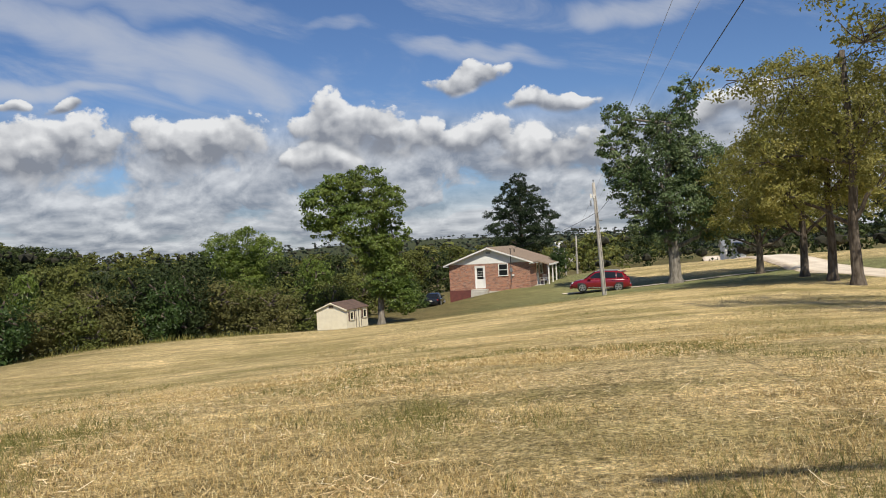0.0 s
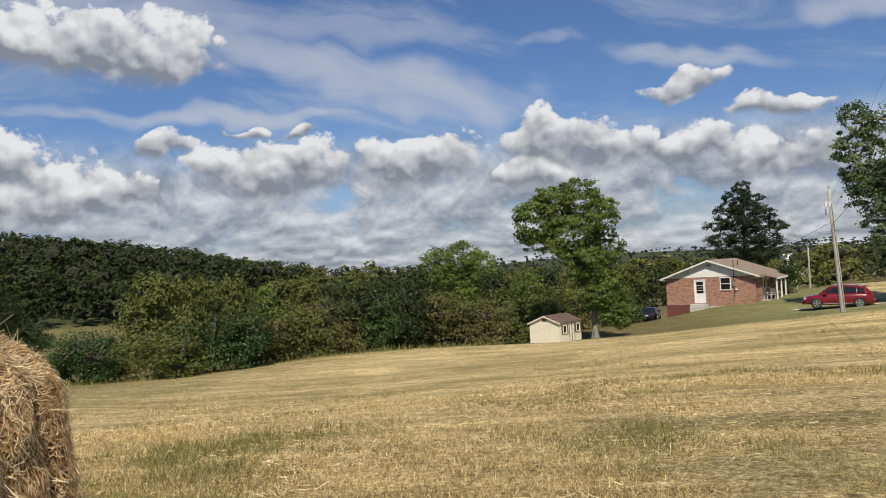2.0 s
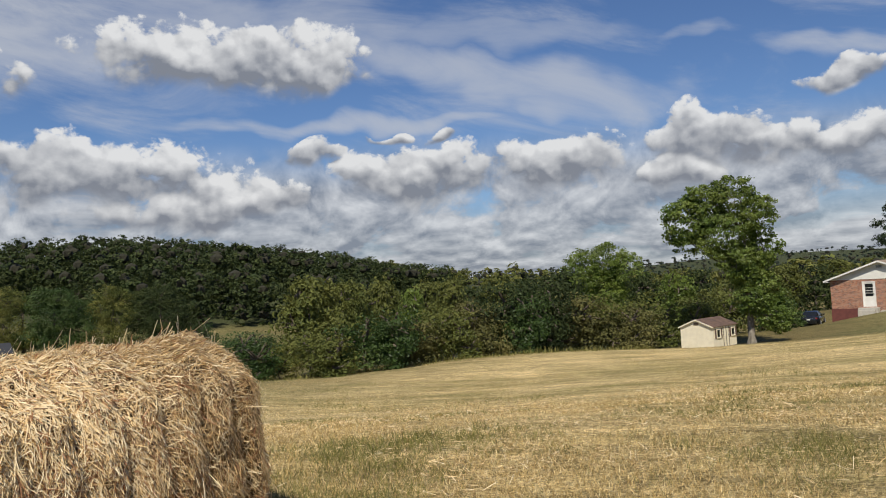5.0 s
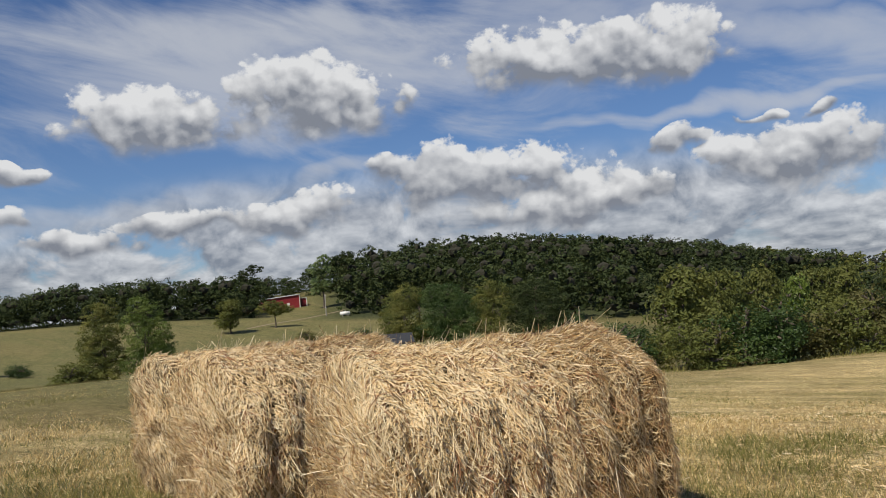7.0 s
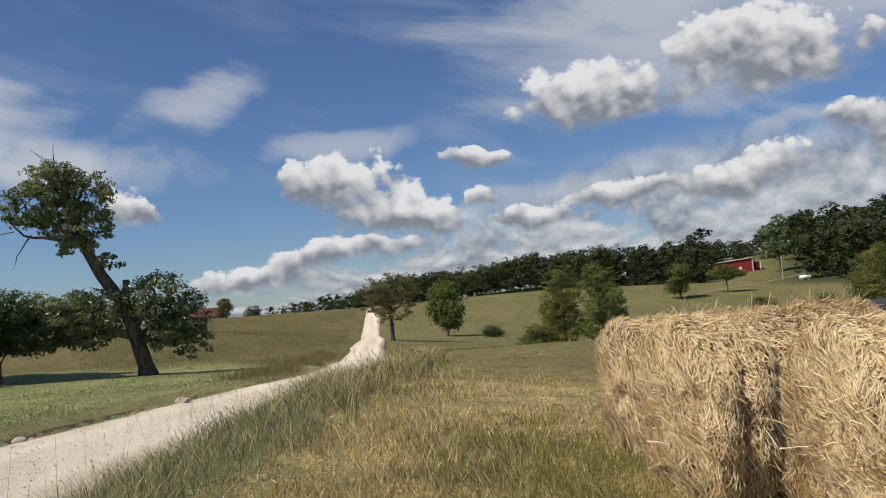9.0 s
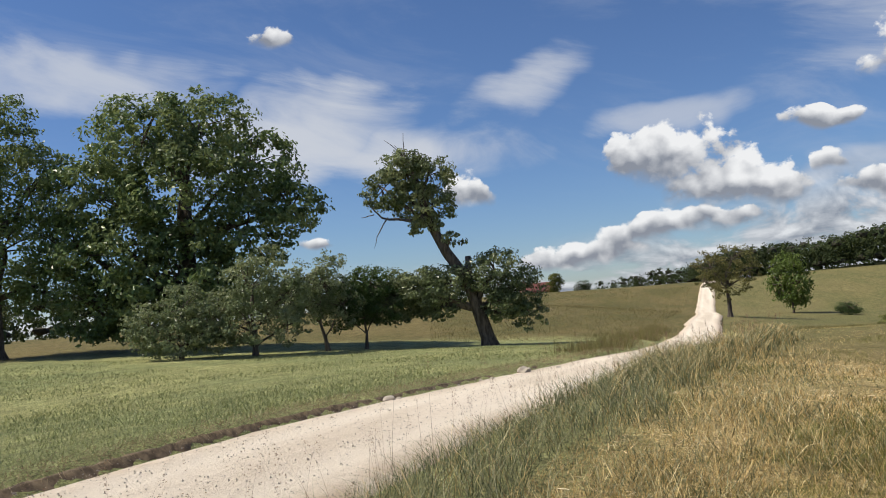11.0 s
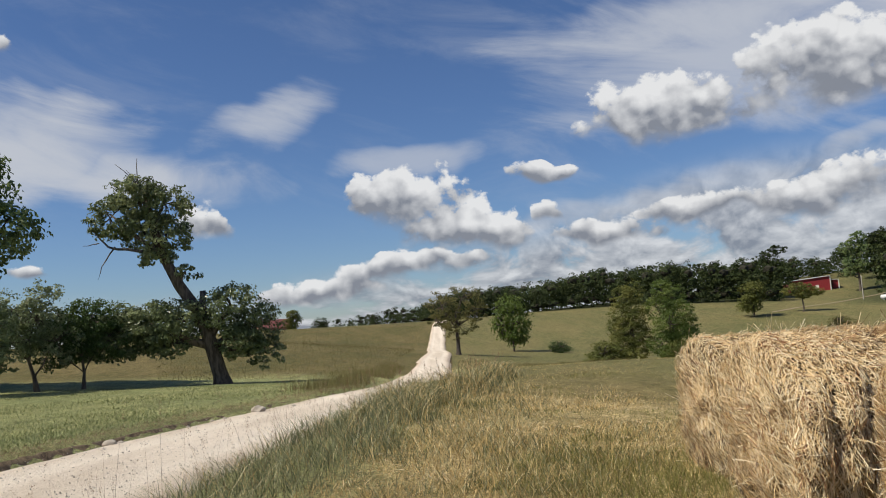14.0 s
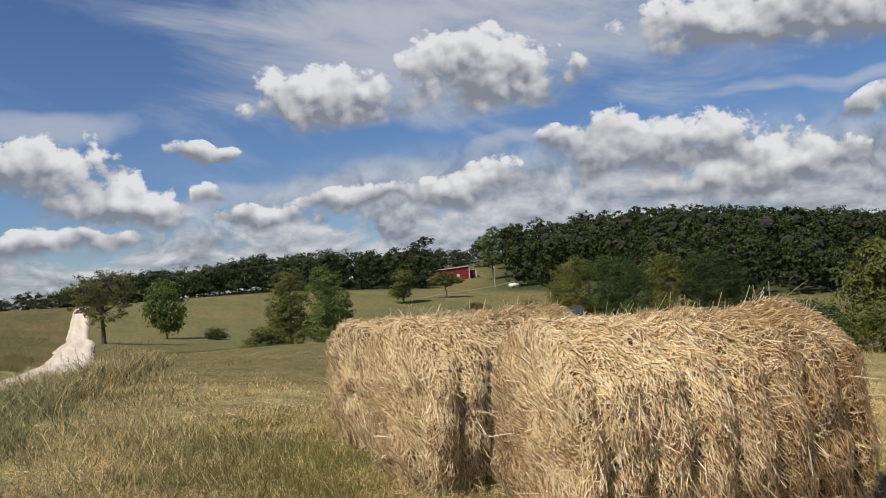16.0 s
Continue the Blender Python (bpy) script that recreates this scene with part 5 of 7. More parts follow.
        hang = np.arctan2(np.sin(a) * sgn, np.cos(a))
        lay = np.where(flat > 0.5, hang, 0.0) + rng.normal(0, 0.14, len(tw))[ti] + rng.normal(0, 0.55, n)
        lay = np.where(rng.uniform(0, 1, n) < 0.16, rng.uniform(0, 6.28, n), lay)
        L = rng.uniform(*long, n)
        raise_t = np.abs(rng.normal(0, 0.011, len(tw)))[ti]
        lift = np.abs(rng.normal(0, 0.015, n)) + (rng.uniform(0, 1, n) < stray) * rng.uniform(0.02, 0.13, n)
        curl = rng.normal(0, 0.07, n)
        segs = 2
        pts = []
        for s in np.linspace(0, 1, segs + 1):
            ly = lay + curl * s
            pts.append(skin(np.clip(w + L * s * np.sin(ly), 0.0, total), a + L * s * np.cos(ly) / r, off + raise_t + lift * s ** 1.5 - 0.012 * (1 - s) ** 2))
        P = np.stack(pts, 1)
        side = np.cross(P[:, -1] - P[:, 0], rng.normal(size=(n, 3)) * 0.5 + P[:, 1] / radius)
        side = side / (np.linalg.norm(side, axis=1)[:, None] + 1e-9) * rng.uniform(*wide, n)[:, None]
        Vs = np.concatenate((P - side[:, None], P + side[:, None]), 1).reshape(-1, 3)
        m = segs + 1
        fq = np.array([(k, k + 1, m + k + 1, m + k) for k in range(segs)])[None]
        Fs = ((np.arange(n) * 2 * m)[:, None, None] + fq).reshape(-1, 4)
        tagged(part(name, mesh_of(name, Vs, Fs, M[mat]), None, root, lab), kind="stuff")

    lay_hay("wound_hay", "wound hay strands", int(strands * 0.54), "straw", (0.03, 0.11), (0.0014, 0.0026), 0.002, 0.005)
    lay_hay("loose_hay", "loose pale straw on the surface", int(strands * 0.25), "palestraw", (0.04, 0.15), (0.0013, 0.0023), 0.009, 0.020)
    lay_hay("brown_hay", "weathered brown hay strands", int(strands * 0.07), "brownstraw", (0.04, 0.13), (0.0014, 0.0026), 0.007, 0.010)
    return root


bale("round bale of golden dry hay with loose strands", -4.30, 3.30, 0.17, 0.985, 1.95, 0.645, 1, 90000)
bale("round bale of golden hay behind another bale", -6.16, 2.99, 0.0, 1.0, 1.62, 0.645, 2, 56000)
bale("round bale of golden hay half hidden behind others", -7.85, 3.22, 0.0, 1.0, 1.62, 0.645, 3, 26000)

# ---- the brick house ----


def gable_roof(w, d, ze, zr, over, thick, mat, parent, label=""):
    """Two roof slabs over a w x d plan: eaves at ze, ridge at zr."""
    s = (zr - ze) / (w / 2 + over)
    for sgn in (-1, 1):
        x_e = -over if sgn < 0 else w + over
        prof = [(x_e, ze), (w / 2, zr), (w / 2, zr + thick), (x_e, ze + thick)]
        part("roof_slope", prism(prof, -over, d + over), mat, parent, label)
    return s


def window(parent, x0, x1, y, z0, z1, out=-1, bars=1, frame_mat="white", name="window"):
    """A framed sash window on a wall that faces -y (out=-1) or +x (out='x')."""
    f = 0.07
    if out == -1:
        fr = part(name, boxes((x0, x1, y - 0.06, y + 0.02, z1 - f, z1), (x0, x1, y - 0.08, y + 0.02, z0, z0 + f), (x0, x0 + f, y - 0.055, y + 0.02, z0 + f, z1 - f), (x1 - f, x1, y - 0.055, y + 0.02, z0 + f, z1 - f)), M[frame_mat], parent, frame_mat + " framed window")
        part("pane", boxes((x0 + f, x1 - f, y - 0.012, y - 0.004, z0 + f, z1 - f)), M["glass"], fr)
        for k in range(bars):
            zz = z0 + (z1 - z0) * (k + 1) / (bars + 1)
            part("sash_bar", boxes((x0 + f, x1 - f, y - 0.05, y - 0.014, zz - 0.025, zz + 0.025)), M[frame_mat], fr)
    else:
        fr = part(name, boxes((y - 0.02, y + 0.06, x0, x1, z1 - f, z1), (y - 0.02, y + 0.08, x0, x1, z0, z0 + f), (y - 0.02, y + 0.055, x0, x0 + f, z0 + f, z1 - f), (y - 0.02, y + 0.055, x1 - f, x1, z0 + f, z1 - f)), M[frame_mat], parent, frame_mat + " framed window")
        part("pane", boxes((y + 0.004, y + 0.012, x0 + f, x1 - f, z0 + f, z1 - f)), M["glass"], fr)
    return fr


def brick_house():
    W, D, H, RISE = 7.75, 11.0, 2.30, 1.42
    z0 = -2.66
    root = thing("brick_house", "single-storey red brick house with white gable and tan shingle roof", "house", pose(0.45, 77.05, z0, 0, 0, -16.3))
    t = 0.25
    dx0, dx1, dh = 2.50, 3.50, 2.12
    wx0, wx1, wz0, wz1 = 4.78, 5.72, 1.08, 2.24
    part("front_wall", boxes((0, dx0, 0, t, -2.2, H), (dx1, wx0, 0, t, -1.2, H), (wx1, W, 0, t, -1.2, H), (dx0, dx1, 0, t, dh, H), (wx0, wx1, 0, t, wz1, H), (wx0, wx1, 0, t, -1.2, wz0), (dx0, dx1, 0, t, -1.2, 0)), M["brick"], root)
    part("side_wall", boxes((W - t, W, t, D, -1.2, H)), M["brick"], root)
    part("side_wall", boxes((0, t, t, D, -2.2, H)), M["brick"], root)
    part("back_wall", boxes((t, W - t, D - t, D, -1.5, H)), M["brick"], root)
    part("foundation", boxes((-0.03, 2.42, -0.04, 0.0, -2.2, -0.12)), M["maroon"], root, "maroon painted basement wall")
    part("gable", prism([(0.0, H), (W, H), (W / 2, H + RISE * 0.97)], -0.03, t), M["white"], root, "white boarded gable")
    part("gable", prism([(0.0, H), (W, H), (W / 2, H + RISE * 0.97)], D - t, D), M["white"], root)
    gable_roof(W, D, H - 0.12, H + RISE, 0.42, 0.12, M["shingle"], root, "tan shingle roof slope")
    for sgn in (-1, 1):
        xe = -0.44 if sgn < 0 else W + 0.44
        part("barge_board", prism([(xe, H - 0.16), (W / 2, H + RISE - 0.04), (W / 2, H + RISE + 0.10), (xe, H - 0.02)], -0.47, -0.423), M["white"], root, "white roof trim")
        part("soffit", boxes((min(xe, xe - sgn * 0.42), max(xe, xe - sgn * 0.42), -0.42, D + 0.42, H - 0.17, H - 0.135)), M["white"], root)
    part("gable_vent", boxes((W / 2 - 0.22, W / 2 + 0.22, -0.06, -0.031, H + 0.92, H + 1.12)), M["grey"], root)
    # door with a storm door
    door = part("door", boxes((dx0, dx0 + 0.08, -0.03, 0.10, 0, dh), (dx1 - 0.08, dx1, -0.03, 0.10, 0, dh), (dx0 + 0.08, dx1 - 0.08, -0.03, 0.10, dh - 0.08, dh)), M["white"], root, "white storm door with glazed upper half")
    part("panel", boxes((dx0 + 0.08, dx1 - 0.08, 0.02, 0.06, 0.0, 0.86)), M["white"], door)
    part("pane", boxes((dx0 + 0.20, dx1 - 0.20, 0.03, 0.04, 0.90, 1.92)), M["glass"], door)
    part("door_rail", boxes((dx0 + 0.08, dx0 + 0.20, 0.02, 0.06, 0.86, dh - 0.08), (dx1 - 0.20, dx1 - 0.08, 0.02, 0.06, 0.86, dh - 0.08), (dx0 + 0.20, dx1 - 0.20, 0.02, 0.06, 1.92, dh - 0.08)), M["white"], door)
    for k in range(3):
        part("grille_bar", boxes((dx0 + 0.20, dx1 - 0.20, 0.012, 0.026, 1.12 + 0.22 * k, 1.15 + 0.22 * k)), M["white"], door)
    part("door_handle", boxes((dx1 - 0.17, dx1 - 0.13, -0.03, 0.02, 0.98, 1.10)), M["chrome"], door)
    part("step", boxes((dx0 - 0.25, dx1 + 0.25, -0.8, -0.04, -0.9, -0.06), bevel=0.02), M["concrete"], root, "pale concrete landing")
    part("step", boxes((dx0 - 0.15, dx1 + 0.15, -1.35, -1.0, -0.9, -0.22), bevel=0.02), M["concrete"], root)
    window(root, wx0, wx1, 0.0, wz0, wz1)
    part("kerb", boxes((dx1 + 0.3, W + 0.4, -0.12, -0.05, -0.9, -0.28)), M["concrete"], root, "concrete edging at the foot of the wall")
    # service mast, meter and conduit
    mast = bmesh.new()
    rod(mast, (6.02, -0.08, 0.3), (6.02, -0.08, H - 0.1), 0.022)
    part("conduit", mast, M["grey"], root)
    mast = bmesh.new()
    rod(mast, (6.02, -0.08, H - 0.1), (6.02, -0.08, H + 1.25), 0.035)
    rod(mast, (6.02, -0.08, H + 1.25), (6.02, -0.20, H + 1.33), 0.05)
    part("service_mast", mast, M["cable"], root)
    part("meter", boxes((5.90, 6.14, -0.17, -0.03, 1.45, 1.80), bevel=0.02), M["grey"], root)
    part("junction_box", boxes((6.08, 6.28, -0.12, -0.03, 1.05, 1.2), bevel=0.01), M["white"], root)
    vent = bmesh.new()
    rod(vent, (W * 0.72, 4.0, H + 0.5), (W * 0.72, 4.0, H + 1.25), 0.05)
    part("vent_pipe", vent, M["cable"], root)
    # porch on the long side
    part("porch_roof", prism([(W + 0.40, H - 0.12), (W + 1.45, H - 0.44), (W + 1.45, H - 0.34), (W + 0.40, H + 0.0)], 2.4, 9.6), M["shingle"], root, "tan shingle porch roof")
    part("porch_fascia", boxes((W + 1.45, W + 1.49, 2.38, 9.62, H - 0.50, H - 0.33)), M["white"], root)
    part("porch_slab", boxes((W, W + 1.6, 2.2, 9.6, -1.2, -0.02), bevel=0.02), M["concrete"], root, "pale concrete porch slab")
    for y in (2.55, 5.0, 7.4, 9.4):
        part("porch_post", boxes((W + 1.28, W + 1.40, y, y + 0.12, -0.02, H - 0.42)), M["white"], root, "white porch post")
    window(root, 5.4, 7.0, W, 0.9, 2.0, "x")
    sd = part("side_door", boxes((W + 0.002, W + 0.05, 3.6, 4.5, 0, 2.05)), M["white"], root)
    part("pane", boxes((W + 0.05, W + 0.06, 3.8, 4.3, 1.0, 1.85)), M["glass"], sd)
    return root


brick_house()


def porch_chair():
    m = pose(0.45, 77.05, -2.66, 0, 0, -16.3) @ pose(8.45, 3.2, -0.018, 0, 0, -30)
    root = thing("porch_chair", "white metal patio chair on the concrete porch", "chair", m)
    part("seat", boxes((-0.26, 0.26, -0.25, 0.25, 0.40, 0.44), bevel=0.012), M["white"], root)
    for k in range(5):
        x = -0.24 + 0.12 * k
        part("back_slat", boxes((x - 0.022, x + 0.022, 0.23, 0.255, 0.46, 0.92)), M["white"], root)
    part("top_rail", boxes((-0.27, 0.27, 0.22, 0.265, 0.92, 0.97), bevel=0.01), M["white"], root)
    for x in (-0.24, 0.24):
        part("arm", boxes((x - 0.03, x + 0.03, -0.25, 0.25, 0.62, 0.65), bevel=0.008), M["white"], root)
        for y in (-0.23, 0.23):
            part("leg", boxes((x - 0.018, x + 0.018, y - 0.018, y + 0.018, 0, 0.62 if y < 0 else 0.46)), M["white"], root)


porch_chair()


# ---- the garden shed ----
def garden_shed():
    W, D, H, R = 2.38, 3.0, 1.40, 0.46
    x, y = bearing(8.75, 57.2)
    root = thing("garden_shed", "small cream garden shed with a worn brown shingle roof", "shed", pose(x, y, min(gz(x, y), gz(x + 2, y)) + 0.05, 0, 0, -23))
    part("skid", boxes((0.1, 0.25, 0.02, D - 0.02, -0.25, 0.0)), M["bark"], root)
    part("skid", boxes((W - 0.25, W - 0.1, 0.02, D - 0.02, -0.25, 0.0)), M["bark"], root)
    part("front_wall", prism([(0, 0), (W, 0), (W, H), (W / 2, H + R), (0, H)], 0, 0.06), M["cream"], root)
    part("back_wall", prism([(0, 0), (W, 0), (W, H), (W / 2, H + R), (0, H)], D - 0.06, D), M["cream"], root)
    part("side_wall", boxes((0, 0.06, 0.06, D - 0.06, 0, H)), M["cream"], root)
    bm = bmesh.new()
    for a, b in ((0.06, 0.42), (0.95, 1.25), (2.05, 2.3), (2.83, D - 0.06)):
        box(bm, W - 0.06, W, a, b, 0, H)
    for a, b, c in ((0.42, 0.95, 0.62), (2.3, 2.83, 0.62)):
        box(bm, W - 0.06, W, a, b, 0, c)
        box(bm, W - 0.06, W, a, b, 1.22, H)
    box(bm, W - 0.06, W, 1.25, 2.05, 1.34, H)
    part("side_wall", bm, M["cream"], root)
    for a in (0.42, 2.3):
        window(root, a, a + 0.53, W - 0.02, 0.62, 1.22, "x", frame_mat="cream", name="shed_window")
        for s0, s1 in ((a - 0.19, a - 0.03), (a + 0.56, a + 0.72)):
            part("shutter", boxes((W + 0.003, W + 0.03, s0, s1, 0.6, 1.24)), M["darkshingle"], root, "dark brown shutter")
    d = part("door", boxes((W - 0.05, W + 0.012, 1.255, 2.045, 0.02, 1.335)), M["cream"], root)
    for a in (1.26, 1.63, 1.99):
        part("door_batten", boxes((W + 0.012, W + 0.03, a, a + 0.05, 0.03, 1.33)), M["bark"], d)
    part("door_latch", boxes((W + 0.012, W + 0.05, 1.93, 1.97, 0.7, 0.8)), M["grey"], d)
    gable_roof(W, D, H - 0.04, H + R + 0.01, 0.10, 0.05, M["darkshingle"], root, "worn brown shingle roof slope")
    for sgn in (-1, 1):
        xe = -0.11 if sgn < 0 else W + 0.11
        part("trim", prism([(xe, H - 0.09), (W / 2, H + R - 0.04), (W / 2, H + R + 0.05), (xe, H)], -0.13, -0.103), M["cream"], root)
    v = part("gable_vent", boxes((W / 2 - 0.17, W / 2 + 0.17, -0.03, -0.002, H + 0.14, H + 0.30)), M["darkshingle"], root, "dark louvred vent")
    for k in range(3):
        part("louvre", boxes((W / 2 - 0.16, W / 2 + 0.16, -0.045, -0.03, H + 0.155 + 0.05 * k, H + 0.175 + 0.05 * k)), M["bark"], v)
    for x0 in (0.0, W - 0.07):
        part("corner_board", boxes((x0, x0 + 0.07, -0.018, -0.002, 0, H)), M["cream"], root)


garden_shed()


# ---- cars ----
def loft(sections):
    """A closed hull through cross-sections, each a ring of points."""
    bm = bmesh.new()
    rings = [[bm.verts.new(p) for p in s] for s in sections]
    n = len(rings[0])
    for a, b in zip(rings[:-1], rings[1:]):
        for k in range(n):
            bm.faces.new((a[k], a[(k + 1) % n], b[(k + 1) % n], b[k]))
    bm.faces.new(rings[0][::-1])
    bm.faces.new(rings[-1])
    bmesh.ops.recalc_face_normals(bm, faces=bm.faces)
    return bm


def ring(x, w, zb, zs, zt, tw):
    """One cross-section of a car body: half width w, sill zb, shoulder zs, top zt of half width tw."""
    return [(x, -w * 0.86, zb), (x, -w, zb + 0.14), (x, -w * 1.0, zs - 0.12), (x, -w * 0.96, zs), (x, -tw, zt - 0.03), (x, -tw * 0.8, zt), (x, tw * 0.8, zt), (x, tw, zt - 0.03),
            (x, w * 0.96, zs), (x, w, zs - 0.12), (x, w, zb + 0.14), (x, w * 0.86, zb)]


def wheel(parent, x, y, r, wid, out):
    bm = bmesh.new()
    bmesh.ops.create_cone(bm, cap_ends=True, segments=28, radius1=r, radius2=r, depth=wid, matrix=Matrix.Translation((x, y, r)) @ Matrix.Rotation(radians(90), 4, "X"))
    bmesh.ops.bevel(bm, geom=[e for e in bm.edges if abs(e.verts[0].co.y - e.verts[1].co.y) < 1e-5], offset=0.03, segments=2, affect="EDGES")
    w = part("wheel", bm, M["rubber"], parent, "black tyre on an alloy rim", True)
    rim = bmesh.new()
    yy = y + out * (wid / 2 + 0.004)
    bmesh.ops.create_cone(rim, cap_ends=True, segments=24, radius1=r * 0.16, radius2=r * 0.16, depth=0.03, matrix=Matrix.Translation((x, yy, r)) @ Matrix.Rotation(radians(90), 4, "X"))
    for k in range(24):
        a, b = 2 * math.pi * k / 24, 2 * math.pi * (k + 1) / 24
        rod(rim, (x + r * 0.66 * math.cos(a), yy, r + r * 0.66 * math.sin(a)), (x + r * 0.66 * math.cos(b), yy, r + r * 0.66 * math.sin(b)), 0.022, n=6)
    for k in range(5):
        a = 2 * math.pi * k / 5 + 0.3
        for da in (-0.12, 0.12):
            rod(rim, (x + r * 0.1 * math.cos(a), yy, r + r * 0.1 * math.sin(a)), (x + r * 0.64 * math.cos(a + da), yy, r + r * 0.64 * math.sin(a + da)), 0.03, n=6)
    part("rim", rim, M["alloy"], w, "silver five-spoke rim")


def car(name, label, m, paint, secs, cabin, side_glass, wheels, r, extras):
    root = thing(name, label, "car", m)
    part("body", loft([ring(*s) for s in secs]), M[paint], root, "", True)
    cab = part("cabin", loft([ring(*s) for s in cabin]), M[paint], root, "", True)
    for nm, pts in side_glass:
        bm = bmesh.new()
        f = bm.faces.new([bm.verts.new(p) for p in pts])
        g = bmesh.ops.extrude_face_region(bm, geom=[f])
        nrm = Vector(pts[1]) - Vector(pts[0])
        nrm = nrm.cross(Vector(pts[2]) - Vector(pts[0])).normalized() * 0.015
        bmesh.ops.translate(bm, verts=[v for v in g["geom"] if isinstance(v, bmesh.types.BMVert)], vec=nrm)
        bmesh.ops.recalc_face_normals(bm, faces=bm.faces)
        part(nm, bm, M["glass"], cab, "dark tinted glass")
    for x, y, o in wheels:
        wheel(root, x, y, r, 0.22, o)
    for nm, mat, dims, lab in extras:
        part(nm, boxes(*dims, bevel=0.012), M[mat], root, lab)
    return root


def red_suv():
    x, y = bearing(-11.1, 66)
    m = pose(x, y, gz(x, y) + 0.0, 0, -1.0, 180 - 11.0)
    secs = [(-2.30, 0.70, 0.50, 0.80, 0.86, 0.62), (-2.22, 0.84, 0.34, 0.90, 0.98, 0.74), (-1.75, 0.92, 0.28, 1.00, 1.06, 0.80), (-0.6, 0.93, 0.26, 1.00, 1.06, 0.84), (0.7, 0.93, 0.26, 0.96, 1.03, 0.82),
            (1.5, 0.91, 0.28, 0.88, 0.98, 0.74), (2.05, 0.84, 0.32, 0.76, 0.86, 0.62), (2.34, 0.66, 0.42, 0.62, 0.68, 0.50)]
    cabin = [(-2.18, 0.78, 0.92, 1.02, 1.10, 0.70), (-1.75, 0.80, 0.95, 1.05, 1.52, 0.60), (-1.3, 0.82, 0.95, 1.06, 1.62, 0.62), (-0.3, 0.82, 0.95, 1.06, 1.66, 0.63), (0.35, 0.82, 0.95, 1.05, 1.60, 0.60), (1.25, 0.78, 0.90, 0.98, 1.02, 0.66)]
    glass = []
    for s in (-1, 1):
        glass.append(("side_window", [(0.98, s * 0.80, 1.07), (0.33, s * 0.665, 1.50), (-0.28, s * 0.675, 1.56), (-0.28, s * 0.835, 1.08)]))
        glass.append(("side_window", [(-0.36, s * 0.835, 1.08), (-0.36, s * 0.675, 1.56), (-1.2, s * 0.675, 1.52), (-1.2, s * 0.835, 1.09)]))
        glass.append(("quarter_window", [(-1.28, s * 0.835, 1.10), (-1.28, s * 0.675, 1.51), (-1.66, s * 0.65, 1.44), (-1.82, s * 0.80, 1.14)]))
    glass.append(("windscreen", [(1.22, -0.60, 1.06), (1.22, 0.60, 1.06), (0.42, 0.54, 1.58), (0.42, -0.54, 1.58)]))
    glass.append(("rear_window", [(-2.16, 0.60, 1.12), (-2.16, -0.60, 1.12), (-1.82, -0.52, 1.50), (-1.82, 0.52, 1.50)]))
    wh = [(wx, wy, 1 if wy > 0 else -1) for wx in (1.40, -1.38) for wy in (0.84, -0.84)]
    extras = [("bumper", "carred", [(2.18, 2.40, -0.62, 0.62, 0.30, 0.50)], ""), ("bumper", "carred", [(-2.40, -2.2, -0.66, 0.66, 0.36, 0.60)], ""),
              ("headlamp", "lampclear", [(2.0, 2.24, 0.48, 0.76, 0.66, 0.79)], ""), ("headlamp", "lampclear", [(2.0, 2.24, -0.76, -0.48, 0.66, 0.79)], ""),
              ("tail_lamp", "lampred", [(-2.27, -2.12, 0.62, 0.80, 0.86, 1.02)], ""), ("tail_lamp", "lampred", [(-2.27, -2.12, -0.80, -0.62, 0.86, 1.02)], ""),
              ("sill_trim", "chrome", [(-0.95, 0.95, 0.925, 0.95, 0.33, 0.40)], "bright sill strip"), ("sill_trim", "chrome", [(-0.95, 0.95, -0.95, -0.925, 0.33, 0.40)], ""),
              ("wheel_arch", "cable", [(1.02, 1.78, 0.80, 0.915, 0.30, 0.74)], ""), ("wheel_arch", "cable", [(-1.76, -1.0, 0.80, 0.925, 0.30, 0.74)], ""),
              ("roof_rail", "grey", [(-1.6, 0.2, 0.56, 0.60, 1.66, 1.70)], ""), ("roof_rail", "grey", [(-1.6, 0.2, -0.60, -0.56, 1.66, 1.70)], ""),
              ("door_mirror", "carred", [(0.72, 0.92, 0.86, 1.06, 1.02, 1.17)], ""), ("door_mirror", "carred", [(0.72, 0.92, -1.06, -0.86, 1.02, 1.17)], ""),
              ("spoiler", "carred", [(-2.05, -1.7, -0.55, 0.55, 1.54, 1.59)], ""),
              ("door_handle", "chrome", [(-0.2, 0.02, 0.93, 0.96, 0.90, 0.93)], ""), ("door_handle", "chrome", [(-1.1, -0.88, 0.93, 0.96, 0.92, 0.95)], "")]
    car("red_suv", "dark red sport utility car parked on the drive", m, "carred", secs, cabin, glass, wh, 0.36, extras)


red_suv()


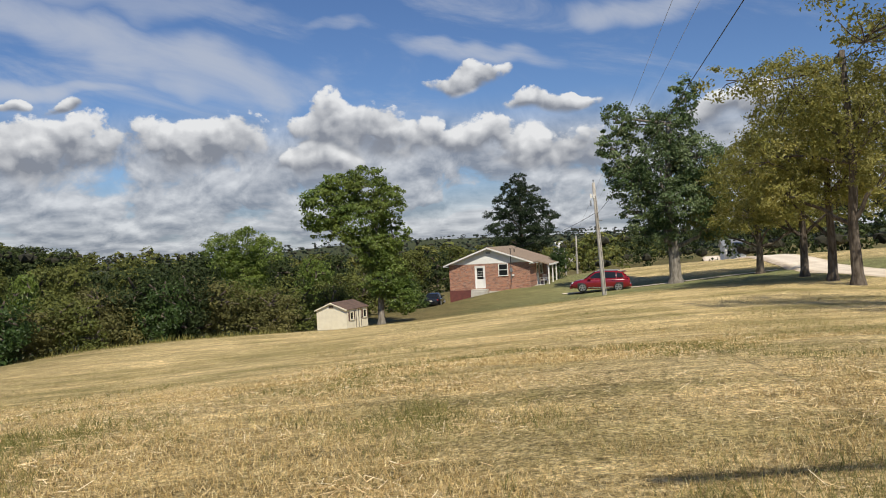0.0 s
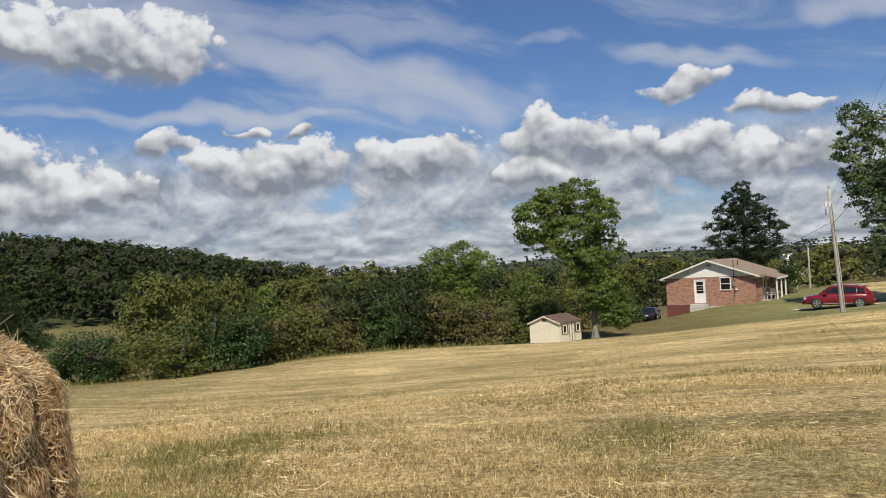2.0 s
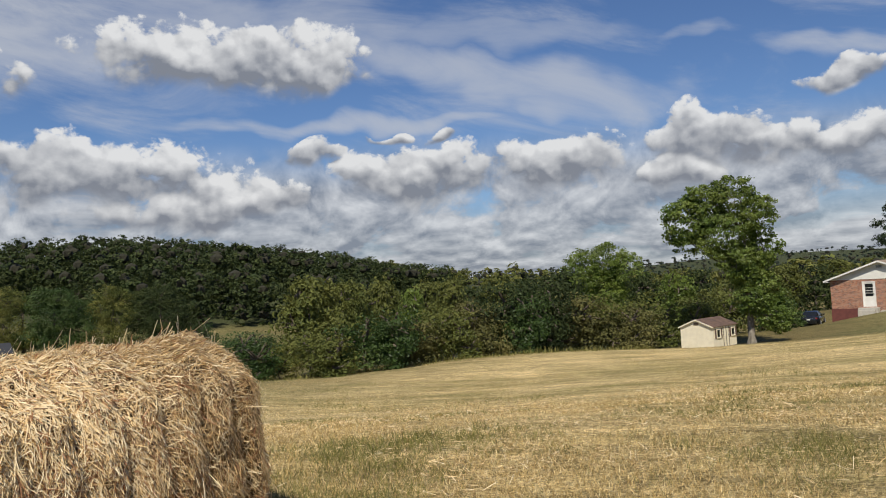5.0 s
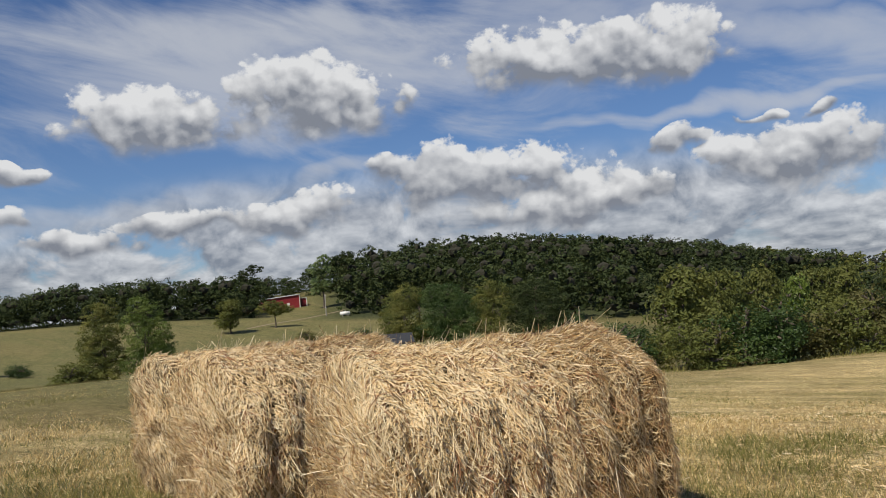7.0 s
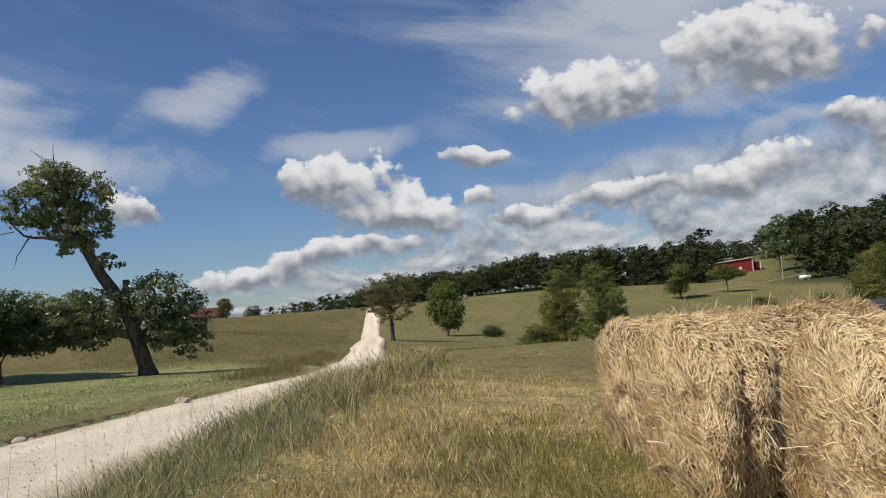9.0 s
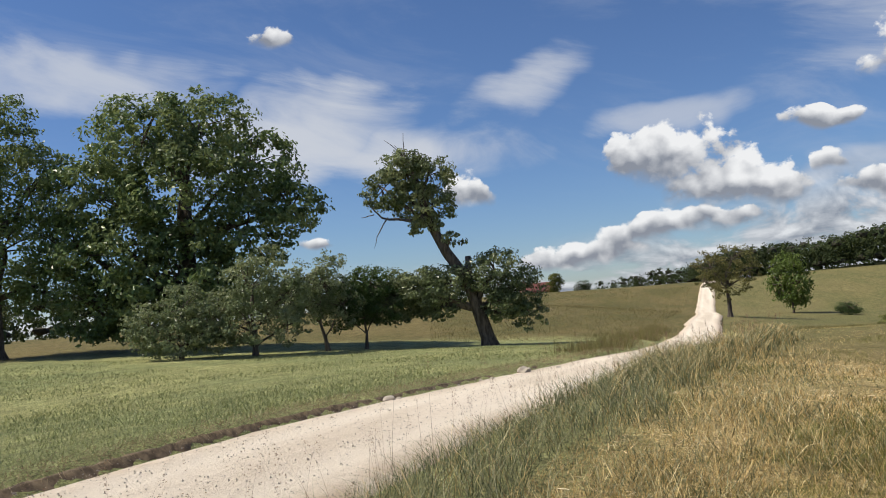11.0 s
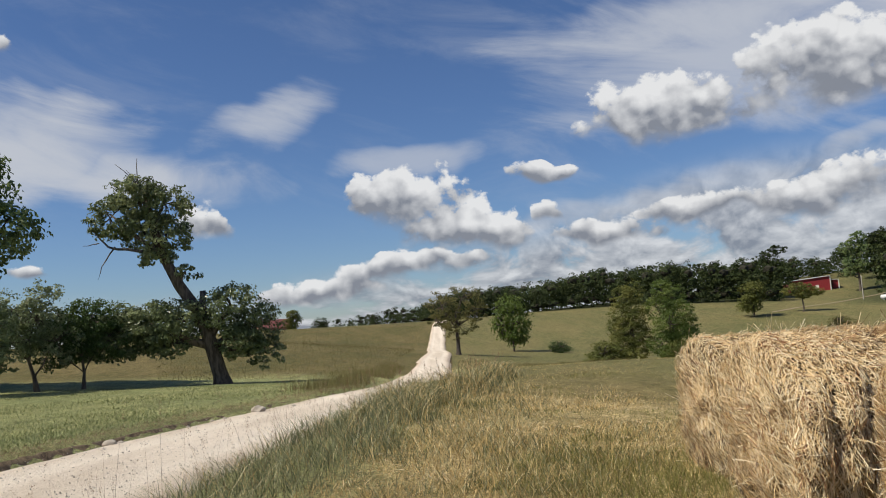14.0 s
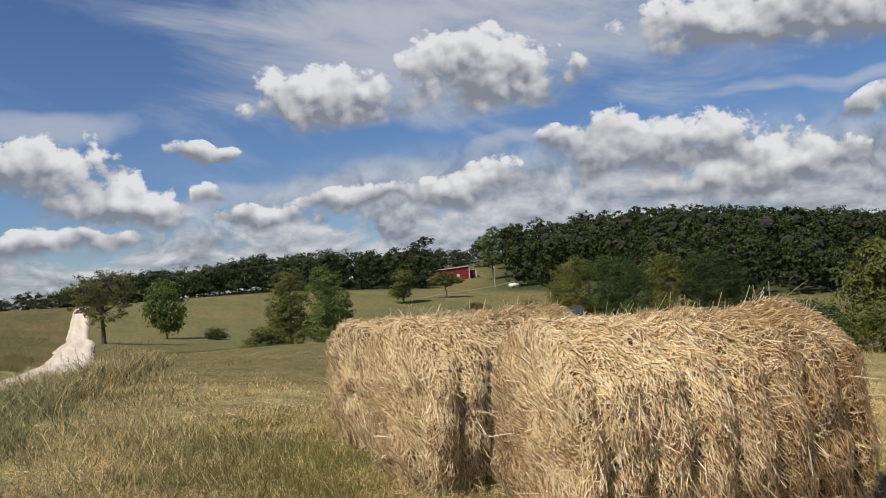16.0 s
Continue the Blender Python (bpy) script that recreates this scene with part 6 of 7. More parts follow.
def black_sedan():
    x, y = bearing(0.6, 84)
    m = pose(x, y, gz(x, y), 0, 0, 82)
    secs = [(-2.35, 0.70, 0.42, 0.78, 0.86, 0.62), (-2.25, 0.83, 0.30, 0.86, 0.98, 0.72), (-1.5, 0.88, 0.24, 0.90, 0.99, 0.74), (0, 0.89, 0.24, 0.88, 0.95, 0.76), (1.3, 0.88, 0.26, 0.82, 0.90, 0.72), (2.1, 0.80, 0.30, 0.70, 0.76, 0.60), (2.36, 0.62, 0.40, 0.56, 0.6, 0.45)]
    cabin = [(-1.75, 0.72, 0.88, 0.94, 0.98, 0.62), (-1.05, 0.76, 0.9, 0.96, 1.36, 0.54), (-0.3, 0.77, 0.9, 0.96, 1.43, 0.56), (0.3, 0.77, 0.9, 0.95, 1.38, 0.55), (1.1, 0.72, 0.86, 0.91, 0.94, 0.6)]
    glass = [("rear_window", [(-1.70, 0.56, 1.00), (-1.70, -0.56, 1.00), (-1.10, -0.48, 1.35), (-1.10, 0.48, 1.35)]), ("windscreen", [(1.06, -0.55, 0.97), (1.06, 0.55, 0.97), (0.36, 0.48, 1.37), (0.36, -0.48, 1.37)])]
    for s in (-1, 1):
        glass.append(("side_window", [(0.85, s * 0.76, 0.98), (0.28, s * 0.60, 1.31), (-0.30, s * 0.61, 1.36), (-0.30, s * 0.79, 0.99)]))
        glass.append(("side_window", [(-0.38, s * 0.79, 0.99), (-0.38, s * 0.61, 1.36), (-1.02, s * 0.59, 1.30), (-1.35, s * 0.76, 1.00)]))
    wh = [(wx, wy, 1 if wy > 0 else -1) for wx in (1.38, -1.36) for wy in (0.80, -0.80)]
    extras = [("tail_lamp", "lampred", [(-2.33, -2.2, 0.42, 0.76, 0.74, 0.87)], ""), ("tail_lamp", "lampred", [(-2.33, -2.2, -0.76, -0.42, 0.74, 0.87)], ""), ("bumper", "carblack", [(-2.44, -2.25, -0.74, 0.74, 0.34, 0.60)], ""),
              ("number_plate", "white", [(-2.37, -2.345, -0.16, 0.16, 0.66, 0.76)], "blank pale number plate"), ("boot_trim", "chrome", [(-2.37, -2.34, -0.40, 0.40, 0.80, 0.83)], "bright strip on the boot"),
              ("door_mirror", "carblack", [(0.65, 0.82, 0.8, 0.98, 0.94, 1.06)], ""), ("door_mirror", "carblack", [(0.65, 0.82, -0.98, -0.8, 0.94, 1.06)], "")]
    car("black_sedan", "black saloon car parked below the house", m, "carblack", secs, cabin, glass, wh, 0.33, extras)


black_sedan()


# ---- poles and wires ----
def pole_thing(label, base, top, r, arms):
    bx, by, bz = base
    root = thing("utility_pole", label, "utility pole", pose(bx, by, bz))
    tx, ty, tz = (t - b for t, b in zip(top, base))
    v, f = tube([(0, 0, -0.4), (tx * 0.3, ty * 0.3, tz * 0.3), (tx * 0.7, ty * 0.7, tz * 0.7), (tx, ty, tz)], [r, r * 0.9, r * 0.75, r * 0.62], 12)
    part("shaft", mesh_of("shaft", v, f, M["polewood"], True), None, root)
    for nm, mat, a, b, rr in arms:
        bm = bmesh.new()
        rod(bm, a, b, rr)
        part(nm, bm, M[mat], root)
    return root


P1B, P1T = (10.95, 55.85, gz(10.95, 55.85)), (10.60, 55.95, 5.35)
pole_thing("weathered leaning wooden utility pole with insulators", P1B, P1T, 0.17, [
    ("bracket", "grey", (-0.30, 0.05, 6.85), (-0.62, 0.0, 6.85), 0.03), ("insulator", "white", (-0.60, 0, 6.75), (-0.60, 0, 7.05), 0.07), ("insulator", "white", (-0.40, 0, 6.75), (-0.40, 0, 7.0), 0.06),
    ("pole_pin", "grey", (-0.35, 0.1, 7.6), (-0.35, 0.1, 7.95), 0.02), ("insulator", "grey", (-0.35, 0.1, 7.9), (-0.35, 0.1, 8.02), 0.05), ("hook", "grey", (-0.2, 0, 5.2), (0.1, -0.1, 5.2), 0.03), ("ground_wire", "cable", (0.05, -0.17, 0.1), (-0.28, -0.05, 6.9), 0.012),
    ("cutout", "grey", (-0.62, 0, 6.6), (-0.62, 0, 6.2), 0.05)])
P2B, P2T = (*bearing(-9.5, 95), 0), (*bearing(-9.53, 95), 1.85)
P2B = (P2B[0], P2B[1], gz(P2B[0], P2B[1]))
pole_thing("slender wooden pole standing beyond the drive", P2B, P2T, 0.12, [("insulator", "grey", (0, 0, P2T[2] - P2B[2]), (0, 0, P2T[2] - P2B[2] + 0.15), 0.05)])
p3 = bearing(-8.7, 112)
pole_thing("short grey wooden pole in the pasture", (*p3, gz(*p3)), (p3[0] - 0.05, p3[1], gz(*p3) + 3.6), 0.10, [("pole_cap", "grey", (-0.05, 0, 3.55), (-0.05, 0, 3.66), 0.07)])
P4 = (5.2, -2.6, gz(5.2, -2.6))
pole_thing("wooden utility pole with a crossarm by the road", P4, (5.2, -2.6, 9.9), 0.16, [("crossarm", "polewood", (-1.9, 0.12, 9.5), (0.9, 0.12, 9.5), 0.06)])


def wire(name, label, p, q, sag, r):
    p, q = np.array(p, float), np.array(q, float)
    s = np.linspace(0, 1, 26)[:, None]
    pts = p + (q - p) * s - np.array((0, 0, 1)) * sag * 4 * s * (1 - s)
    v, f = tube(pts, [r] * 26, 6)
    tagged(new(name, mesh_of(name, v, f, M["cable" if r > 0.01 else "grey"], True)), label, "cable", "overhead lines")


wire("power_cable", "thick black service cable between two poles", (5.1, -2.5, 9.6), (10.75, 55.85, 3.2), 0.55, 0.013)
wire("power_cable", "black service drop from pole to house", (10.70, 55.9, 3.3), (6.3, 75.2, 0.95), 0.35, 0.014)
wire("power_line", "thin overhead power line", (3.4, -2.5, 9.95), (P2T[0], P2T[1], P2T[2] + 0.15), 0.35, 0.006)
wire("power_line", "thin overhead power line", (4.3, -2.5, 9.95), (P2T[0] + 0.3, P2T[1], P2T[2] + 0.1), 0.35, 0.006)


# ---- far buildings ----
def barn():
    x, y = bearing(61.9, 255)
    root = thing("red_barn", "red sheet-metal barn with a white metal roof", "barn", pose(x, y, gz(x, y) - 0.4, 0, 0, 61.9 + 10))
    part("wall", prism([(-5.5, 0), (5.5, 0), (5.5, 4.4), (-5.5, 3.6)], 0, 0.2), M["barnred"], root)
    part("wall", prism([(-5.5, 0), (5.5, 0), (5.5, 4.4), (-5.5, 3.6)], 8.8, 9.0), M["barnred"], root)
    part("wall", boxes((5.3, 5.5, 0.2, 8.8, 0, 4.35)), M["barnred"], root)
    part("wall", boxes((-5.5, -5.3, 0.2, 8.8, 0, 3.6)), M["barnred"], root)
    part("roof", prism([(-5.8, 3.62), (5.7, 4.48), (5.7, 4.62), (-5.8, 3.76)], -0.35, 9.3), M["tin"], root, "white metal roof")
    for k in range(10):
        xx = -5.2 + k * 1.1
        part("roof_rib", prism([(xx, 3.78 + 0.0748 * (xx + 5.8)), (xx + 0.05, 3.78 + 0.0748 * (xx + 5.8)), (xx + 0.05, 3.84 + 0.0748 * (xx + 5.8)), (xx, 3.84 + 0.0748 * (xx + 5.8))], -0.35, 9.3), M["tin"], root)
    part("corner_post", boxes((5.5, 5.75, -0.1, 0.15, 0, 4.45)), M["white"], root)
    lt = part("lean_to", boxes((6.6, 8.0, 2.0, 8.8, 0, 3.3)), M["barnred"], root)
    part("lean_to_roof", boxes((6.4, 8.3, 1.7, 9.1, 3.3, 3.45)), M["tin"], root)
    part("lean_to_post", boxes((8.05, 8.3, 1.8, 2.0, 0, 3.3)), M["white"], root)
    d = part("door", boxes((1.6, 2.5, -0.04, -0.005, 0, 2.1)), M["white"], root, "small white door")
    part("sliding_door", boxes((-4.2, -0.6, -0.05, -0.005, 0, 3.0)), M["barnred"], root)
    return root


barn()


def far_house(name, label, cat, az, d, w, dep, h, rise, wall, roof, turn, lift=0.0, chimney=False):
    x, y = bearing(az, d)
    root = thing(name, label, cat, pose(x, y, gz(x, y) - 0.3 + lift, 0, 0, az + turn))
    part("wall", boxes((-w / 2, w / 2, 0, 0.2, 0, h)), M[wall], root)
    part("wall", boxes((-w / 2, w / 2, dep - 0.2, dep, 0, h)), M[wall], root)
    for sx in (-1, 1):
        part("gable_wall", prism([(0.0, 0), (dep - 0.4, 0), (dep - 0.4, h), (dep / 2 - 0.2, h + rise), (0.0, h)], -0.1, 0.1), M[wall], root).matrix_basis = pose(sx * (w / 2 - 0.1), 0.2, 0, 0, 0, 90)
    for y0, y1 in ((-0.3, dep / 2), (dep + 0.3, dep / 2)):
        sl = part("roof_slope", prism([(y0, h - 0.1), (y1, h + rise), (y1, h + rise + 0.12), (y0, h + 0.02)], -w / 2 - 0.3, w / 2 + 0.3), M[roof], root)
        sl.matrix_basis = pose(0, 0, 0, 0, 0, 90)
    for k in (-0.28, 0.22):
        wi = part("window", boxes((w * k - 0.4, w * k + 0.4, -0.04, 0.0, h * 0.38, h * 0.8)), M["white"], root)
        part("pane", boxes((w * k - 0.32, w * k + 0.32, -0.06, -0.04, h * 0.42, h * 0.76)), M["glass"], wi)
    if chimney:
        part("chimney", boxes((-w / 2 + 0.6, -w / 2 + 1.2, dep / 2 - 0.3, dep / 2 + 0.3, h + rise * 0.5, h + rise + 0.9)), M["brick"], root)
    return root


far_house("farmhouse", "far farmhouse with a dark red roof and chimney", "house", 98.0, 222, 8.5, 7, 2.0, 2.2, "brick", "maroon", 8, 0.6, True)
far_house("small_shed", "small white shed under the hill woods", "shed", 55.6, 250, 2.2, 2.4, 2.0, 0.5, "white", "tin", 10, 0.8)
far_house("white_house", "far white house in the valley", "house", -8.5, 300, 4.0, 6, 4.0, 1.6, "white", "white", 20, 3.0)
far_house("white_house", "far pale house in the valley", "house", -9.0, 290, 4.5, 5, 3.0, 1.0, "concrete", "tin", -10, 0.6)
far_house("dark_roofed_shed", "low shed with a dark grey metal roof in the hollow", "shed", 54.9, 60, 3.6, 3.0, 1.75, 0.5, "grey", "darktin", 4)
far_house("white_house", "white house far along the road", "house", -19.9, 150, 3.5, 5, 2.4, 1.0, "white", "grey", 10, 0.5)


def gas_tank():
    x, y = bearing(57.6, 205)
    root = thing("gas_tank", "white cylindrical gas tank on the pasture", "gas tank", pose(x, y, gz(x, y), 0, 0, 57.6 + 4))
    bm = bmesh.new()
    rod(bm, (-1.05, 0, 0.75), (1.05, 0, 0.75), 0.46, n=20)
    for s in (-1, 1):
        bmesh.ops.create_uvsphere(bm, u_segments=20, v_segments=10, radius=0.46, matrix=Matrix.Translation((s * 1.05, 0, 0.75)) @ Matrix.Diagonal((0.55, 1, 1, 1)))
    part("vessel", bm, M["white"], root, "", True)
    part("dome_cap", boxes((-0.2, 0.2, -0.18, 0.18, 1.18, 1.36), bevel=0.05), M["white"], root)
    for s in (-0.7, 0.7):
        part("saddle", boxes((s - 0.08, s + 0.08, -0.4, 0.4, -0.15, 0.45)), M["concrete"], root)


gas_tank()
p5 = bearing(58.9, 212)
pole_thing("brown wooden pole beside the gas tank", (*p5, gz(*p5)), (p5[0], p5[1], gz(*p5) + 5.6), 0.14, [("crossarm", "polewood", (-0.5, 0, 5.2), (0.5, 0, 5.2), 0.05)])


def track(name, label, pts, half, mat):
    L = spline(pts, 8)
    t = np.gradient(L, axis=0)
    t /= np.linalg.norm(t, axis=1)[:, None]
    nrm = np.stack((-t[:, 1], t[:, 0]), 1)
    V = []
    for p, q in zip(L, nrm):
        for c in (-1, -0.4, 0.4, 1):
            x, y = p + q * half * c * (1 + 0.3 * noise.noise(Vector((p[0] * 0.6, p[1] * 0.6, c))))
            V.append((x, y, gz(x, y) + 0.05))
    Fc = [(i * 4 + k, i * 4 + k + 1, i * 4 + 5 + k, i * 4 + 4 + k) for i in range(len(L) - 1) for k in range(3)]
    tagged(new(name, mesh_of(name, V, Fc, M[mat], True)), label, "drive", "", "structure")


track("driveway", "pale gravel drive beside the house", ((9.5, 66.2), (12.2, 64.9), (15.5, 64.0), (20, 63.5), (25.5, 62)), 0.32, "road")
track("driveway", "pale worn track on the pasture", (bearing(57.6, 232), bearing(58.6, 222), bearing(60.5, 206), bearing(62.5, 196), bearing(64.3, 186)), 0.55, "dust")

# ---- grasses ----


def blades(rng, base, length, width, lean, mat, name, segs=1, droop=0.0):
    """Tapering blades rising from the points of base; lean is a vector for each."""
    n = len(base)
    a = rng.uniform(0, 2 * math.pi, n)
    side = np.stack((np.cos(a), np.sin(a), np.zeros(n)), 1) * (width / 2)[:, None]
    rows = []
    for k in range(segs + 1):
        s = k / segs
        c = base + np.array((0, 0, 1)) * (length * (s - droop * s ** 2.6))[:, None] + lean * s ** 1.6
        rows.append(c)
    if segs == 1:
        V = np.stack((base - side, base + side, rows[1]), 1).reshape(-1, 3)
        Fc = np.arange(3 * n).reshape(-1, 3)
    else:
        P = []
        for k, c in enumerate(rows[:-1]):
            w = 1 - 0.75 * k / segs
            P += [c - side * w, c + side * w]
        P.append(rows[-1])
        V = np.stack(P, 1).reshape(-1, 3)
        m = 2 * segs + 1
        base_i = (np.arange(n) * m)[:, None]
        Fc = []
        for k in range(segs - 1):
            Fc.append(base_i + np.array((2 * k, 2 * k + 1, 2 * k + 3, 2 * k + 2)))
        quads = np.concatenate(Fc).tolist()
        tris = (base_i + np.array((2 * segs - 2, 2 * segs - 1, 2 * segs))).tolist()
        Fc = quads + tris
    return mesh_of(name, V, Fc, mat)


def scatter(rng, n, az0, az1, d0, d1, power=1.0):
    az = np.radians(rng.uniform(az0, az1, n))
    d = d0 * (d1 / d0) ** (rng.uniform(0, 1, n) ** power)
    return -0.35 - d * np.sin(az), -0.2 + d * np.cos(az), d


def patchy(x, y, f, z):
    return np.array([noise.noise(Vector((a * f, b * f, z))) for a, b in zip(x, y)])


def stuff(name, me, label, cat):
    return tagged(new(name, me), label, cat, "", "stuff")


rng = np.random.default_rng(101)
# standing stubble and short grass on the hay field
x, y, d = scatter(rng, 450000, -33, 112, 3.6, 60, 1.25)
nx, ny, nd = scatter(rng, 24000, -180, 180, 0.5, 4.0, 0.5)
x, y, d = np.concatenate((x, nx)), np.concatenate((y, ny)), np.concatenate((d, nd))
g, side = road_gap(x, y)
ok = (side > 0) & (g > 3.3)
x, y, d = x[ok], y[ok], d[ok]
z = ground_z(x, y)
pn = patchy(x, y, 0.35, 1.0) + 0.6 * patchy(x, y, 1.7, 5.0)
west = smooth01(np.degrees(np.arctan2(-x - 0.35, y + 0.2)), 48, 72)
green = (pn + rng.normal(0, 0.25, len(x)) + 0.14 * west) > 0.40
base = np.stack((x, y, z - 0.01), 1)
far_w = np.clip(d / 6, 1, 3)
tall = 1 + 0.9 * np.clip(pn, 0, 1)
for pick, mat, nm, lab, h0, h1 in ((~green, "stubble", "stubble", "dry mown hay stubble covering the field", 0.02, 0.062), (green, "blade", "field_grass", "short green grass among the stubble", 0.03, 0.09)):
    b = base[pick]
    n = len(b)
    L = rng.uniform(h0, h1, n) * tall[pick]
    a = rng.uniform(0, 2 * math.pi, n)
    lean = np.stack((np.cos(a), np.sin(a), np.zeros(n)), 1) * (L * rng.uniform(0.2, 1.1, n))[:, None]
    stuff(nm, blades(rng, b, L, rng.uniform(0.0034, 0.0068, n) * far_w[pick], lean, M[mat], nm), lab, "grass")
# cut straw lying about
x, y, d = scatter(rng, 72000, -33, 108, 2.4, 24)
g, side = road_gap(x, y)
keep = (side > 0) & (g > 3.6) & (patchy(x, y, 0.45, 8.0) + 0.5 * patchy(x, y, 0.9, 2.0) + rng.normal(0, 0.2, len(x)) > 0.02 + 0.25 * smooth01(np.degrees(np.arctan2(-x - 0.35, y + 0.2)), 50, 68))
x, y, d = x[keep], y[keep], d[keep]
n = len(x)
a = rng.uniform(0, 2 * math.pi, n)
L = rng.uniform(0.04, 0.14, n)
c = np.stack((x, y, ground_z(x, y) + rng.uniform(0.015, 0.06, n)), 1)
t = np.stack((np.cos(a), np.sin(a), rng.normal(0, 0.22, n)), 1) * (L / 2)[:, None]
w = np.stack((-np.sin(a), np.cos(a), rng.normal(0, 0.5, n)), 1) * (rng.uniform(0.0011, 0.0022, n) * np.clip(d / 8, 1, 2))[:, None]
V = np.stack((c - t - w, c - t + w, c + t + w, c + t - w), 1).reshape(-1, 3)
stuff("cut_straw", mesh_of("cut_straw", V, np.arange(4 * n).reshape(-1, 4), M["straw"]), "cut straw lying in loose swaths", "straw")


def along_road(rng, n, s0, s1, g0, g1, sgn):
    """Points beside the road: s in metres of x, g the distance from its middle line."""
    keepL = ROADLINE[(ROADLINE[:, 0] > s0) & (ROADLINE[:, 0] < s1) & (ROADLINE[:, 1] < 12)]
    t = np.gradient(keepL, axis=0)
    seg = np.linalg.norm(t, axis=1)
    t /= seg[:, None]
    nrm = np.stack((-t[:, 1], t[:, 0]), 1) * sgn
    dist = np.hypot(keepL[:, 0], keepL[:, 1])
    p = seg / np.maximum(dist, 5) ** 0.9
    i = rng.choice(len(keepL), n, p=p / p.sum())
    u = rng.uniform(-0.5, 0.5, n)[:, None] * seg[i][:, None] * t[i]
    q = keepL[i] + u + nrm[i] * rng.uniform(g0, g1, n)[:, None]
    return q[:, 0], q[:, 1], np.hypot(q[:, 0], q[:, 1])


# tall roadside grass on the field side
x, y, d = along_road(rng, 62000, -75, 1.0, 2.1, 5.6, 1)
g, _ = road_gap(x, y)
ok = (d > 2.6) & (g < 3.7 + 1.2 * patchy(x, y, 0.7, 17.0) + 0.6 * patchy(x, y, 2.3, 5.0))
x, y, d, g = x[ok], y[ok], d[ok], g[ok]
n = len(x)
pn = patchy(x, y, 0.5, 3.0)
L = rng.uniform(0.2, 0.72, n) * (1 + 0.8 * pn) * (0.5 + 0.5 * np.exp(-((g - 3.3) / 1.1) ** 2)) * (0.85 + 0.62 * smooth01(d, 9, 17) * (1 - smooth01(d, 26, 38)))
a = rng.uniform(0, 2 * math.pi, n)
lean = np.stack((np.cos(a), np.sin(a), np.zeros(n)), 1) * (L * rng.uniform(0.2, 1.15, n))[:, None]
b, w = np.stack((x, y, ground_z(x, y) - 0.02), 1), rng.uniform(0.0030, 0.0062, n) * np.clip(d / 8, 1, 5)
tan = rng.uniform(0, 1, n) < 0.12 + 0.26 * smooth01(d, 10, 22)
for pick, mat, nm, lab in ((~tan, "verge", "roadside_grass", "tall grey-green grass along the road"), (tan, "stubble", "dry_roadside_grass", "tall dry grass along the road")):
    stuff(nm, blades(rng, b[pick], L[pick], w[pick], lean[pick], M[mat], nm, 3, 0.34), lab, "grass")
# dry stems and seed heads standing out of it
x, y, d = along_road(rng, 420, -34, -3.0, 1.7, 3.4, 1)
ok = patchy(x, y, 0.8, 21.0) + rng.normal(0, 0.25, len(x)) > -0.05
x, y, d = x[ok], y[ok], d[ok]
n = len(x)
L = rng.uniform(0.5, 1.05, n)
a = rng.uniform(0, 2 * math.pi, n)
lean = np.stack((np.cos(a), np.sin(a), np.zeros(n)), 1) * (L * rng.uniform(0.05, 0.4, n))[:, None]
b = np.stack((x, y, ground_z(x, y) - 0.02), 1)
stuff("dry_stems", blades(rng, b, L, np.full(n, 0.0032) * np.clip(d / 9, 1, 4), lean, M["seed"], "dry_stems", 3, 0.05), "dry reddish grass stems above the verge", "grass")
tips = b + np.array((0, 0, 1)) * (L * 0.95)[:, None] + lean
k = 26
idx = np.repeat(np.arange(n), k)
s = rng.uniform(0, 0.24, n * k)
c = tips[idx] - (np.array((0, 0, 1)) * 0.8 + lean[idx] * 0.6) * s[:, None] + rng.normal(0, 0.010, (n * k, 3))
V, Fc = leaf_cards(rng, c, unit(rng, n * k), np.clip(d[idx] / 10, 1, 3) * 0.013, 0.35)
stuff("seed_heads", mesh_of("seed_heads", V, Fc, M["seed"]), "feathery reddish seed heads above the verge", "grass")
# rank weeds on the lawn side where the road dips
x, y, d = along_road(rng, 9000, -60, -27.5, 1.9, 3.8, -1)
ok = patchy(x, y, 0.35, 31.0) + rng.normal(0, 0.2, len(x)) > -0.15
x, y, d = x[ok], y[ok], d[ok]
n = len(x)
L = rng.uniform(0.2, 0.75, n) * (1 + 0.7 * patchy(x, y, 0.6, 14.0))
a = rng.uniform(0, 2 * math.pi, n)
lean = np.stack((np.cos(a), np.sin(a), np.zeros(n)), 1) * (L * rng.uniform(0.1, 0.6, n))[:, None]
stuff("bank_weeds", blades(rng, np.stack((x, y, ground_z(x, y) - 0.03), 1), L, rng.uniform(0.008, 0.018, n), lean, M["meadow"], "bank_weeds", 2, 0.2), "rank olive weeds along the dipping road", "weeds")
# long bent grass left standing in clumps between the verge and the bales
x, y, d = scatter(rng, 52000, 52, 108, 3.2, 26)
g, side = road_gap(x, y)
clump = patchy(x, y, 0.8, 12.0) + 0.6 * patchy(x, y, 2.6, 4.0) + 0.9 * np.exp(-((g - 4.6) / 1.2) ** 2) + rng.normal(0, 0.12, len(x))
ok = (side > 0) & (g > 3.8) & (clump > 0.30) & (np.hypot(x + 4.4, y - 3.3) > 1.3) & (np.hypot(x + 7.2, y - 3.2) > 1.5)
x, y, d, clump = x[ok], y[ok], d[ok], clump[ok]
n = len(x)
L = rng.uniform(0.08, 0.30, n) * np.clip(0.5 + clump, 0.6, 1.5)
a = rng.uniform(0, 2 * math.pi, n)
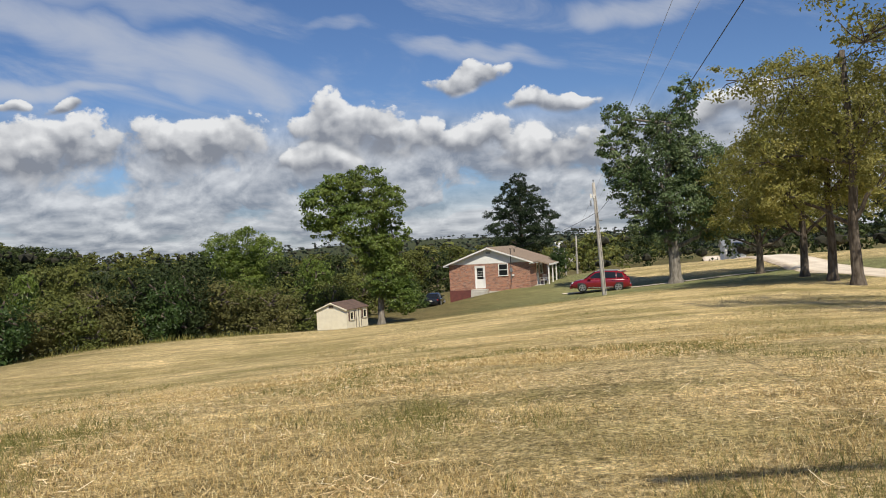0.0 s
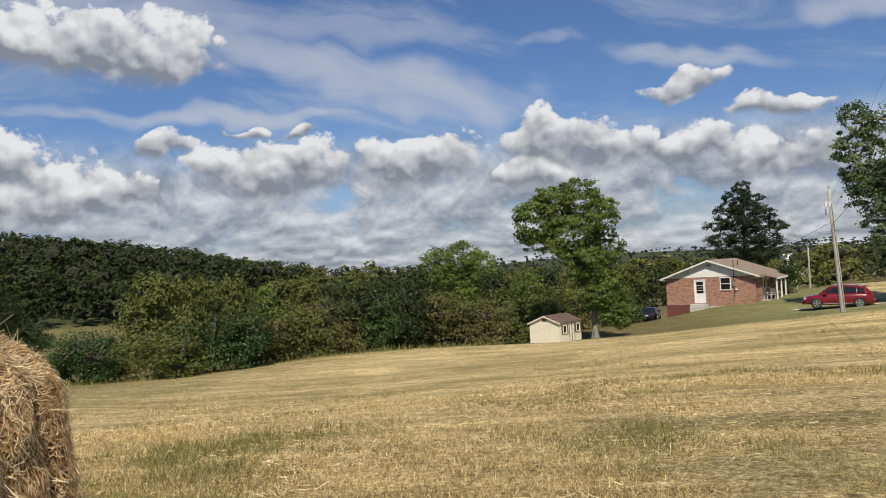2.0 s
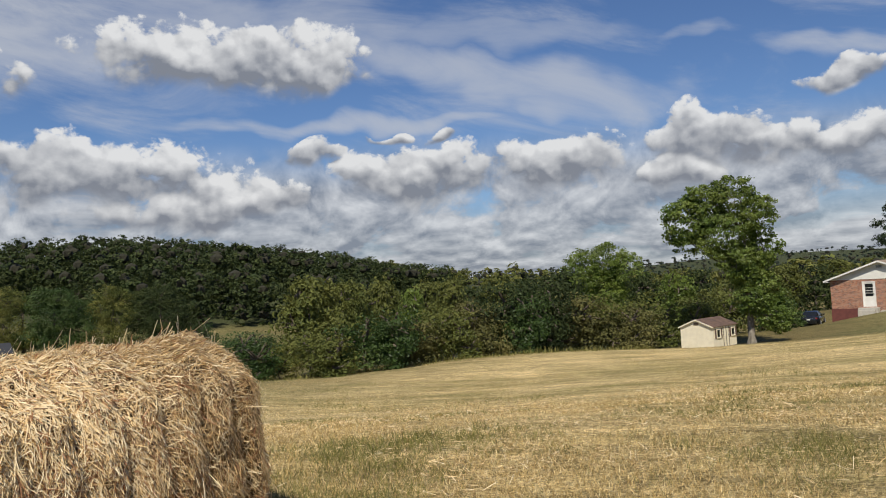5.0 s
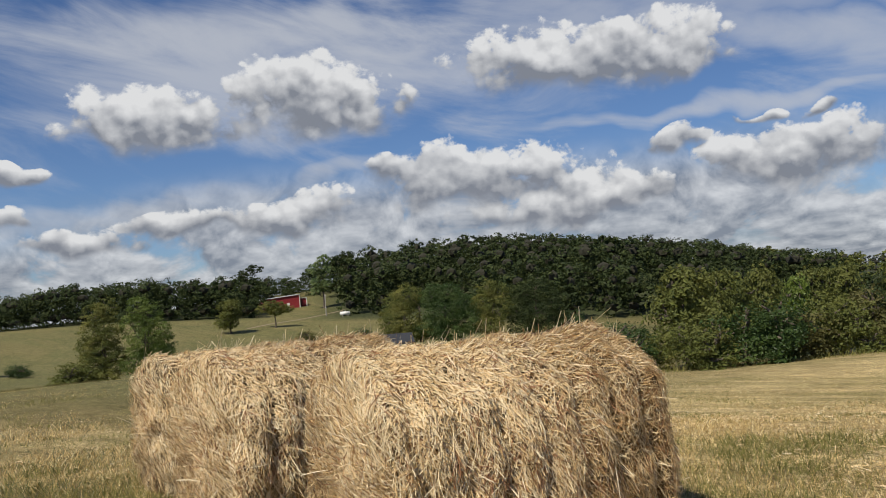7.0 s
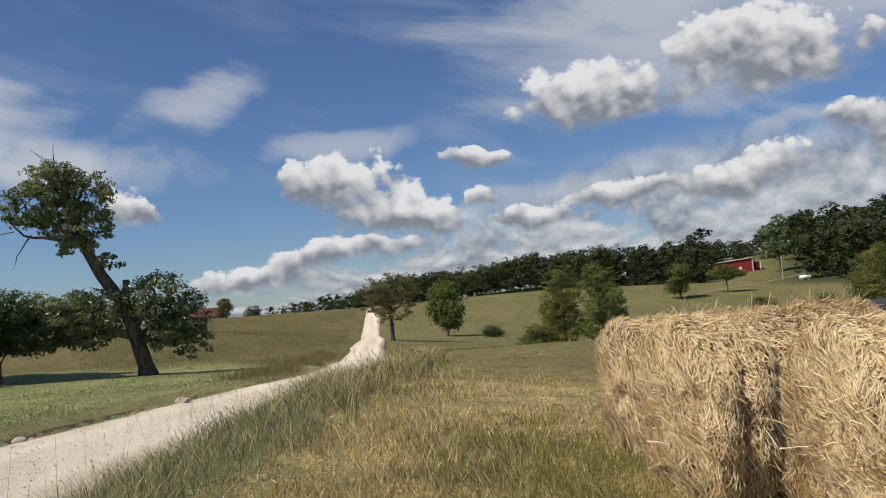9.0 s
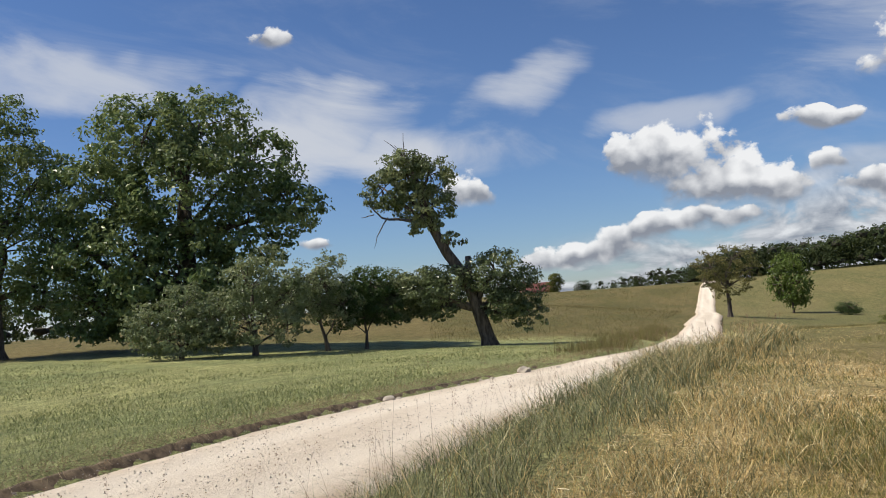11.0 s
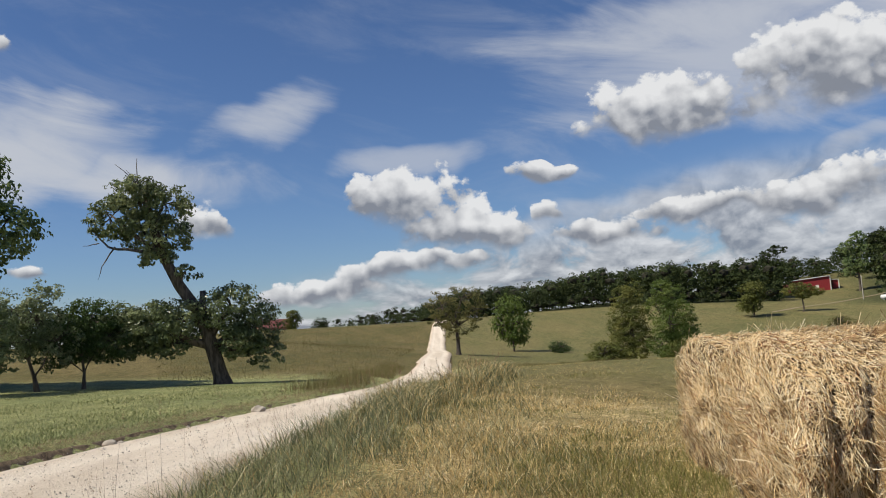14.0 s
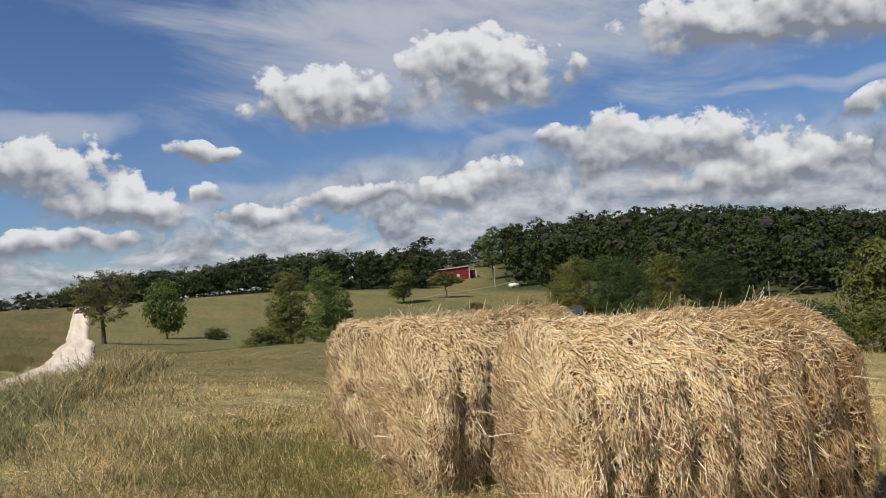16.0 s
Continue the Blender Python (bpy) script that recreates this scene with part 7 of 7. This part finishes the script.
lean = np.stack((np.cos(a), np.sin(a), np.zeros(n)), 1) * (L * rng.uniform(0.4, 1.5, n))[:, None]
b = np.stack((x, y, ground_z(x, y) - 0.01), 1)
w = rng.uniform(0.003, 0.006, n) * np.clip(d / 7, 1, 3)
dry = rng.uniform(0, 1, n) < 0.45
for pick, mat, nm, lab in ((dry, "stubble", "dry_grass", "bent dry grass in clumps"), (~dry, "verge", "long_grass", "bent grey-green grass in clumps")):
    stuff(nm, blades(rng, b[pick], L[pick], w[pick], lean[pick], M[mat], nm, 2, 0.45), lab, "grass")
# lawn blades over the road
x, y, d = scatter(rng, 60000, 96, 136, 8, 40, 0.8)
g, side = road_gap(x, y)
ok = (side < 0) & (g > 2.25)
x, y, d = x[ok], y[ok], d[ok]
n = len(x)
L = rng.uniform(0.03, 0.08, n)
a = rng.uniform(0, 2 * math.pi, n)
lean = np.stack((np.cos(a), np.sin(a), np.zeros(n)), 1) * (L * rng.uniform(0.2, 0.9, n))[:, None]
stuff("lawn_grass", blades(rng, np.stack((x, y, ground_z(x, y) - 0.01), 1), L, rng.uniform(0.006, 0.010, n) * np.clip(d / 8, 1, 4), lean, M["lawn"], "lawn_grass"), "short green lawn grass", "grass")
# meadow tufts beyond
x, y, d = scatter(rng, 40000, 74, 106, 46, 170, 0.8)
g, side = road_gap(x, y)
ok = (g > 3.0) & ((side < 0) | (d < 70))
x, y, d = x[ok], y[ok], d[ok]
n = len(x)
L = rng.uniform(0.05, 0.22, n)
a = rng.uniform(0, 2 * math.pi, n)
lean = np.stack((np.cos(a), np.sin(a), np.zeros(n)), 1) * (L * rng.uniform(0.2, 0.9, n))[:, None]
stuff("meadow_grass", blades(rng, np.stack((x, y, ground_z(x, y) - 0.02), 1), L, rng.uniform(0.02, 0.05, n) * np.clip(d / 60, 0.7, 3), lean, M["meadow"], "meadow_grass"), "rough olive meadow grass", "grass")

# weeds along the foot of the hedge
x, y, d = scatter(rng, 8000, 10.5, 42, 44, 62)
edge = 46 + 0.24 * np.clip(36 - np.degrees(np.arctan2(-x - 0.35, y + 0.2)), 0, 30)
ok = np.abs(d - edge - 1.0) < 1.6 + 0.8 * patchy(x, y, 0.3, 2.0)
x, y, d = x[ok], y[ok], d[ok]
n = len(x)
L = rng.uniform(0.12, 0.42, n) * (1 + 0.8 * patchy(x, y, 0.4, 6.0))
a = rng.uniform(0, 2 * math.pi, n)
lean = np.stack((np.cos(a), np.sin(a), np.zeros(n)), 1) * (L * rng.uniform(0.1, 0.6, n))[:, None]
stuff("hedge_weeds", blades(rng, np.stack((x, y, ground_z(x, y) - 0.03), 1), L, rng.uniform(0.03, 0.07, n), lean, M["blade"], "hedge_weeds"), "rough weeds along the foot of the hedge", "weeds")

# ---- the broken edge of the road and its stones ----


def road_lip():
    """A ragged earth bank where the lawn breaks off above the road."""
    L = ROADLINE[(ROADLINE[:, 0] > -30) & (ROADLINE[:, 0] < 4) & (ROADLINE[:, 1] < 2)]
    L = spline(L[::6], 16)
    t = np.gradient(L, axis=0)
    t /= np.linalg.norm(t, axis=1)[:, None]
    nrm = np.stack((t[:, 1], -t[:, 0]), 1)
    V = []
    for p, q in zip(L, nrm):
        jag = 0.07 * noise.noise(Vector((p[0] * 1.4, p[1] * 1.4, 3))) + 0.04 * noise.noise(Vector((p[0] * 5, p[1] * 5, 1)))
        wgt = 0.6 + 0.5 * noise.noise(Vector((p[0] * 0.35, p[1] * 0.35, 6)))
        for off, up in ((ROADHALF - 0.24, -0.22), (ROADHALF - 0.10, -0.125), (ROADHALF - 0.03, -0.10 + 0.02 * wgt), (ROADHALF + 0.03, -0.03 + 0.04 * wgt), (ROADHALF + 0.10, 0.0), (ROADHALF + 0.30, -0.12)):
            x, y = p + q * (off + jag)
            up = up - 0.075 - 0.16 * max(0.0, 0.60 - wgt) - 0.004 * max(0.0, -14 - x)
            V.append((x, y, float(swell(x, y)[0]) + up + 0.03 * noise.noise(Vector((x * 9, y * 9, 2)))))
    n = 6
    Fc = [(i * n + k, i * n + k + 1, (i + 1) * n + k + 1, (i + 1) * n + k) for i in range(len(L) - 1) for k in range(n - 1)]
    tagged(new("bank", mesh_of("bank", V, Fc, M["soil"], True)), "ragged dark earth bank along the lawn's edge", "bank", "", "structure")
    rng = np.random.default_rng(7)
    m = 15000
    i = rng.integers(0, len(L), m)
    off = ROADHALF + rng.uniform(-0.12, 0.40, m)
    q = L[i] + nrm[i] * off[:, None] + rng.normal(0, 0.06, (m, 2))
    ln = rng.uniform(0.04, 0.13, m)
    dirn = np.stack((-nrm[i][:, 0], -nrm[i][:, 1], rng.uniform(-0.9, 0.3, m)), 1) + rng.normal(0, 0.5, (m, 3))
    zz = swell(q[:, 0], q[:, 1]) + rng.uniform(-0.06, 0.07, m)
    stuff("root_mat", blades(rng, np.stack((q[:, 0], q[:, 1], zz), 1), ln * 0.3, np.full(m, 0.0055), dirn * ln[:, None], M["thatch"], "root_mat"), "matted dry roots hanging over the road edge", "grass")


road_lip()


def stone(x, y, r, seed, lift=0.0):
    bm = bmesh.new()
    bmesh.ops.create_icosphere(bm, subdivisions=2, radius=r)
    for v in bm.verts:
        v.co *= 1 + 0.35 * noise.noise(v.co * (1.6 / r) + Vector((seed, 0, 0)))
        v.co.z *= 0.6
    tagged(new("stone", solid("stone", bm, M["stone"])), "pale limestone rock at the road's edge", "stone", "stones along the road").matrix_basis = pose(x, y, gz(x, y) + 0.2 * r + lift, 0, 0, seed * 77)


rng = np.random.default_rng(9)
for az, d, r in ((99.9, 22.0, 0.20), (109.6, 15.0, 0.12), (103.0, 19.5, 0.05), (102.2, 20.0, 0.06), (108.9, 15.2, 0.06), (116.0, 11.6, 0.04), (104.6, 18.2, 0.04), (97.5, 23.5, 0.06)):
    x, y = bearing(az, d)
    stone(x, y, r, d, 0.06)
# loose grit on the gravel
x, y, d = along_road(rng, 3000, -30, 0, -1.9, 1.9, 1)
n = len(x)
V, Fc = [], []
r = rng.uniform(0.004, 0.016, n)
zz = ground_z(x, y) + 0.085
tet = np.array(((1, 0, -0.4), (-0.6, 0.9, -0.4), (-0.6, -0.9, -0.4), (0, 0, 0.8)))
V = (np.stack((x, y, zz), 1)[:, None] + tet[None] * r[:, None, None] * rng.uniform(0.6, 1.4, (n, 4, 1))).reshape(-1, 3)
Fc = ((np.arange(n) * 4)[:, None, None] + np.array(((0, 1, 3), (1, 2, 3), (2, 0, 3), (0, 2, 1)))[None]).reshape(-1, 3)
stuff("road_grit", mesh_of("road_grit", V, Fc, M["stone"]), "loose grit scattered on the gravel", "gravel")
